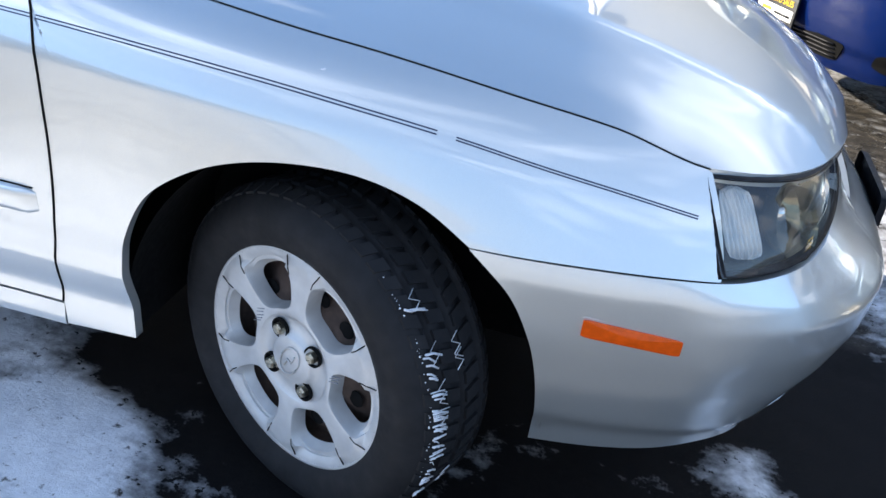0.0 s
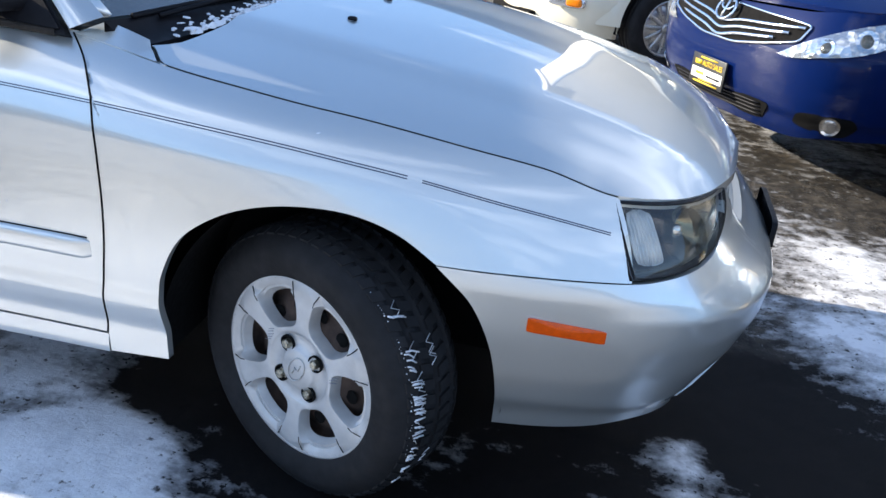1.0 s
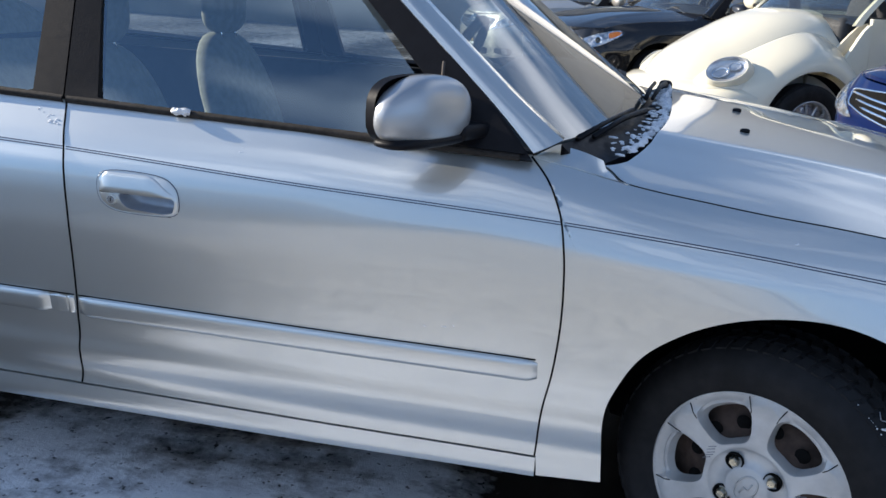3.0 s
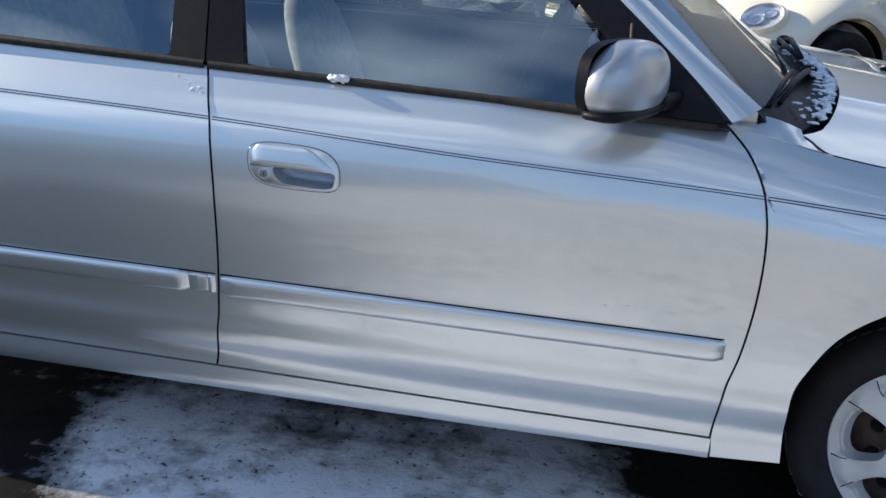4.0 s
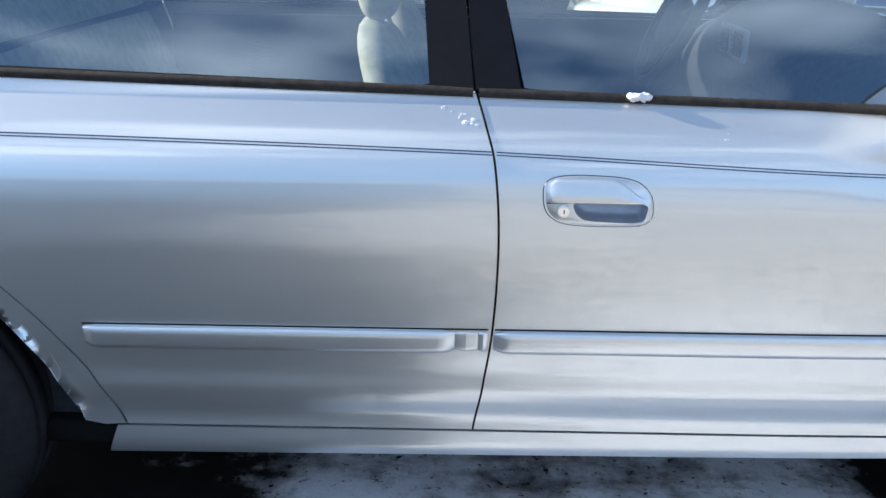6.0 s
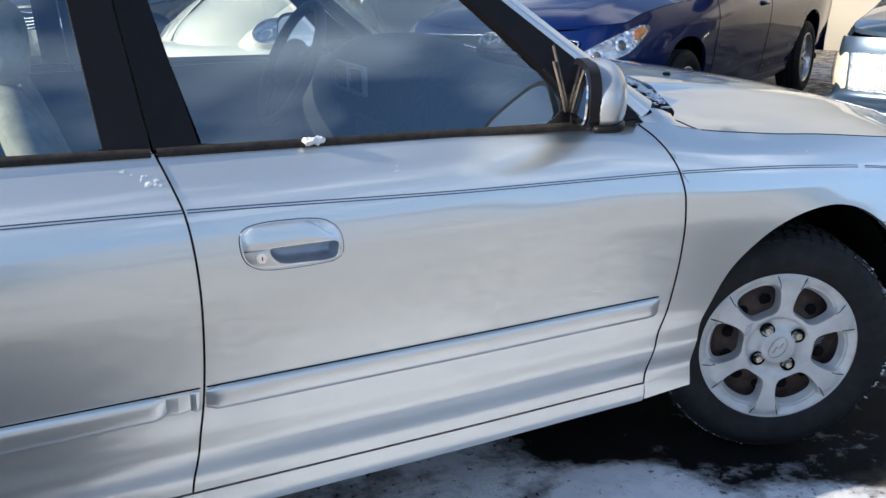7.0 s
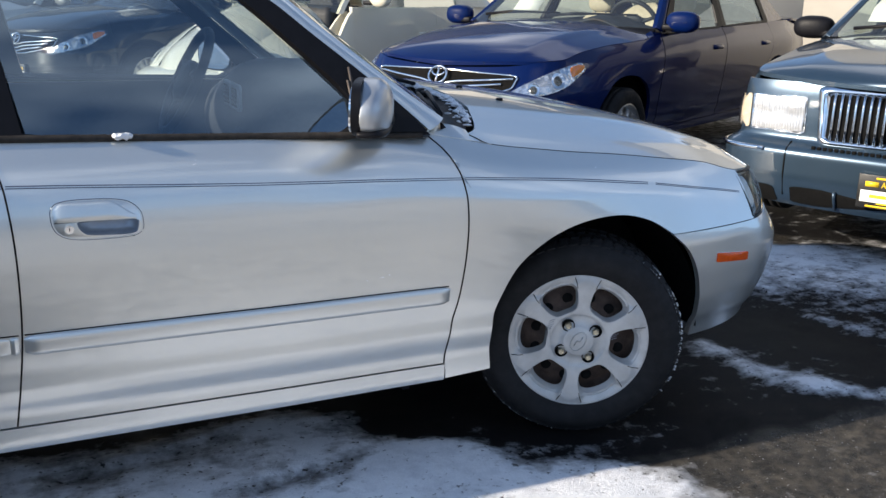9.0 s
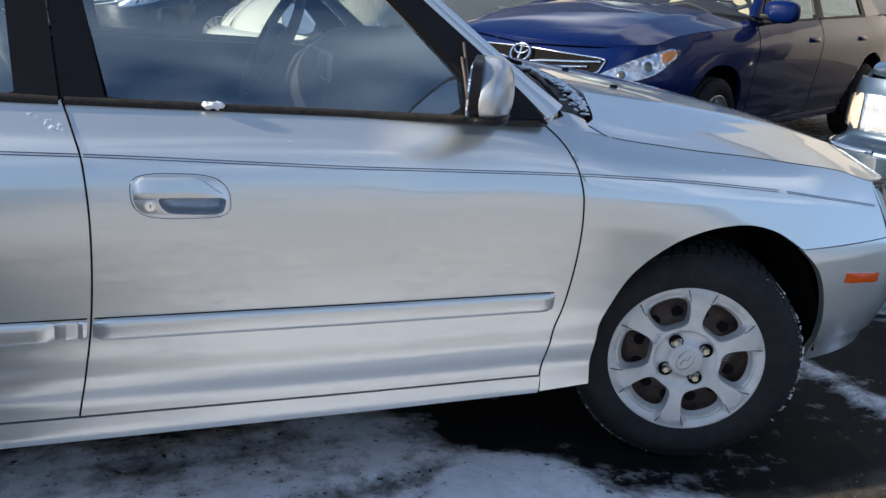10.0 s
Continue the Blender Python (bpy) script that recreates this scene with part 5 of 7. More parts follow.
    for v, l in ((0.0, -0.014), (0.0, 0.005), (0.04, 0.0068), (0.30, 0.0066), (0.80, 0.0050), (0.95, 0.0035), (1.0, 0.001)):
        row = []
        for i in range(33):
            u = i / 32
            x = x0 - 0.087 + 0.171 * u
            zt = 0.8090 - 0.034 * smooth(0.60, 1.0, u) ** 1.3 - 0.012 * (1 - smooth(0.0, 0.10, u))
            z = 0.7665 + (zt - 0.7665) * v
            row.append(b.side(x, z, l * (1 - 0.85 * abs(2 * u - 1) ** 9)))
        g.append(row)
    k.add("pull", sheet(g, (0, 1, 0), 0.004), SILVER, parent=h)
    k.add("handle_seal", tube([b.side((p.x - x0) * 1.02 + x0, (p.y - cz) * 1.02 + cz, 0.0004) for p in ov], 0.0013, 6, True), STRIPE, parent=h)
    k.add("flap_seal", tube([b.side(x0 - 0.086 + 0.172 * q / 20, 0.7660, 0.002) for q in range(9)], 0.0010, 6), GAP, parent=h)
    ring = [(x0 - 0.057 + 0.0085 * math.cos(t), 0.7525 + 0.0085 * math.sin(t)) for t in np.linspace(0, 2 * math.pi, 24, endpoint=False)]
    k.add("lock", slab(ring, sd, 0.0085, rings=2), CHROME, "round door lock", h)
    ring = [(x0 - 0.057 + 0.0112 * math.cos(t), 0.7525 + 0.0112 * math.sin(t)) for t in np.linspace(0, 2 * math.pi, 24, endpoint=False)]
    k.add("lock_collar", slab(ring, sd, 0.0070, rings=2), SILVER, parent=h)
    slot = [(x0 - 0.057 + 0.0009 * c, 0.7525 + 0.0035 * d) for c, d in ((-1, -1), (1, -1), (1, 1), (-1, 1))]
    k.add("key_slot", slab(slot, sd, 0.0090, rings=1), GAP, parent=h)
    # rubber seal at the foot of the windows
    for x0, x1, z0, z1 in ((-0.50, -1.478, 0.911, 0.9375), (-1.488, -2.47, 0.938, 0.964)):
        ln = line([(x0, z0), (x1, z1)], 30, False)
        k.add("window_seal", sheet([[glass_plane(p.x, p.y + dz, HW, lift=l) for p in ln] for dz, l in ((-0.008, 0.0), (-0.006, 0.008), (0.001, 0.010), (0.007, 0.004), (0.009, -0.01))], (0, 1, 0), 0.003), SEAL)
    # black mirror sail
    sail = [(-0.487, 0.914), (-0.66, 0.919), (-0.648, 0.962), (-0.70, 1.028), (-0.575, 1.0)]
    k.add("mirror_sail", slab(rounded(sail, 3, 0.06), lambda x, z, l: glass_plane(x, z, HW, lift=l), 0.012, rings=3), TRIM)
    # exterior mirrors, their outer ends swept back
    for sg in (-1, 1):
        M = Matrix.Translation((-0.668, sg * (HW + 0.040), 0.990)) @ Matrix.Rotation(radians(25 * sg), 4, "Z")

        def shell(p, sg=sg):
            q = p.copy()
            out = sg * q.y / 0.122
            q.x = max(q.x, -0.020)
            q.z = q.z * (1.0 - 0.20 * smooth(0.1, 1.0, out)) if q.z > 0 else max(q.z * 0.8, -0.040)
            q.x *= 1.0 - 0.20 * smooth(0.2, 1.0, out) if q.x > 0 else 1.0
            return q

        def put(name, bm, mat, label="", parent=None, M=M):
            bm.transform(M)
            return k.add(name, bm, mat, label, parent)

        mr = put("wing_mirror", blob((0.050, 0.120, 0.072), (0, 0, 0), 2.5, 44, 26, shell), SHELL, "silver door mirror with a black base")
        put("mirror_base", blob((0.045, 0.112, 0.013), (0.0, 0, -0.044), 3.0, 32, 12, lambda p: Vector((max(p.x, -0.024), p.y, p.z))), TRIM, "", mr)
        put("mirror_foot", box((0.070, 0.10, 0.030), (0.010, -sg * 0.115, -0.036), 0.012), TRIM, "", mr)
        gl = [(0.104 * math.copysign(abs(math.cos(t)) ** 0.6, math.cos(t)), 0.006 + 0.053 * math.copysign(abs(math.sin(t)) ** 0.7, math.sin(t))) for t in np.linspace(0, 2 * math.pi, 40, endpoint=False)]
        put("mirror_rim", slab([(p[0] * 1.13, (p[1] - 0.006) * 1.17 + 0.008) for p in gl], lambda y, z, l: Vector((-0.014 - l, y, z)), 0.020, rings=2), TRIM, "", mr)
        put("mirror_glass", slab(gl, lambda y, z, l, sg=sg: Vector((-0.0365 - l + 0.04 * z, y, z)), 0.004, rings=2), MIRROR, "", mr)
    # loose strips at the front edge of the window
    for d, top_z in ((0.0, 1.066), (0.007, 1.036)):
        k.add("loose_seal", tube([glass_plane(-0.664 - d, 0.940, HW, lift=0.014), glass_plane(-0.668 - d, 1.000, HW, lift=0.018), glass_plane(-0.672 - d, top_z, HW, lift=0.020)], 0.0030, 6), RUST_SEAL, "loose strip of weathered window seal")
    # wipers and washer nozzles
    for a, c in (((-0.262, -0.22, 0.965), (-0.376, -0.640, 0.950)), ((-0.242, 0.36, 0.975), (-0.272, -0.16, 0.985))):
        a, c = Vector(a) - Vector((0, 0, 0.016)), Vector(c) - Vector((0, 0, 0.012))
        d = (c - a).normalized()
        wp = k.add("wiper", tube([a, a.lerp(c, 0.25) + Vector((0.005, 0, 0.014)), a.lerp(c, 0.55) + Vector((0.0, 0, 0.014)), c], lambda t: 0.009 - 0.004 * t, 8), TRIM, "black wiper arm resting on the windscreen")
        k.add("blade", tube([a.lerp(c, 0.22) + Vector((-0.025, 0, 0.012)), a.lerp(c, 0.6) + Vector((-0.022, 0, 0.010)), c + d * 0.06 + Vector((-0.012, 0, 0.004))], 0.006, 6), TRIM, parent=wp)
        k.add("pivot", blob((0.020, 0.020, 0.016), a), TRIM, parent=wp)
    for y in (-0.36, -0.06):
        x = -0.06
        z = b.crown(x) - (b.crown(x) - b.shoulder(x)) * (abs(y) / (HW - b.hood_edge(x))) ** b.flat
        k.add("washer_nozzle", blob((0.011, 0.009, 0.006), (x, y, z + 0.003)), TRIM)
    # unseen boxes added below and inside the body to stop sun leaking through
    k.add("underbody", box((0.80, 1.36, 0.24), (-3.05, 0.0, 0.335), 0.05), TRIM)
    k.add("firewall", box((0.02, 1.46, 0.55), (-0.505, 0.0, 0.47)), TRIM)
    # wheels
    wheel(car, (0.040, -HW + 0.156, 0.293), "cover", -25.0, -1, 0.300, camber=2.0, snowy=True, width=0.180, rim=0.198, phase=5.0)
    wheel(car, (0.040, HW - 0.144, 0.293), "cover", -25.0, 1, 0.300)
    for sg in (-1, 1):
        wheel(car, (-2.61, sg * (HW - 0.115), 0.293), "cover", 0.0, sg, 0.300, snowy=False)
    return car


silver_car = build_silver()

# ---- the row of parked cars ----
def rise_at(x, y):
    """The lot climbs a little toward the row of parked cars."""
    return 0.03 * smooth(1.40, 2.1, 0.875 * x + 0.485 * y)



def slab_on(k, name, outl, mat, thick=0.004, crown=0.0, parent=None, label="", rings=3, sg=1, rise=0.0):
    f = lambda s, z, l: k.b.front(sg * s, z + rise, l)
    return k.add(name, slab(outl, f, thick, rings=rings, crown=crown), mat, label, parent)


def plate(k, z, w=0.30, h=0.15, lift=0.012, tilt=0.0):
    """A dealer's plate: black frame, yellow lettering, a white panel with plain bars."""
    b = k.b
    base = b.front(0.0, z, lift)
    M = Matrix.Translation((base.x * b.scale[0], 0, z * b.scale[2])) @ Matrix.Rotation(radians(90), 4, "Z") @ Matrix.Rotation(radians(90), 4, "X")
    car = k.car

    def put(name, bm, mat, parent, label=""):
        bm.transform(M)
        return part(name, bm, mat, parent, label)

    fr = put("number_plate", box((w, h, 0.012), (0, 0, 0), 0.004), INK, car, "black dealer plate with yellow lettering and a white panel")
    put("panel", box((w * 0.90, h * 0.34, 0.004), (0, -h * 0.14, 0.0065), 0.001), WHITE, fr)
    put("top_bar", box((w * 0.5, h * 0.055, 0.003), (0, h * 0.40, 0.0065)), YELLOW, fr)
    put("name_bar", box((w * 0.19, h * 0.15, 0.003), (-w * 0.30, h * 0.22, 0.0065)), YELLOW, fr)
    cu = bpy.data.curves.new("words", "FONT")
    cu.body, cu.size, cu.extrude = "AUTO SALES", h * 0.255, 0.001
    cu.align_x, cu.align_y = "LEFT", "CENTER"
    ob = new("lettering", cu)
    dg = bpy.context.evaluated_depsgraph_get()
    me = bpy.data.meshes.new_from_object(ob.evaluated_get(dg))
    bpy.data.objects.remove(ob)
    bm = bmesh.new()
    bm.from_mesh(me)
    wd = max(v.co.x for v in bm.verts) - min(v.co.x for v in bm.verts)
    bm.transform(Matrix.Translation((-w * 0.17, h * 0.215, 0.0075)) @ Matrix.Diagonal((w * 0.58 / wd, 1.0, 1, 1)))
    put("lettering", bm, YELLOW, fr)
    put("car_silhouette", box((w * 0.24, h * 0.10, 0.003), (-w * 0.20, -h * 0.13, 0.009), 0.001), YELLOW, fr)
    put("number_bar", box((w * 0.40, h * 0.07, 0.003), (w * 0.20, -h * 0.17, 0.009)), INK, fr)
    put("line_bar", box((w * 0.42, h * 0.035, 0.003), (0, -h * 0.34, 0.0065)), YELLOW, fr)
    put("line_bar", box((w * 0.72, h * 0.05, 0.003), (0, -h * 0.43, 0.0065)), YELLOW, fr)
    return fr


def far_saloon(name, label, coat, nose, heading, scale, top, seat=None, plan=None, lean=None, shoulder=None, crown=None, ridge=0.008, wheel_r=0.325, spokes=10, zlow=0.20, mirror=None, base=0.0, mirror_x=-0.70):
    b = Body(HW, plan or PLAN, PROF, lean or LEAN, scale, shoulder or SHOULDER, crown or CROWN)
    h = radians(heading)
    reach = 0.885 * scale[0]
    m = pose(nose[0] - reach * math.cos(h), nose[1] - reach * math.sin(h), base, 0, 0, heading)
    car = thing(name, label, "car", m, "row of parked cars")
    k = CarBuilder(car, b, coat)
    k.panels()
    k.hood(ridge=ridge)
    k.bumper(zlow, top)
    k.top()
    k.windows()
    k.cabin(seat or TANSEAT)
    y = (HW - 0.115) * scale[1]
    for x in (0.04, -2.61):
        for sg in (-1, 1):
            wheel(car, (x * scale[0], sg * y, wheel_r - 0.006), spokes, 0, sg, wheel_r, rim=0.215)
    for sg in (-1, 1):
        at = (mirror_x, sg * (HW + 0.05), 0.985)
        mr = k.add("wing_mirror", blob((0.06, 0.115, 0.07), at, 2.7, 28, 14, lambda p: Vector((max(p.x, -0.045), p.y, p.z))), mirror or coat)
        k.add("mirror_glass", box((0.004, 0.17, 0.10), (mirror_x - 0.048, at[1], 0.985), 0.002), MIRROR, parent=mr)
        k.add("mirror_foot", box((0.06, 0.10, 0.04), (mirror_x + 0.02, sg * (HW - 0.03), 0.95), 0.012), TRIM, parent=mr)
        for x in (-1.275, -2.27):
            k.add("door_handle", rib_bm(b, x, 0.80, sg), coat)
    # wipers at the foot of the windscreen
    for a, c in (((-0.43, -0.10, 0.0), (-0.50, 0.52, 0.0)), ((-0.43, -0.62, 0.0), (-0.455, -0.06, 0.0))):
        z = b.crown(-0.45) + 0.006
        a, c = Vector((a[0], a[1], z)), Vector((c[0], c[1], z + 0.012))
        wp = k.add("wiper", tube([a, a.lerp(c, 0.35) + Vector((0.0, 0, 0.020)), c + Vector((-0.01, 0, 0.012))], lambda t: 0.011 - 0.005 * t, 8), TRIM, "black wiper arm resting on the windscreen")
        k.add("blade", tube([a.lerp(c, 0.15) + Vector((-0.02, 0, 0.008)), a.lerp(c, 0.6) + Vector((-0.02, 0, 0.016)), c.lerp(a, -0.08) + Vector((-0.02, 0, 0.012))], 0.007, 6), TRIM, parent=wp)
    return car, k


def rib_bm(b, x, z, sg):
    g = []
    for v, l in ((-1, 0.0), (-0.7, 0.02), (0, 0.026), (0.7, 0.02), (1, 0.0)):
        g.append([b.side(x - 0.09 + 0.18 * i / 10, z + 0.018 * v, l * (1 - abs(2 * i / 10 - 1) ** 4) + 0.001, sg) for i in range(11)])
    return sheet(g)


TANSEAT = plain("tan_seat_leather", (0.50, 0.44, 0.34), 0.6, vary=0.12, scale=20)
DARKSEAT = plain("dark_seat_cloth", (0.05, 0.05, 0.055), 0.9, vary=0.2)


def modern_front(k, coat, bright=True):
    """Swept lamps, a three-bar V grille, round fog lamps and a lower intake."""
    b = k.b
    for sg in (-1, 1):
        o = line([(0.43, 0.510), (0.50, 0.556), (0.62, 0.622), (0.78, 0.680), (0.98, 0.718)], 18)[:-1] + line([(0.98, 0.718), (1.06, 0.716), (1.05, 0.690), (0.96, 0.645)], 8)[:-1] + line([(0.96, 0.645), (0.80, 0.575), (0.62, 0.530), (0.50, 0.508), (0.43, 0.510)], 16)[:-1]
        outl = [(p.x, p.y) for p in o]
        lamp = slab_on(k, "headlamp", outl, FACETS, 0.008, 0.004, label="clear swept headlamp with an amber corner", rings=6, sg=sg, rise=0.042)
        for s, z, r in ((0.64, 0.575, 0.036), (0.79, 0.625, 0.044)):
            ring = [(s + r * math.cos(t), z + r * math.sin(t)) for t in np.linspace(0, 2 * math.pi, 24, endpoint=False)]
            slab_on(k, "projector", ring, CHROME, 0.016, -0.008, lamp, rings=4, sg=sg, rise=0.042)
            slab_on(k, "projector_lens", [((a - s) * 0.62 + s, (c - z) * 0.62 + z) for a, c in ring], HOUSING, 0.011, 0.007, lamp, rings=3, sg=sg, rise=0.042)
        am = rounded([(0.90, 0.640), (1.00, 0.675), (1.035, 0.702), (0.985, 0.710), (0.90, 0.692)], 3, 0.25)
        slab_on(k, "amber_corner", am, ORANGE, 0.014, 0.004, lamp, sg=sg, rise=0.042)
        ln = slab_on(k, "lens", outl, CLEAR, 0.018, 0.012, lamp, rings=5, sg=sg, rise=0.042)
        ln.visible_shadow = False
        # fog lamp in a dark pocket
        pk = rounded([(0.54, 0.270), (0.80, 0.245), (0.86, 0.300), (0.82, 0.345), (0.58, 0.335)], 4, 0.3)
        p = slab_on(k, "fog_lamp_pocket", pk, GAP, 0.003, 0.0, sg=sg)
        ring = [(0.735 + 0.045 * math.cos(t), 0.295 + 0.042 * math.sin(t)) for t in np.linspace(0, 2 * math.pi, 24, endpoint=False)]
        slab_on(k, "fog_lamp", ring, CHROME, 0.014, -0.008, p, "round chrome fog lamp", sg=sg)
        slab_on(k, "fog_lens", [((a - 0.735) * 0.72 + 0.735, (c - 0.295) * 0.72 + 0.295) for a, c in ring], REFLECT, 0.013, 0.006, p, sg=sg)
    # grille
    go = [(-0.425, 0.700), (-0.40, 0.625), (-0.28, 0.590), (-0.10, 0.550), (0.10, 0.550), (0.28, 0.590), (0.40, 0.625), (0.425, 0.700), (0.20, 0.708), (0.0, 0.716), (-0.20, 0.708)]
    go = [(s * 1.27, z * 0.985) for s, z in rounded(go, 3, 0.2)]
    gr = slab_on(k, "grille", go, GAP, 0.003, 0.0, label="dark grille with chrome bars", rings=6)
    k.add("chrome_surround", tube([b.front(s, z, 0.006) for s, z in go], 0.006, 8, True), CHROME, parent=gr)
    for j, z in enumerate((0.582, 0.614, 0.646)):
        hw_ = 0.37 + 0.07 * j
        k.add("grille_bar", tube([b.front(s, z + 0.036 * abs(s / hw_) ** 1.3 - 0.018 * math.exp(-((s / 0.09) ** 2)) - 0.009, 0.008) for s in np.linspace(-hw_, hw_, 25)], 0.0075, 8), CHROME, parent=gr)
    bd = [(0.066 * math.cos(t), 0.672 + 0.048 * math.sin(t)) for t in np.linspace(0, 2 * math.pi, 28, endpoint=False)]
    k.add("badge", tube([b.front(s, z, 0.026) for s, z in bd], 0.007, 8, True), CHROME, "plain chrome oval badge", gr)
    k.add("badge_bar", tube([b.front(0, z, 0.026) for z in (0.630, 0.66, 0.69, 0.715)], 0.007, 8), CHROME, parent=gr)
    k.add("badge_arc", tube([b.front(0.045 * math.cos(t), 0.690 - 0.022 * math.sin(t), 0.026) for t in np.linspace(0, math.pi, 12)], 0.006, 8), CHROME, parent=gr)
    low = rounded([(-0.42, 0.33), (-0.36, 0.24), (0.36, 0.24), (0.42, 0.33)], 3, 0.15)
    lo = slab_on(k, "lower_intake", low, GAP, 0.003, 0.0)
    for z in (0.258, 0.276, 0.294, 0.312):
        k.add("intake_slat", tube([b.front(s, z, 0.006) for s in np.linspace(-0.36, 0.36, 15)], 0.0045, 6), TRIM, parent=lo)
    plate(k, 0.372, lift=0.022)


def sheet_on_screen(k, y, w=0.22, h=0.28, at=(-0.75, 1.12)):
    x, z = at
    turn = Matrix.Rotation(radians(-50), 3, "Y")
    k.add("price_sheet", box((0.003, w, h), (x, y, z), turn=turn.to_3x3()), PAPER, "white paper sheet behind the windscreen")


SC = (1.065, 1.045, 1.065)
TALL = [(x, z + 0.032 * smooth(-0.5, 0.3, x)) for x, z in SHOULDER]
TALL_CROWN = [(x, z + 0.026 * smooth(-0.6, 0.3, x)) for x, z in CROWN]
car2, k2 = far_saloon("blue_car", "deep blue saloon with a chrome-barred grille and beige seats", BLUE, (0.985, 3.435), 210.2, (1.16, 1.045, 1.08), lamp_top([(0.0, 0.715), (0.45, 0.737), (0.7, 0.765), (0.95, 0.775), (1.02, 0.72), (1.10, 0.60), (1.5, 0.594)]), shoulder=TALL, crown=TALL_CROWN, base=0.03, mirror_x=-0.50)
modern_front(k2, BLUE)
sheet_on_screen(k2, -0.42)

car4, k4 = far_saloon("black_car", "black saloon with clear headlamps and a chrome grille", BLACKP, (-1.51, 8.2), 214.5, SC, lamp_top([(0.0, 0.715), (0.45, 0.737), (0.7, 0.765), (0.95, 0.775), (1.02, 0.72), (1.10, 0.60), (1.5, 0.594)]), DARKSEAT, shoulder=TALL, crown=TALL_CROWN, base=0.03)
modern_front(k4, BLACKP)
car5, k5 = far_saloon("beige_car", "beige silver saloon in the row of parked cars", GOLD, (-2.87, 11.17), 214.5, SC, lamp_top([(0.0, 0.715), (0.45, 0.737), (0.7, 0.765), (0.95, 0.775), (1.02, 0.72), (1.10, 0.60), (1.5, 0.594)]), DARKSEAT, shoulder=TALL, crown=TALL_CROWN, base=0.03)
modern_front(k5, GOLD)

# the slate blue saloon with the upright grille
MPLAN = [(0.10, 0.022), (0.40, 0.03), (0.62, 0.045), (0.72, 0.075), (0.78, 0.13), (0.815, 0.22), (0.84, 0.36), (0.862, 0.56), (0.875, 0.72), (0.885, 0.87)]
MLEAN = [(0.16, 0.09), (0.22, 0.035), (0.28, 0.012), (0.36, 0.0), (0.445, 0.0), (0.475, 0.010), (0.495, 0.045), (0.52, 0.060), (0.62, 0.064), (0.72, 0.070), (0.78, 0.082), (0.82, 0.11)]
MSHOULDER = [(-0.60, 0.935), (-0.33, 0.915), (0.0, 0.895), (0.3, 0.87), (0.55, 0.835), (0.70, 0.805), (0.81, 0.785), (0.87, 0.778)]
MCROWN = [(-0.60, 1.0), (-0.42, 0.985), (0.0, 0.955), (0.4, 0.918), (0.65, 0.875), (0.76, 0.835), (0.83, 0.80), (0.88, 0.782)]
car3, k3 = far_saloon("slate_car", "slate blue saloon with an upright chrome grille and tan seats", SLATE, (2.235, 0.945), 208.1, (1.20, 1.13, 1.06), lamp_top([(0.0, 0.775), (0.5, 0.775), (0.9, 0.772), (1.0, 0.73), (1.10, 0.60), (1.5, 0.594)]), None, MPLAN, MLEAN, MSHOULDER, MCROWN, 0.004, 0.335, mirror=TRIM, base=0.045)


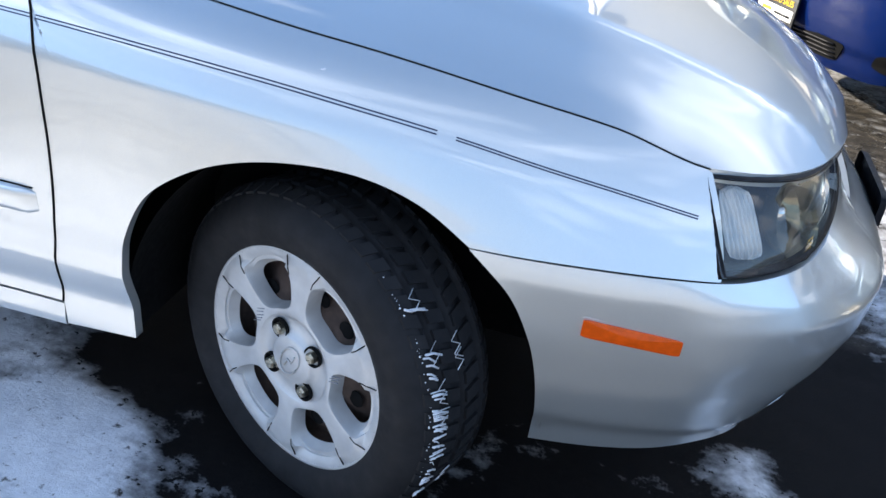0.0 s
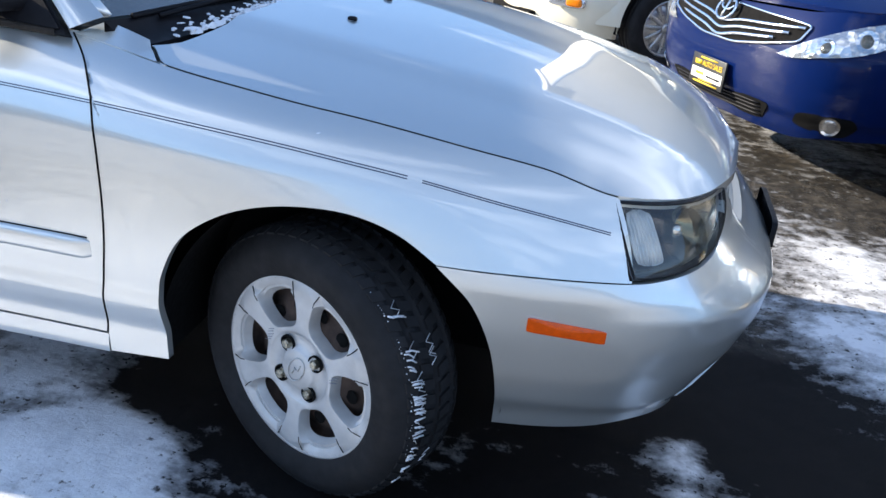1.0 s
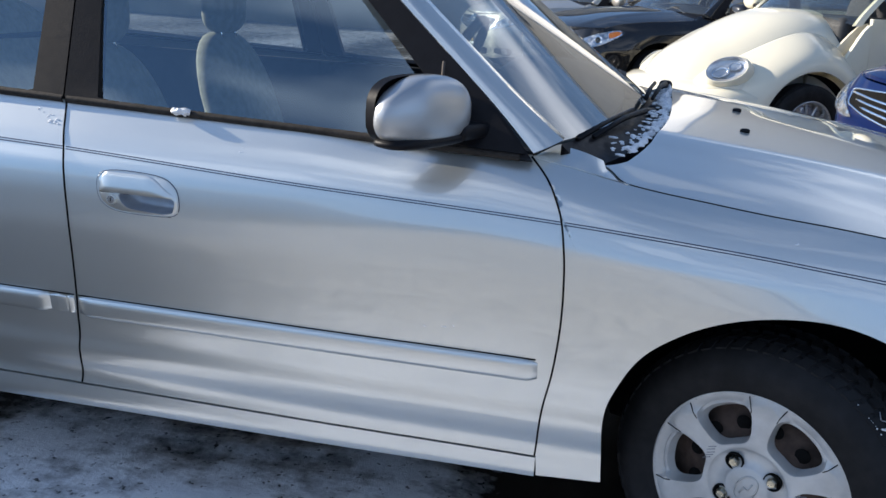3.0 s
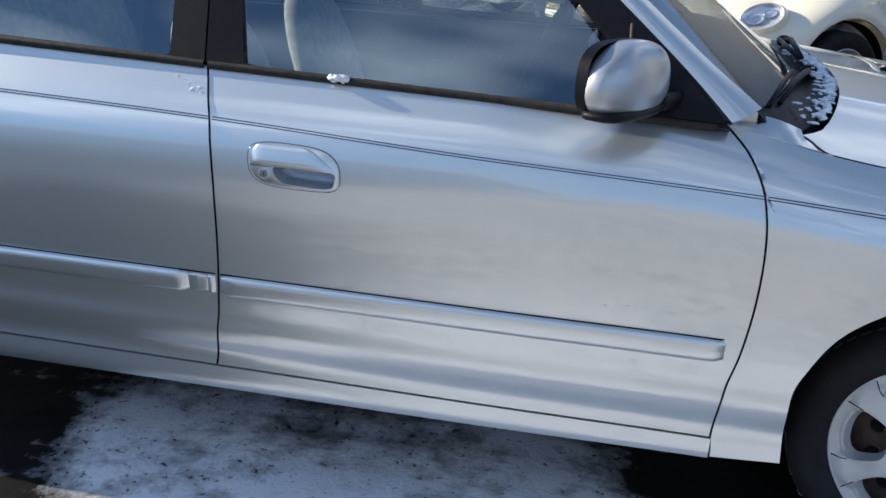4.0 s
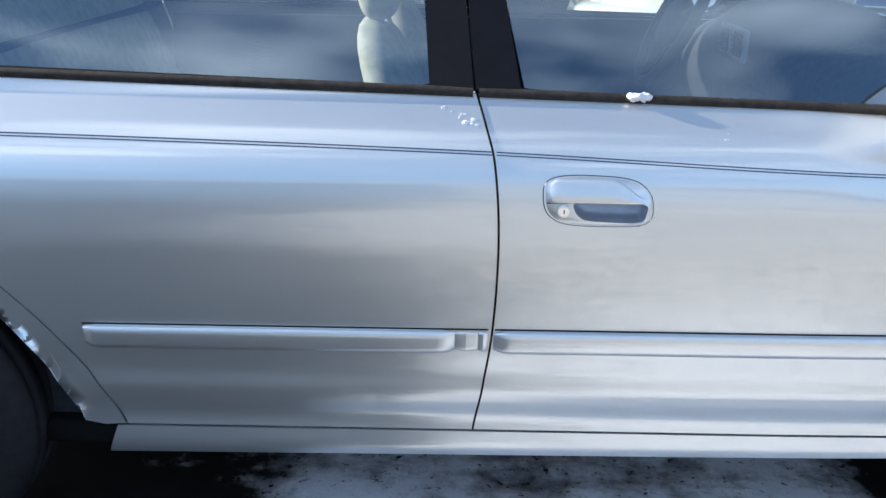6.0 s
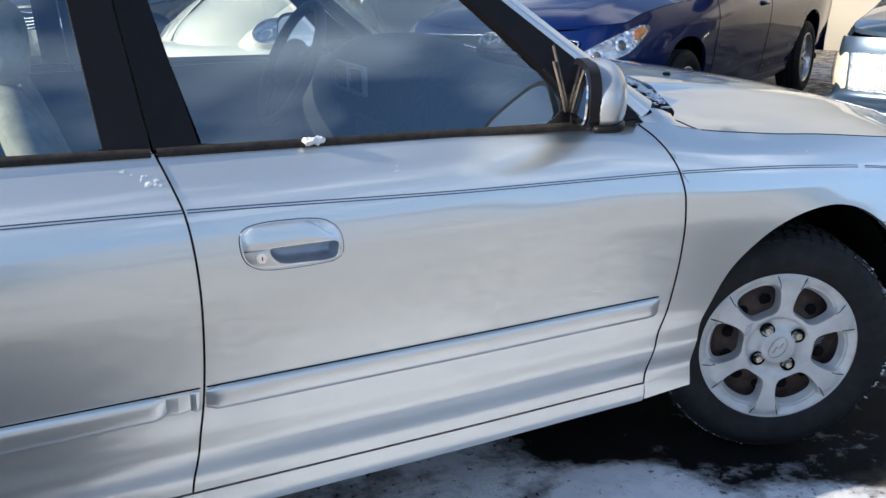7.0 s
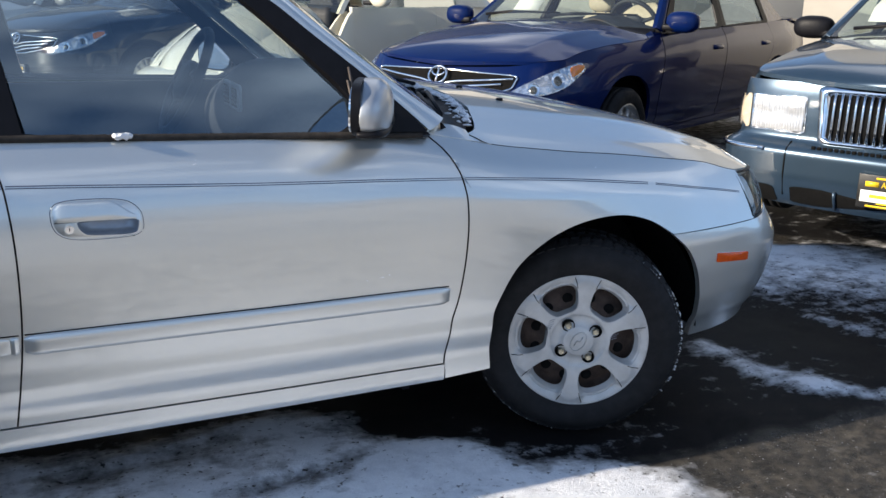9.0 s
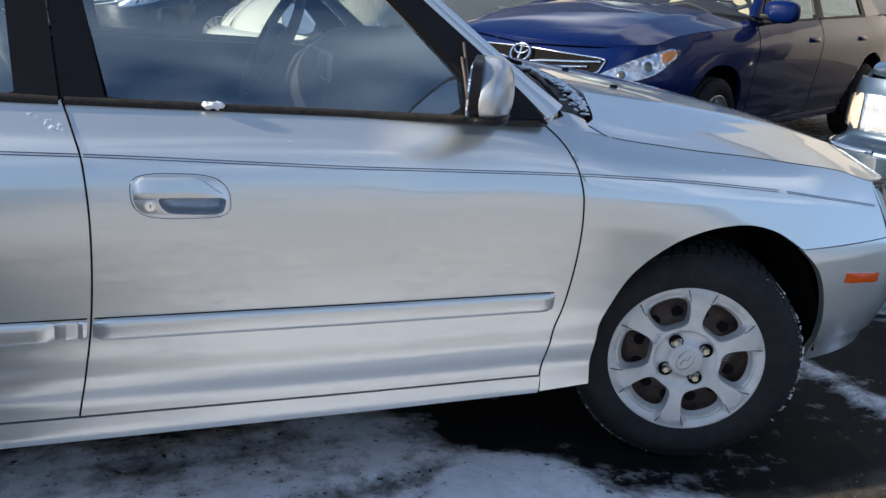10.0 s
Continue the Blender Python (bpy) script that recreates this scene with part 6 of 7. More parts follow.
def upright_front(k):
    b = k.b
    z0, z1 = 0.520, 0.742
    gr = slab_on(k, "grille", rounded([(-0.325, z0), (0.325, z0), (0.335, z1), (-0.335, z1)], 3, 0.06), GAP, 0.012, 0.0, label="upright grille of chrome bars", rings=12)
    for i in range(21):
        s = -0.305 + 0.61 * i / 20
        k.add("grille_bar", tube([b.front(s, z0 + (z1 - z0) * q, 0.018) for q in (0.02, 0.3, 0.7, 0.98)], 0.0058, 8), CHROME, parent=gr)
    fo = rounded([(-0.360, z0 - 0.018), (0.360, z0 - 0.018), (0.385, z1 + 0.026), (-0.385, z1 + 0.026)], 4, 0.08)
    fi = rounded([(-0.325, z0 + 0.008), (0.325, z0 + 0.008), (0.330, z1 - 0.012), (-0.330, z1 - 0.012)], 4, 0.06)
    bm = bmesh.new()
    loops = [[bm.verts.new(b.front(s, z, l)) for s, z in o] for o, l in ((fo, 0.0), (fo, 0.014), ([((a[0] + c[0]) / 2, (a[1] + c[1]) / 2) for a, c in zip(fo, fi)], 0.024), (fi, 0.016), (fi, 0.0))]
    for p, q in zip(loops, loops[1:]):
        for i in range(len(fo)):
            j = (i + 1) % len(fo)
            bm.faces.new((p[i], p[j], q[j], q[i]))
    k.add("chrome_surround", bm, CHROME, parent=gr)
    zc = 0.632
    bd = [(0.044 * math.cos(t), zc + 0.050 * math.sin(t)) for t in np.linspace(0, 2 * math.pi, 28, endpoint=False)]
    slab_on(k, "badge", bd, CHROME, 0.022, 0.002, gr, "round chrome badge")
    slab_on(k, "badge_face", [(a * 0.75, (c - zc) * 0.75 + zc) for a, c in bd], HOUSING, 0.025, 0.001, gr)
    for o in (-0.012, 0.0, 0.012):
        k.add("badge_bar", tube([b.front(o * 1.0 - 0.012, zc - 0.022 + o, 0.028), b.front(o + 0.012, zc + 0.012 + o * 0.6, 0.028)], 0.003, 6), CHROME, parent=gr)
    for sg in (-1, 1):
        o = rounded([(0.425, 0.540), (0.700, 0.540), (0.710, 0.705), (0.43, 0.712)], 4, 0.08)
        lamp = slab_on(k, "headlamp", o, FACETS, 0.004, 0.0, label="square clear headlamp", rings=5, sg=sg)
        g = [[b.front(sg * (0.435 + 0.258 * i / 70), 0.548 + 0.153 * j / 5, 0.006 + 0.004 * abs(math.sin(i * 0.9)) + 0.003 * math.sin(j * 2.0)) for i in range(71)] for j in range(6)]
        k.add("fluting", sheet(g), PRESSED, parent=lamp)
        ln = slab_on(k, "lens", o, CLEAR, 0.016, 0.004, lamp, rings=4, sg=sg)
        ln.visible_shadow = False
        c = rounded([(0.712, 0.540), (0.90, 0.548), (0.925, 0.60), (0.91, 0.690), (0.720, 0.705)], 4, 0.12)
        slab_on(k, "corner_reflector", c, CORNER, 0.005, 0.003, lamp, sg=sg)
        cl = slab_on(k, "corner_lens", c, CLEAR, 0.014, 0.004, lamp, "clear corner lamp with an amber bulb", sg=sg)
        cl.visible_shadow = False
        k.add("bumper_strip", tube([b.front(sg * s, 0.462 - 0.004 * s, 0.004) for s in np.linspace(0.58, 1.0, 14)], 0.011, 8), CHROME)
        it = rounded([(0.50, 0.205), (0.86, 0.215), (0.84, 0.285), (0.52, 0.290)], 3, 0.2)
        slab_on(k, "side_intake", it, GAP, 0.004, 0.0, sg=sg)
        k.add("bumper_seam", tube([b.front(sg * 0.475, z, 0.0) for z in (0.25, 0.35, 0.44, 0.47, 0.50)], 0.004, 6), GAP)
    it = rounded([(-0.44, 0.215), (0.44, 0.215), (0.44, 0.300), (-0.44, 0.300)], 3, 0.12)
    lo = slab_on(k, "lower_intake", it, GAP, 0.004, 0.0)
    for s in (-0.24, 0.24):
        k.add("intake_divider", tube([b.front(s, z, 0.008) for z in (0.215, 0.26, 0.30)], 0.008, 6), SLATE, parent=lo)
    for i in range(30):
        s = -0.36 + 0.72 * i / 29
        k.add("bumper_vent", box((0.012, 0.016, 0.014), b.front(s, 0.487, 0.012), 0.002), GAP, parent=lo)
    plate(k, 0.335, 0.314, 0.160, 0.016)


CORNER = plain("amber_and_clear_corner", (0.80, 0.68, 0.50), 0.18, 0.3, vary=0.15)
upright_front(k3)
sheet_on_screen(k3, -0.50)

# ---- the cream round car ----
def build_round(nose, heading):
    """Rounded two-door with domed hood and bulging wings."""
    h = radians(heading)
    reach = 0.80
    m = pose(nose[0] - reach * math.cos(h), nose[1] - reach * math.sin(h), 0.03, 0, 0, heading)
    car = thing("cream_car", "cream two-door car with a domed bonnet, round wings and oval headlamps", "car", m, "row of parked cars")
    a = lambda n, bm, mt, l="", p=None: part(n, bm, mt, p or car, l)
    hw = 0.86
    hood = []
    for i in range(33):
        t = i / 32
        # from the windscreen foot down over the dome to the bumper
        x = -0.42 + 1.16 * math.sin(t * math.pi / 2) ** 0.9
        zc = 0.985 - 0.50 * (1 - math.cos(t * math.pi / 2)) ** 1.25
        w = 0.60 - 0.15 * t**1.5
        row = []
        for j in range(25):
            v = -1 + 2 * j / 24
            row.append(Vector((x - 0.18 * abs(v) ** 2.4 * t, w * v, zc - 0.16 * abs(v) ** 2.6)))
        hood.append(row)
    a("hood", sheet(hood, (0, 0, -1), 0.02), CREAM, "domed cream bonnet")
    # wings: half-domes over each wheel
    for sg in (-1, 1):
        for xc, ln_f, ln_b in ((-0.03, 0.74, 0.76), (-2.51, 0.72, 0.66)):
            g = []
            for i in range(41):
                th = math.pi * i / 40
                row = []
                for j in range(15):
                    v = j / 14
                    # v 0: arch lip, v 1: top joint against the body
                    c, s = math.cos(th), math.sin(th)
                    R = 0.385 + 0.03
                    ip = Vector((xc + R * c, sg * (hw - 0.02), 0.30 + R * s))
                    lf = ln_f if c > 0 else ln_b
                    op = Vector((xc + lf * c * 0.98, sg * (0.56 - 0.06 * abs(c)), 0.30 + (0.58 - 0.02 * c) * s**0.85))
                    p = ip.lerp(op, v)
                    p.y = sg * ((hw - 0.02) * (1 - v**2.4) + abs(op.y) * v**2.4 - 0.10 * max(0.0, c) ** 2 * v)
                    row.append(p)
                g.append(row)
            a("wing", sheet(g, (0, -sg, 0), 0.03), CREAM, "bulging rounded cream wing")
        # door, sill and upper side
        g = [[Vector((x, sg * (hw - 0.085 - 0.02 * ((z - 0.6) / 0.3) ** 2), z)) for x in np.linspace(-1.72, -0.50, 20)] for z in np.linspace(0.30, 0.955, 12)]
        d = a("door", sheet(g, (0, -sg, 0), 0.03), CREAM)
        g = [[Vector((x, sg * (hw - 0.088 - 0.02 * ((z - 0.6) / 0.3) ** 2), z)) for x in np.linspace(-2.70, -1.726, 16)] for z in np.linspace(0.55, 0.958, 8)]
        a("quarter_panel", sheet(g, (0, -sg, 0), 0.03), CREAM)
        a("door_handle", tube([(-1.55, sg * (hw - 0.06), 0.80), (-1.46, sg * (hw - 0.05), 0.805), (-1.40, sg * (hw - 0.06), 0.80)], 0.014, 8), CREAM, "", d)
        g = [[Vector((x, sg * (hw - 0.075), z)) for x in np.linspace(-2.05, -0.40, 16)] for z in (0.19, 0.24, 0.295)]
        a("sill", sheet(g, (0, -sg, 0), 0.03), CREAM)
        g = [[Vector((x, sg * (0.59 + 0.06 * smooth(-0.2, -0.5, x)), z + (z - 0.55) * 0.52 * smooth(-0.28, -0.52, x))) for x in np.linspace(-0.55, 0.05, 10)] for z in (0.55, 0.65, 0.74, 0.80)]
        a("scuttle_side", sheet(g, (0, -sg, 0), 0.02), CREAM)
        g = [[Vector((x, sg * (0.772 - 0.14 * smooth(-0.50, -0.10, x)), 0.30 + (z - 0.30) * (1 - 0.42 * smooth(-0.494, -0.22, x)))) for x in np.linspace(-0.494, -0.10, 14)] for z in np.linspace(0.30, 0.93, 12)]
        a("front_quarter", sheet(g, (0, -sg, 0), 0.03), CREAM)
        # mirror
        mr = a("wing_mirror", blob((0.06, 0.11, 0.075), (-0.66, sg * 0.93, 1.03), 2.4, 26, 14, lambda p: Vector((max(p.x, -0.045), p.y, p.z))), CREAM)
        a("mirror_foot", box((0.05, 0.10, 0.03), (-0.64, sg * 0.82, 0.985), 0.01), TRIM, "", mr)
        # oval headlamp set in the wing
        c = Vector((0.545, 0.612, 0.690)) if sg > 0 else Vector((0.470, -0.585, 0.640))
        q = Vector((0.60, sg * 0.56, 0.57)).normalized().to_track_quat("Z", "Y").to_matrix().to_4x4()
        c -= Vector((0.60, sg * 0.56, 0.57)) * 0.030
        T = Matrix.Translation(c) @ q @ Matrix.Rotation(radians(25 * sg), 4, "Z") @ Matrix.Diagonal((1.12, 0.88, 1, 1))

        def turned(prof, M):
            bm = lathe(prof, 40, "Z")
            bm.transform(M)
            return bm
        a("lamp_fairing", blob((0.38, 0.30, 0.28), c - Vector((0.60, sg * 0.56, 0.57)) * 0.335 + Vector((-0.02, sg * 0.055, 0.0)), 2.0, 48, 28, lambda p: Vector((max(p.x, 0.07), p.y, p.z))), CREAM)
        T = Matrix.Translation(Vector((0.60, sg * 0.56, 0.57)) * 0.045) @ T
        lp = a("headlamp", turned([(0.140, -0.060), (0.130, -0.020), (0.121, -0.002), (0.116, 0.002), (0.113, 0.0)], T), CREAM, "oval headlamp in the wing")
        a("reflector", turned([(0.114, 0.0), (0.100, -0.018), (0.066, -0.030), (0.0, -0.034)], T), PRESSED, "", lp)
        for dx, dy, r in ((-0.038, 0.0, 0.050), (0.045, 0.02, 0.038)):
            bm = lathe([(r, 0.004), (r * 0.92, 0.008), (r * 0.7, -0.010), (0.0, -0.016)], 28, "Z")
            bm.transform(T @ Matrix.Translation((dx, dy, -0.024)))
            a("projector", bm, REFLECT, "", lp)
        ln = a("lens", turned([(0.113, 0.003), (0.090, 0.022), (0.05, 0.034), (0.0, 0.038)], T), CLEAR, "", lp)
        ln.visible_shadow = False
    # bumper: rounded beam across the front, with wrap-round ends
    plan = line([(0.40, -0.80), (0.58, -0.72), (0.70, -0.52), (0.78, -0.26), (0.80, 0.0), (0.78, 0.26), (0.70, 0.52), (0.58, 0.72), (0.40, 0.80)], 61)
    g = []
    for z, o in ((0.20, -0.05), (0.27, -0.015), (0.33, 0.0), (0.40, 0.018), (0.46, 0.02), (0.52, 0.005), (0.56, -0.05), (0.58, -0.12)):
        row = []
        for i, p in enumerate(plan):
            d = (plan[min(i + 1, 60)] - plan[max(i - 1, 0)]).normalized()
            nn = Vector((d.y, -d.x))
            q = p + nn * o
            row.append(Vector((q.x, q.y, z + (0.02 if z > 0.5 else 0) * (1 - abs(2 * i / 60 - 1)))))
        g.append(row)
    a("front_bumper", sheet(g, (-1, 0, 0), 0.03), CREAM)
    a("lower_intake", box((0.05, 0.72, 0.085), (0.765, 0, 0.265), 0.02), GAP)
    for sg in (-1, 1):
        at = Vector((0.674, sg * 0.648, 0.432))
        t = Matrix.Rotation(sg * radians(36), 3, "Z")
        ind = a("indicator", blob((0.022, 0.132, 0.040), (0, 0, 0), 3.6, 40, 16), REFLECT, "clear and amber bumper lamp")
        half = a("amber_half", blob((0.024, 0.058, 0.032), (0.004, sg * 0.060, 0), 3.6, 28, 14), ORANGE, "", ind)
        for ob in (ind, half):
            ob.data.transform(Matrix.Translation(at) @ t.to_4x4())
    # dealer plate without readable words
    pl = a("number_plate", box((0.012, 0.30, 0.13), (0.83, 0, 0.435), 0.004), INK, "small black and yellow dealer plate")
    a("panel", box((0.008, 0.24, 0.06), (0.835, 0, 0.445), 0.002), YELLOW, "", pl)
    bm = lathe([(0.052, 0.0), (0.052, 0.006), (0.04, 0.009), (0.0, 0.009)], 28, "Z")
    bm.transform(Matrix.Translation((0.475, 0, 0.825)) @ Matrix.Rotation(radians(48), 4, "Y"))
    a("badge", bm, CHROME, "round chrome badge on the bonnet")
    # cabin: arched roof in one dome, with glass
    def arch(x):
        t = (x + 1.55) / 1.30
        return 0.95 + 0.56 * max(0.0, 1 - abs(t) ** 2.3) ** 0.62
    g = []
    for i in range(27):
        x = -2.78 + 2.05 * i / 26
        z = arch(x)
        row = [Vector((x, (0.60 - 0.06 * (1 - (z - 0.95) / 0.56)) * v, z - 0.07 * abs(v) ** 2.5)) for v in np.linspace(-1, 1, 17)]
        g.append(row)
    a("roof", sheet(g, (0, 0, -1), 0.025), CREAM)
    g = [[Vector((-0.30 - 0.12 * abs(v) ** 2 - 0.47 * t, (0.66 - 0.09 * t) * v, 0.965 + (arch(-0.73) - 0.975) * t - 0.05 * abs(v) ** 2.5)) for v in np.linspace(-1, 1, 17)] for t in np.linspace(0, 1, 9)]
    ws = a("windscreen", sheet(g), FAR_SCREEN)
    ws.visible_shadow = False
    for sg in (-1, 1):
        g = [[Vector((-0.42 - 0.47 * t, sg * (0.665 - 0.09 * t + 0.012 * e), 0.915 + (arch(-0.73) - 0.975) * t + 0.0 * e)) + Vector((-0.05 * e, 0, 0)) for e in (0, 1)] for t in np.linspace(0, 1, 9)]
        a("windscreen_pillar", sheet(g, (0, -sg, 0), 0.03), CREAM)
        top = lambda x: arch(x) - 0.085
        g = [[Vector((x, sg * (0.765 - 0.155 * t), 0.955 + (max(top(x), 0.96) - 0.955) * t)) for x in np.linspace(-2.05, -0.62, 18)] for t in np.linspace(0, 1, 8)]
        gl = a("window_glass", sheet(g), GLASS)
        gl.visible_shadow = False
        g = [[Vector((x, sg * (0.765 - 0.155 * t), 0.955 + (max(top(x), 0.96) - 0.955) * t)) for x in np.linspace(-2.80, -2.06, 12)] for t in np.linspace(0, 1, 8)]
        a("rear_side", sheet(g, (0, -sg, 0), 0.03), CREAM)
        for x in (0.0, -2.51):
            wheel(car, (x, sg * 0.765, 0.31), 12, 0, sg, 0.316, rim=0.20)
            g = [[Vector((x + 0.395 * math.cos(t), sg * y, 0.30 + 0.395 * math.sin(t))) for t in np.linspace(-0.15, math.pi + 0.15, 30)] for y in (0.815, 0.70, 0.55, 0.48)]
            g.append([Vector((p.x, p.y, 0.26)) for p in g[-1]])
            a("wheel_housing", sheet(g), LINER)
    a("floor_pan", box((3.3, 1.25, 0.30), (-1.2, 0, 0.36), 0.04), LINER)
    a("dashboard", box((0.5, 1.2, 0.20), (-0.62, 0, 0.86), 0.06), DASH)
    for y in (-0.34, 0.34):
        st = a("front_seat_back", blob((0.09, 0.24, 0.34), (-1.42, y, 0.82), 3.2), DARKSEAT)
        a("head_restraint", blob((0.05, 0.13, 0.08), (-1.46, y, 1.22), 3.0), DARKSEAT, "", st)
    # the nose reaches well ahead of the wheels
    for ob in list(bpy.data.objects):
        if ob.type == "MESH" and (ob.parent == car or (ob.parent and ob.parent.parent == car)) and "wheel" not in ob.name and (ob.parent == car or "wheel" not in ob.parent.name):
            for v in ob.data.vertices:
                v.co.z += 0.15 * smooth(0.68, 1.0, v.co.z) * smooth(0.55, -0.25, v.co.x)
                if v.co.x > 0.42:
                    v.co.x = 0.42 + (v.co.x - 0.42) * 1.22
    tail = [[Vector((-2.62 - 0.52 * math.sin(t * math.pi / 2), 0.62 * v * (1 - 0.2 * t), 1.0 - 0.55 * (1 - math.cos(t * math.pi / 2)) - 0.12 * abs(v) ** 2.5)) for v in np.linspace(-1, 1, 13)] for t in np.linspace(0, 1, 12)]
    a("tailgate", sheet(tail, (0, 0, -1), 0.02), CREAM)
    return car


build_round((-0.316, 5.732), 211.0)

# ---- ground, building and distance ----
def cover_at(x, y):
    """How far packed snow covers the asphalt: 0 bare, 1 white."""
    n = noise.fractal(Vector((x * 1.7, y * 1.7, 3.1)), 0.9, 2.0, 6)
    wx, wy = x + 0.06 * noise.noise(Vector((x * 4, y * 4, 9.0))), y + 0.06 * noise.noise(Vector((x * 4, y * 4, 5.0)))

    def hill(cx, cy, rx, ry, turn=0.0):
        c, d = math.cos(radians(turn)), math.sin(radians(turn))
        u, v = (wx - cx) * c + (wy - cy) * d, -(wx - cx) * d + (wy - cy) * c
        return math.exp(-((u / rx) ** 2 + (v / ry) ** 2))

    def streak(ax, ay, bx, by, w):
        dx, dy = bx - ax, by - ay
        t = min(1.0, max(0.0, ((wx - ax) * dx + (wy - ay) * dy) / (dx * dx + dy * dy)))
        return math.exp(-((math.hypot(wx - ax - t * dx, wy - ay - t * dy) / w) ** 2))

    s = 0.22 + 0.20 * n
    # thin packed snow beside the doors, worn through in places
    edge = -0.37 - 0.60 * (wy - 0.1)
    side = smooth(-2.0 + 0.35 * smooth(0.0, -0.3, wy), -1.74 + 0.35 * smooth(0.0, -0.3, wy), wx) * smooth(edge + 0.14, edge - 0.12, wx) * smooth(0.66, 0.36, wy)
    s += side * (0.57 + 0.16 * n)
    s += 0.12 * side * hill(-0.48, 0.02, 0.20, 0.20) + 0.22 * side * hill(-1.3, 0.12, 0.5, 0.3)
    s -= 0.36 * hill(-0.86, 0.09, 0.15, 0.05, 15) + 0.32 * hill(-0.62, 0.15, 0.13, 0.05, 20) + 0.20 * hill(-1.15, 0.33, 0.5, 0.04) + 0.45 * hill(-0.48, 0.30, 0.12, 0.10)
    # ragged edge of the sunlit snow by the wheel
    s += 0.34 * streak(-0.48, 0.12, 0.02, -0.28, 0.13)
    s += 0.45 * hill(-0.10, -0.30, 0.22, 0.16) * smooth(0.25, 0.0, wx) + 0.25 * streak(-0.1, -0.10, 0.12, -0.24, 0.05) - 0.2 * hill(0.35, -0.15, 0.25, 0.12)
    # streaks and drifts on the open ground ahead of the car
    s += 0.50 * streak(0.83, 0.50, 0.97, 0.10, 0.085) + 0.46 * streak(0.97, 0.06, 1.24, -0.09, 0.065) + 0.35 * streak(1.10, -0.10, 1.13, -0.32, 0.018)
    s += 0.36 * streak(1.46, 0.62, 1.87, -0.17, 0.038) + 0.25 * streak(1.75, 0.10, 2.05, -0.35, 0.05)
    s += (0.74 + 0.15 * n) * hill(2.28, 0.86, 1.0, 0.46, -40) + 0.40 * hill(1.38, 1.32, 0.34, 0.22, -30) + 0.52 * hill(1.52, 2.02, 0.42, 0.34, -35) + 0.30 * streak(1.75, 1.55, 2.2, 1.35, 0.10)
    s += 0.28 * hill(3.3, 1.5, 0.5, 0.7) - 0.35 * hill(1.33, 0.30, 0.12, 0.26) - 0.30 * hill(0.95, 0.95, 0.30, 0.45)
    # snow cut away below the silver car, so the ground there stays dark
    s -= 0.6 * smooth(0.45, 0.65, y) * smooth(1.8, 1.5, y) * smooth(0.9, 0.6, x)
    s += (0.22 + 0.2 * n) * smooth(2.6, 4.0, y)
    # slushy ground of the open lot, with two wheel ruts
    w = noise.fractal(Vector((x * 0.45, y * 0.8, 11.0)), 0.9, 2.0, 4)
    far = smooth(-0.35, -0.9, y + 0.55 * smooth(0.0, 0.6, x) + 0.25 * w)
    ruts = sum(math.exp(-(((y + y0 + 0.12 * x + 0.15 * w) / 0.17) ** 2)) for y0 in (3.6, 5.1))
    s = s * (1 - far) + (0.18 + 0.60 * smooth(-2.8, -1.1, x + 0.7 * w) * smooth(9.0, 5.0, x + 2.0 * w) + 0.06 * n + 0.16 * w - 0.25 * ruts) * far
    s += 0.22 * hill(-0.85, -0.40, 0.65, 0.35)
    return min(1.0, max(0.0, s))


def wet_shade_at(x, y):
    """Darkening of the asphalt: melt water at the silver car's wheels and sill, plus shade painted in there and between
    the parked cars.
    """
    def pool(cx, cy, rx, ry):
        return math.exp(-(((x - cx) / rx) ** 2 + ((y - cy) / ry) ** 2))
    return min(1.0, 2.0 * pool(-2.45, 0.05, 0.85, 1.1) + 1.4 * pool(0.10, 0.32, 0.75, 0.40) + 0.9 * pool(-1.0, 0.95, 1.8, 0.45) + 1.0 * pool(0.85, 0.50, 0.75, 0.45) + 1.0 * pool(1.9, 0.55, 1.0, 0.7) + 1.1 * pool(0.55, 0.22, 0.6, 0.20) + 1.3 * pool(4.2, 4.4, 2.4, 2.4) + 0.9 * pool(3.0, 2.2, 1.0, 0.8))


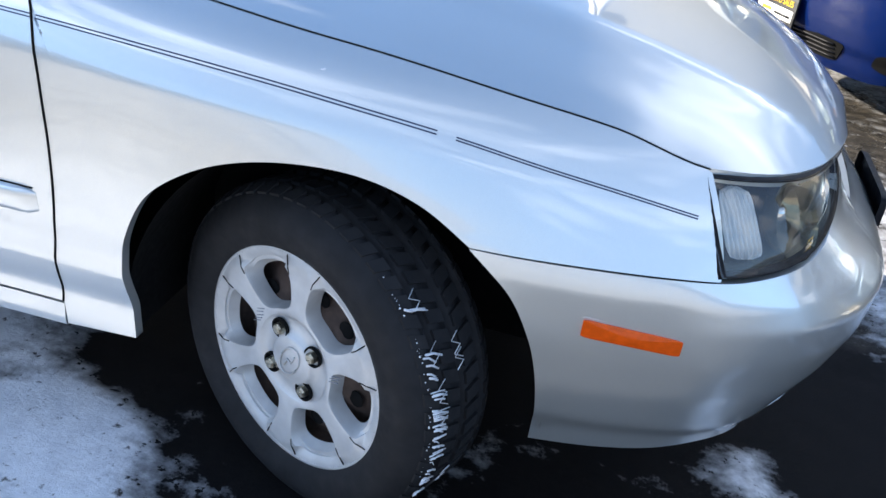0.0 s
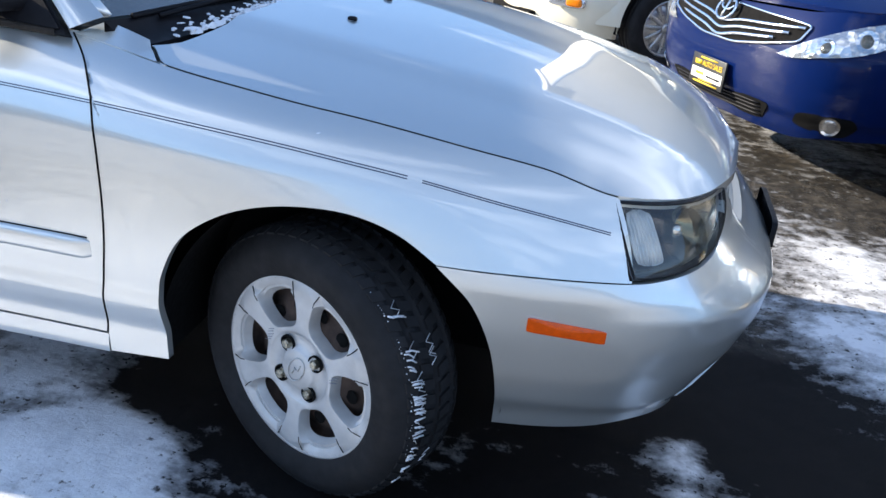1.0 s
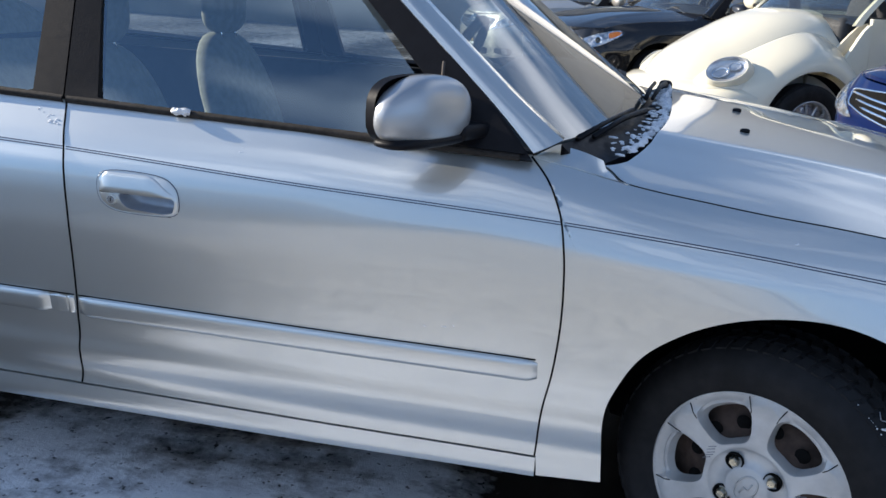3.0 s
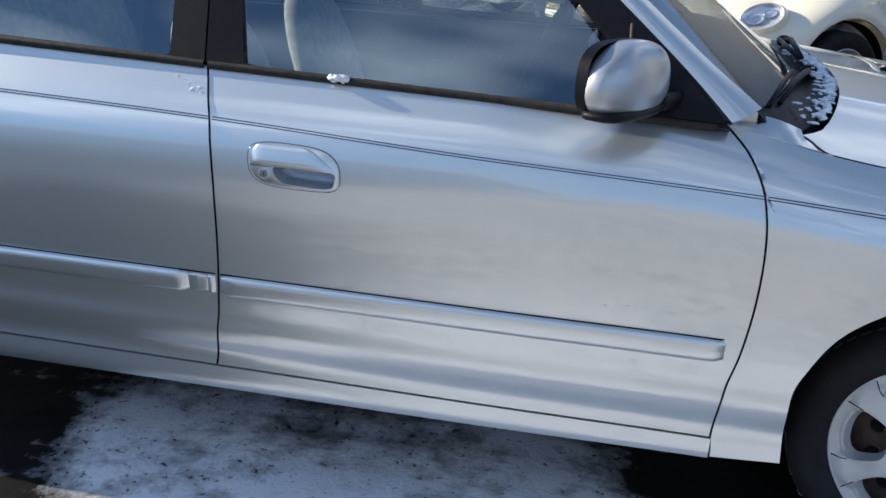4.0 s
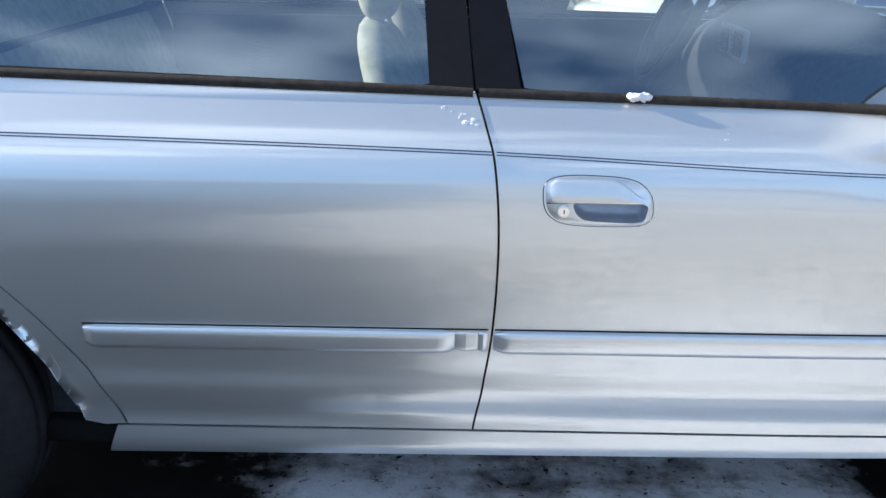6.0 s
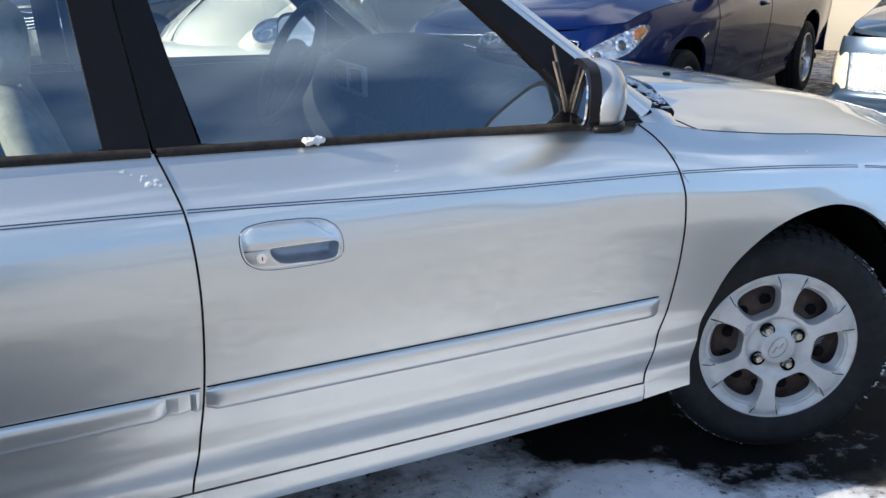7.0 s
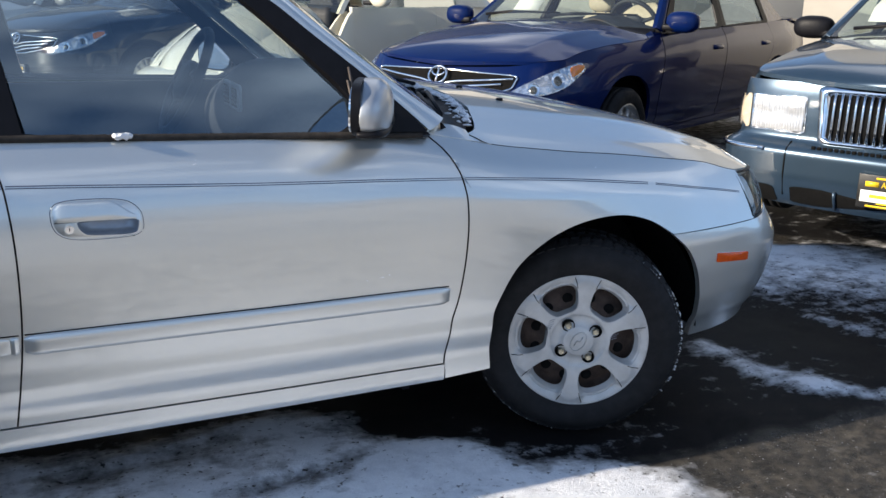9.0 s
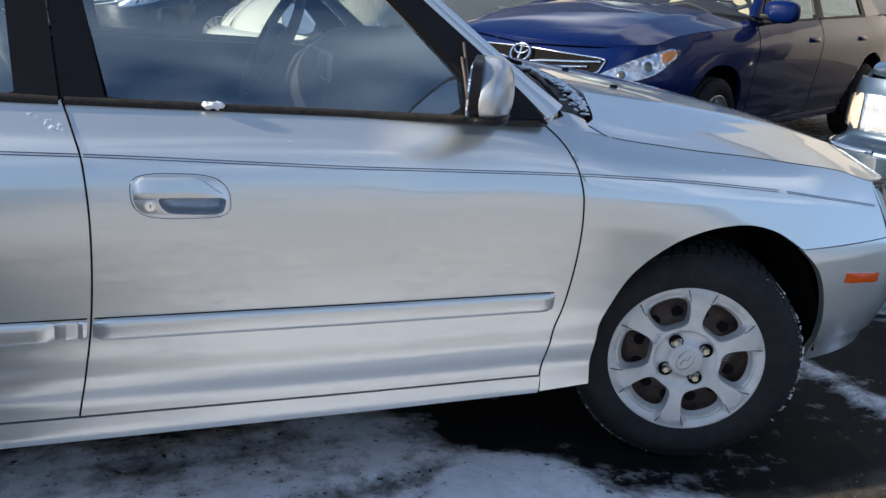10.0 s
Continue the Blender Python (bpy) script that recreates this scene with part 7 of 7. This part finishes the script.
def build_ground():
    # a fine middle and coarse outskirts in one sheet
    def axis(a, b, step, far):
        v = list(np.arange(a, b + 1e-6, step))
        lo, hi, d = [], [], step
        x = a
        while x > -far:
            d *= 1.35
            x -= d
            lo.append(x)
        x, d = b, step
        while x < far:
            d *= 1.35
            x += d
            hi.append(x)
        return lo[::-1] + v + hi
    xs, ys = axis(-3.0, 3.6, 0.028, 900), axis(-2.2, 3.6, 0.028, 900)
    verts, cover, wet = [], [], []
    for y in ys:
        for x in xs:
            c = cover_at(x, y) if abs(x) < 40 and abs(y) < 40 else (0.7 if y < 0 else 0.35)
            near = abs(x) < 8 and abs(y) < 8
            z = (0.012 * smooth(0.40, 0.75, c) + 0.003 * noise.fractal(Vector((x * 6, y * 6, 0)), 0.8, 2.0, 4)) if near else 0.0
            verts.append((x, y, z - 0.008 + (rise_at(x, y) if abs(x) < 60 and abs(y) < 60 else 0.0)))
            cover.append(c)
            wet.append(wet_shade_at(x, y))
    nx = len(xs)
    faces = [(j * nx + i, j * nx + i + 1, (j + 1) * nx + i + 1, (j + 1) * nx + i) for j in range(len(ys) - 1) for i in range(nx - 1)]
    me = bpy.data.meshes.new("ground")
    me.from_pydata([tuple(map(float, v)) for v in verts], [], faces)
    at = me.attributes.new("cover", "FLOAT", "POINT")
    at.data.foreach_set("value", np.array(cover, dtype=np.float32))
    # this attribute holds the painted-in shade as well as the wetness
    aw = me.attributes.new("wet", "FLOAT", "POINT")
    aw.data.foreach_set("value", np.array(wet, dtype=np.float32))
    asl = me.attributes.new("slush", "FLOAT", "POINT")
    asl.data.foreach_set("value", np.array([smooth(-0.35, -0.9, v[1] + 0.55 * smooth(0.0, 0.6, v[0])) for v in verts], dtype=np.float32))
    me.polygons.foreach_set("use_smooth", [True] * len(faces))
    me.materials.append(GROUND)
    tagged(new("ground", me), "wet dark asphalt with patches of packed snow and ice", "ground", kind="structure")


build_ground()


def wall_material():
    m = Nodes("tan_painted_siding")
    m.set(Base_Color=m.mix(m.ramp(m.noise(0.7, 6, 0.6), (0.35, 0.0), (0.7, 1.0)), (0.33, 0.31, 0.27), (0.40, 0.375, 0.33)), Roughness=0.8)
    m.bump(m.noise(60, 4), 0.25)
    return m.m


TAN = wall_material()
# shade put into the board colour, for walls out of view
SHADEWALL = plain("grey_painted_boards", (0.25, 0.25, 0.24), 0.75, vary=0.08, scale=3, bump=0.2, grain=40)
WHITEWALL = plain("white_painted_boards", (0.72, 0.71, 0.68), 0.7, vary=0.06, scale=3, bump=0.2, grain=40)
ROOFING = plain("dark_roof_edge", (0.09, 0.085, 0.08), 0.8)


def build_building():
    """Low tan building behind the row, its long side to the cars."""
    d = Vector((math.cos(radians(30)), math.sin(radians(30)), 0))
    base = Vector((2.46, 1.11, 0)) + d * 8.2
    th = thing("tan_building", "long low tan building with a flat dark roof edge", "building", pose(base.x, base.y, 0, 0, 0, 120))
    part("wall", box((9.0, 8.0, 2.7), (-1.6, -4.0, 1.35)), TAN, th)
    # unseen storey; its grey stands for shade that the hoods reflect
    part("upper_wall", box((9.0, 8.0, 3.3), (-1.6, -4.004, 4.35)), SHADEWALL, th)
    part("roof_edge", box((9.3, 8.3, 0.35), (-1.6, -4.0, 6.17), 0.03), ROOFING, th)
    part("low_wing", box((7.7, 8.0, 2.6), (6.75, -4.0, 1.3)), TAN, th)
    part("wing_roof", box((7.6, 8.3, 0.25), (6.85, -4.0, 2.72), 0.03), ROOFING, th)
    wing = thing("end_building", "low tan building closing the end of the car row", "building", pose(-6.0, 19.6, 0))
    part("wall", box((30.0, 8.0, 4.2), (0.0, 4.0, 2.1)), TAN, wing)
    part("roof_edge", box((30.5, 8.5, 0.35), (0.0, 4.0, 4.37), 0.03), ROOFING, wing)
    # its taller corner: narrow sunny end white, shade of the long side painted grey
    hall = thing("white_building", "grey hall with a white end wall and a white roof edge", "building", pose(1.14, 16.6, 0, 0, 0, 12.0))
    part("wall", box((13.0, 2.4, 7.0), (6.56, 1.2, 3.5)), SHADEWALL, hall)
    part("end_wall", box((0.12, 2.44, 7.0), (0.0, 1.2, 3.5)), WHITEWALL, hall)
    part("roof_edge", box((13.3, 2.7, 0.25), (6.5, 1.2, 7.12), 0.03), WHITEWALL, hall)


build_building()


# ---- snow lying on the silver car ----
def snow_strip(label, path, width, height, seed, rough=1.0):
    """A ragged, soft-edged ridge of snow along a line of points."""
    n, m = len(path), 12
    g = []
    for i, p in enumerate(path):
        a, b = path[max(i - 1, 0)], path[min(i + 1, n - 1)]
        t = (b - a).normalized()
        side = t.cross(Vector((0, 0, 1))).normalized()
        end = smooth(0.0, 0.06, min(i, n - 1 - i) / n)
        row = []
        for j in range(m + 1):
            u = -1 + 2 * j / m
            ragged = 0.75 + 0.9 * rough * noise.fractal(Vector((p.x * 30, p.y * 30, seed + (3 if u > 0 else 7))), 0.9, 2.0, 4)
            w = width * max(0.12, ragged) * (0.3 + 0.7 * end)
            q = p + side * (u * w)
            lump = 0.65 + 0.9 * rough * noise.fractal(Vector((q.x * 55, q.y * 55, seed)), 0.8, 2.0, 4)
            q.z += height * max(0.05, lump) * (1 - u * u) ** 0.7 * (0.2 + 0.8 * end) - 0.004 * u * u
            row.append(q)
        g.append(row)
    bm = sheet(g)
    me = bpy.data.meshes.new("snow_patch")
    for f in bm.faces:
        f.smooth = True
    bmesh.ops.recalc_face_normals(bm, faces=bm.faces)
    bm.to_mesh(me)
    bm.free()
    me.materials.append(SNOW)
    return tagged(new("snow_patch", me), label, "snow")


def hood_rear(y, back):
    v = (y - 0.855) / (HW - 0.135)
    x = -0.343 + 0.12 * (1 - v**4) - back
    return Vector((x, y, SIL.crown(x) - (SIL.crown(x) - SIL.shoulder(x)) * abs(0.907 * v) ** 3 - 0.006))


snow_strip("ragged drift of snow along the foot of the windscreen", [hood_rear(float(y), 0.010 + 0.008 * math.sin(float(y) * 9)) for y in np.linspace(0.62, 1.15, 170)], 0.015, 0.008, 3, 1.5)
snow_strip("feathery wisp of snow behind the hood's edge", [hood_rear(float(y), 0.010 + 0.005 * math.sin(float(y) * 23)) for y in np.linspace(0.20, 0.60, 160)], 0.010, 0.005, 4, 1.9)


def cowl_scatter():
    """Loose crumbs of snow strewn over the cowl behind the hood's edge."""
    rnd = random.Random(8)
    bm = bmesh.new()
    for i in range(420):
        y = rnd.uniform(0.17, 1.05)
        thick = math.exp(-((y - 0.42) / 0.22) ** 2) + 0.5 * math.exp(-((y - 0.9) / 0.15) ** 2)
        if rnd.random() > thick:
            continue
        p = hood_rear(y, 0.004 + abs(rnd.gauss(0, 0.020)))
        r = rnd.uniform(0.0012, 0.0050) * (1.0 if rnd.random() < 0.8 else 1.6)
        m = Matrix.Translation(p + Vector((0, 0, 0.001))) @ Matrix.Rotation(rnd.uniform(0, 3.1), 4, "Z") @ Matrix.Diagonal((rnd.uniform(1.0, 3.0), 1.0, rnd.uniform(0.4, 0.8), 1))
        bmesh.ops.create_icosphere(bm, subdivisions=1, radius=r, matrix=m)
    for v in bm.verts:
        v.co += Vector(noise.noise_vector(v.co * 400)) * 0.0012
    me = bpy.data.meshes.new("snow_crumbs")
    bm.to_mesh(me)
    bm.free()
    me.materials.append(SNOW)
    tagged(new("snow_crumbs", me), "loose white snow crumbs strewn on the black cowl", "snow", kind="stuff")


cowl_scatter()


def snow_lump(label, at, size, seed):
    bm = blob(size, at, 2.4, 40, 22)
    for v in bm.verts:
        v.co += Vector(noise.noise_vector(v.co * 130 + Vector((seed, 0, 0)))) * 0.0045 + Vector(noise.noise_vector(v.co * 330)) * 0.0016
    me = bpy.data.meshes.new("snow_patch")
    for f in bm.faces:
        f.smooth = True
    bm.to_mesh(me)
    bm.free()
    me.materials.append(SNOW)
    return tagged(new("snow_patch", me), label, "snow")


snow_lump("small lump of snow on the window sill", (-1.206, 0.048, 0.9365), (0.021, 0.009, 0.0075), 5)


def snow_flecks():
    """Tiny splashes of snow stuck to the door skins."""
    rnd = random.Random(21)
    bm = bmesh.new()
    spots = [(-1.538, 0.913, 0.004), (-1.524, 0.908, 0.003), (-1.506, 0.904, 0.004), (-1.497, 0.891, 0.009), (-1.490, 0.889, 0.006), (-1.512, 0.899, 0.003), (-1.061, 0.834, 0.003), (-1.060, 0.872, 0.003), (-1.058, 0.880, 0.002), (0.02, 0.80, 0.003), (-0.62, 0.565, 0.004), (-0.60, 0.57, 0.003), (-0.66, 0.56, 0.003)]
    for x, z, r in spots:
        for q in range(3):
            m = Matrix.Translation(SILVER_AT @ SIL.side(x + rnd.gauss(0, r * 0.7), z + rnd.gauss(0, r * 0.35), 0.0)) @ Matrix.Diagonal((1.3, 0.4, 0.7, 1))
            bmesh.ops.create_icosphere(bm, subdivisions=1, radius=r * rnd.uniform(0.35, 0.7), matrix=m)
    me = bpy.data.meshes.new("snow_flecks")
    bm.to_mesh(me)
    bm.free()
    me.materials.append(SNOW)
    tagged(new("snow_flecks", me), "tiny white snow flecks stuck to the silver doors", "snow", kind="stuff")


snow_flecks()
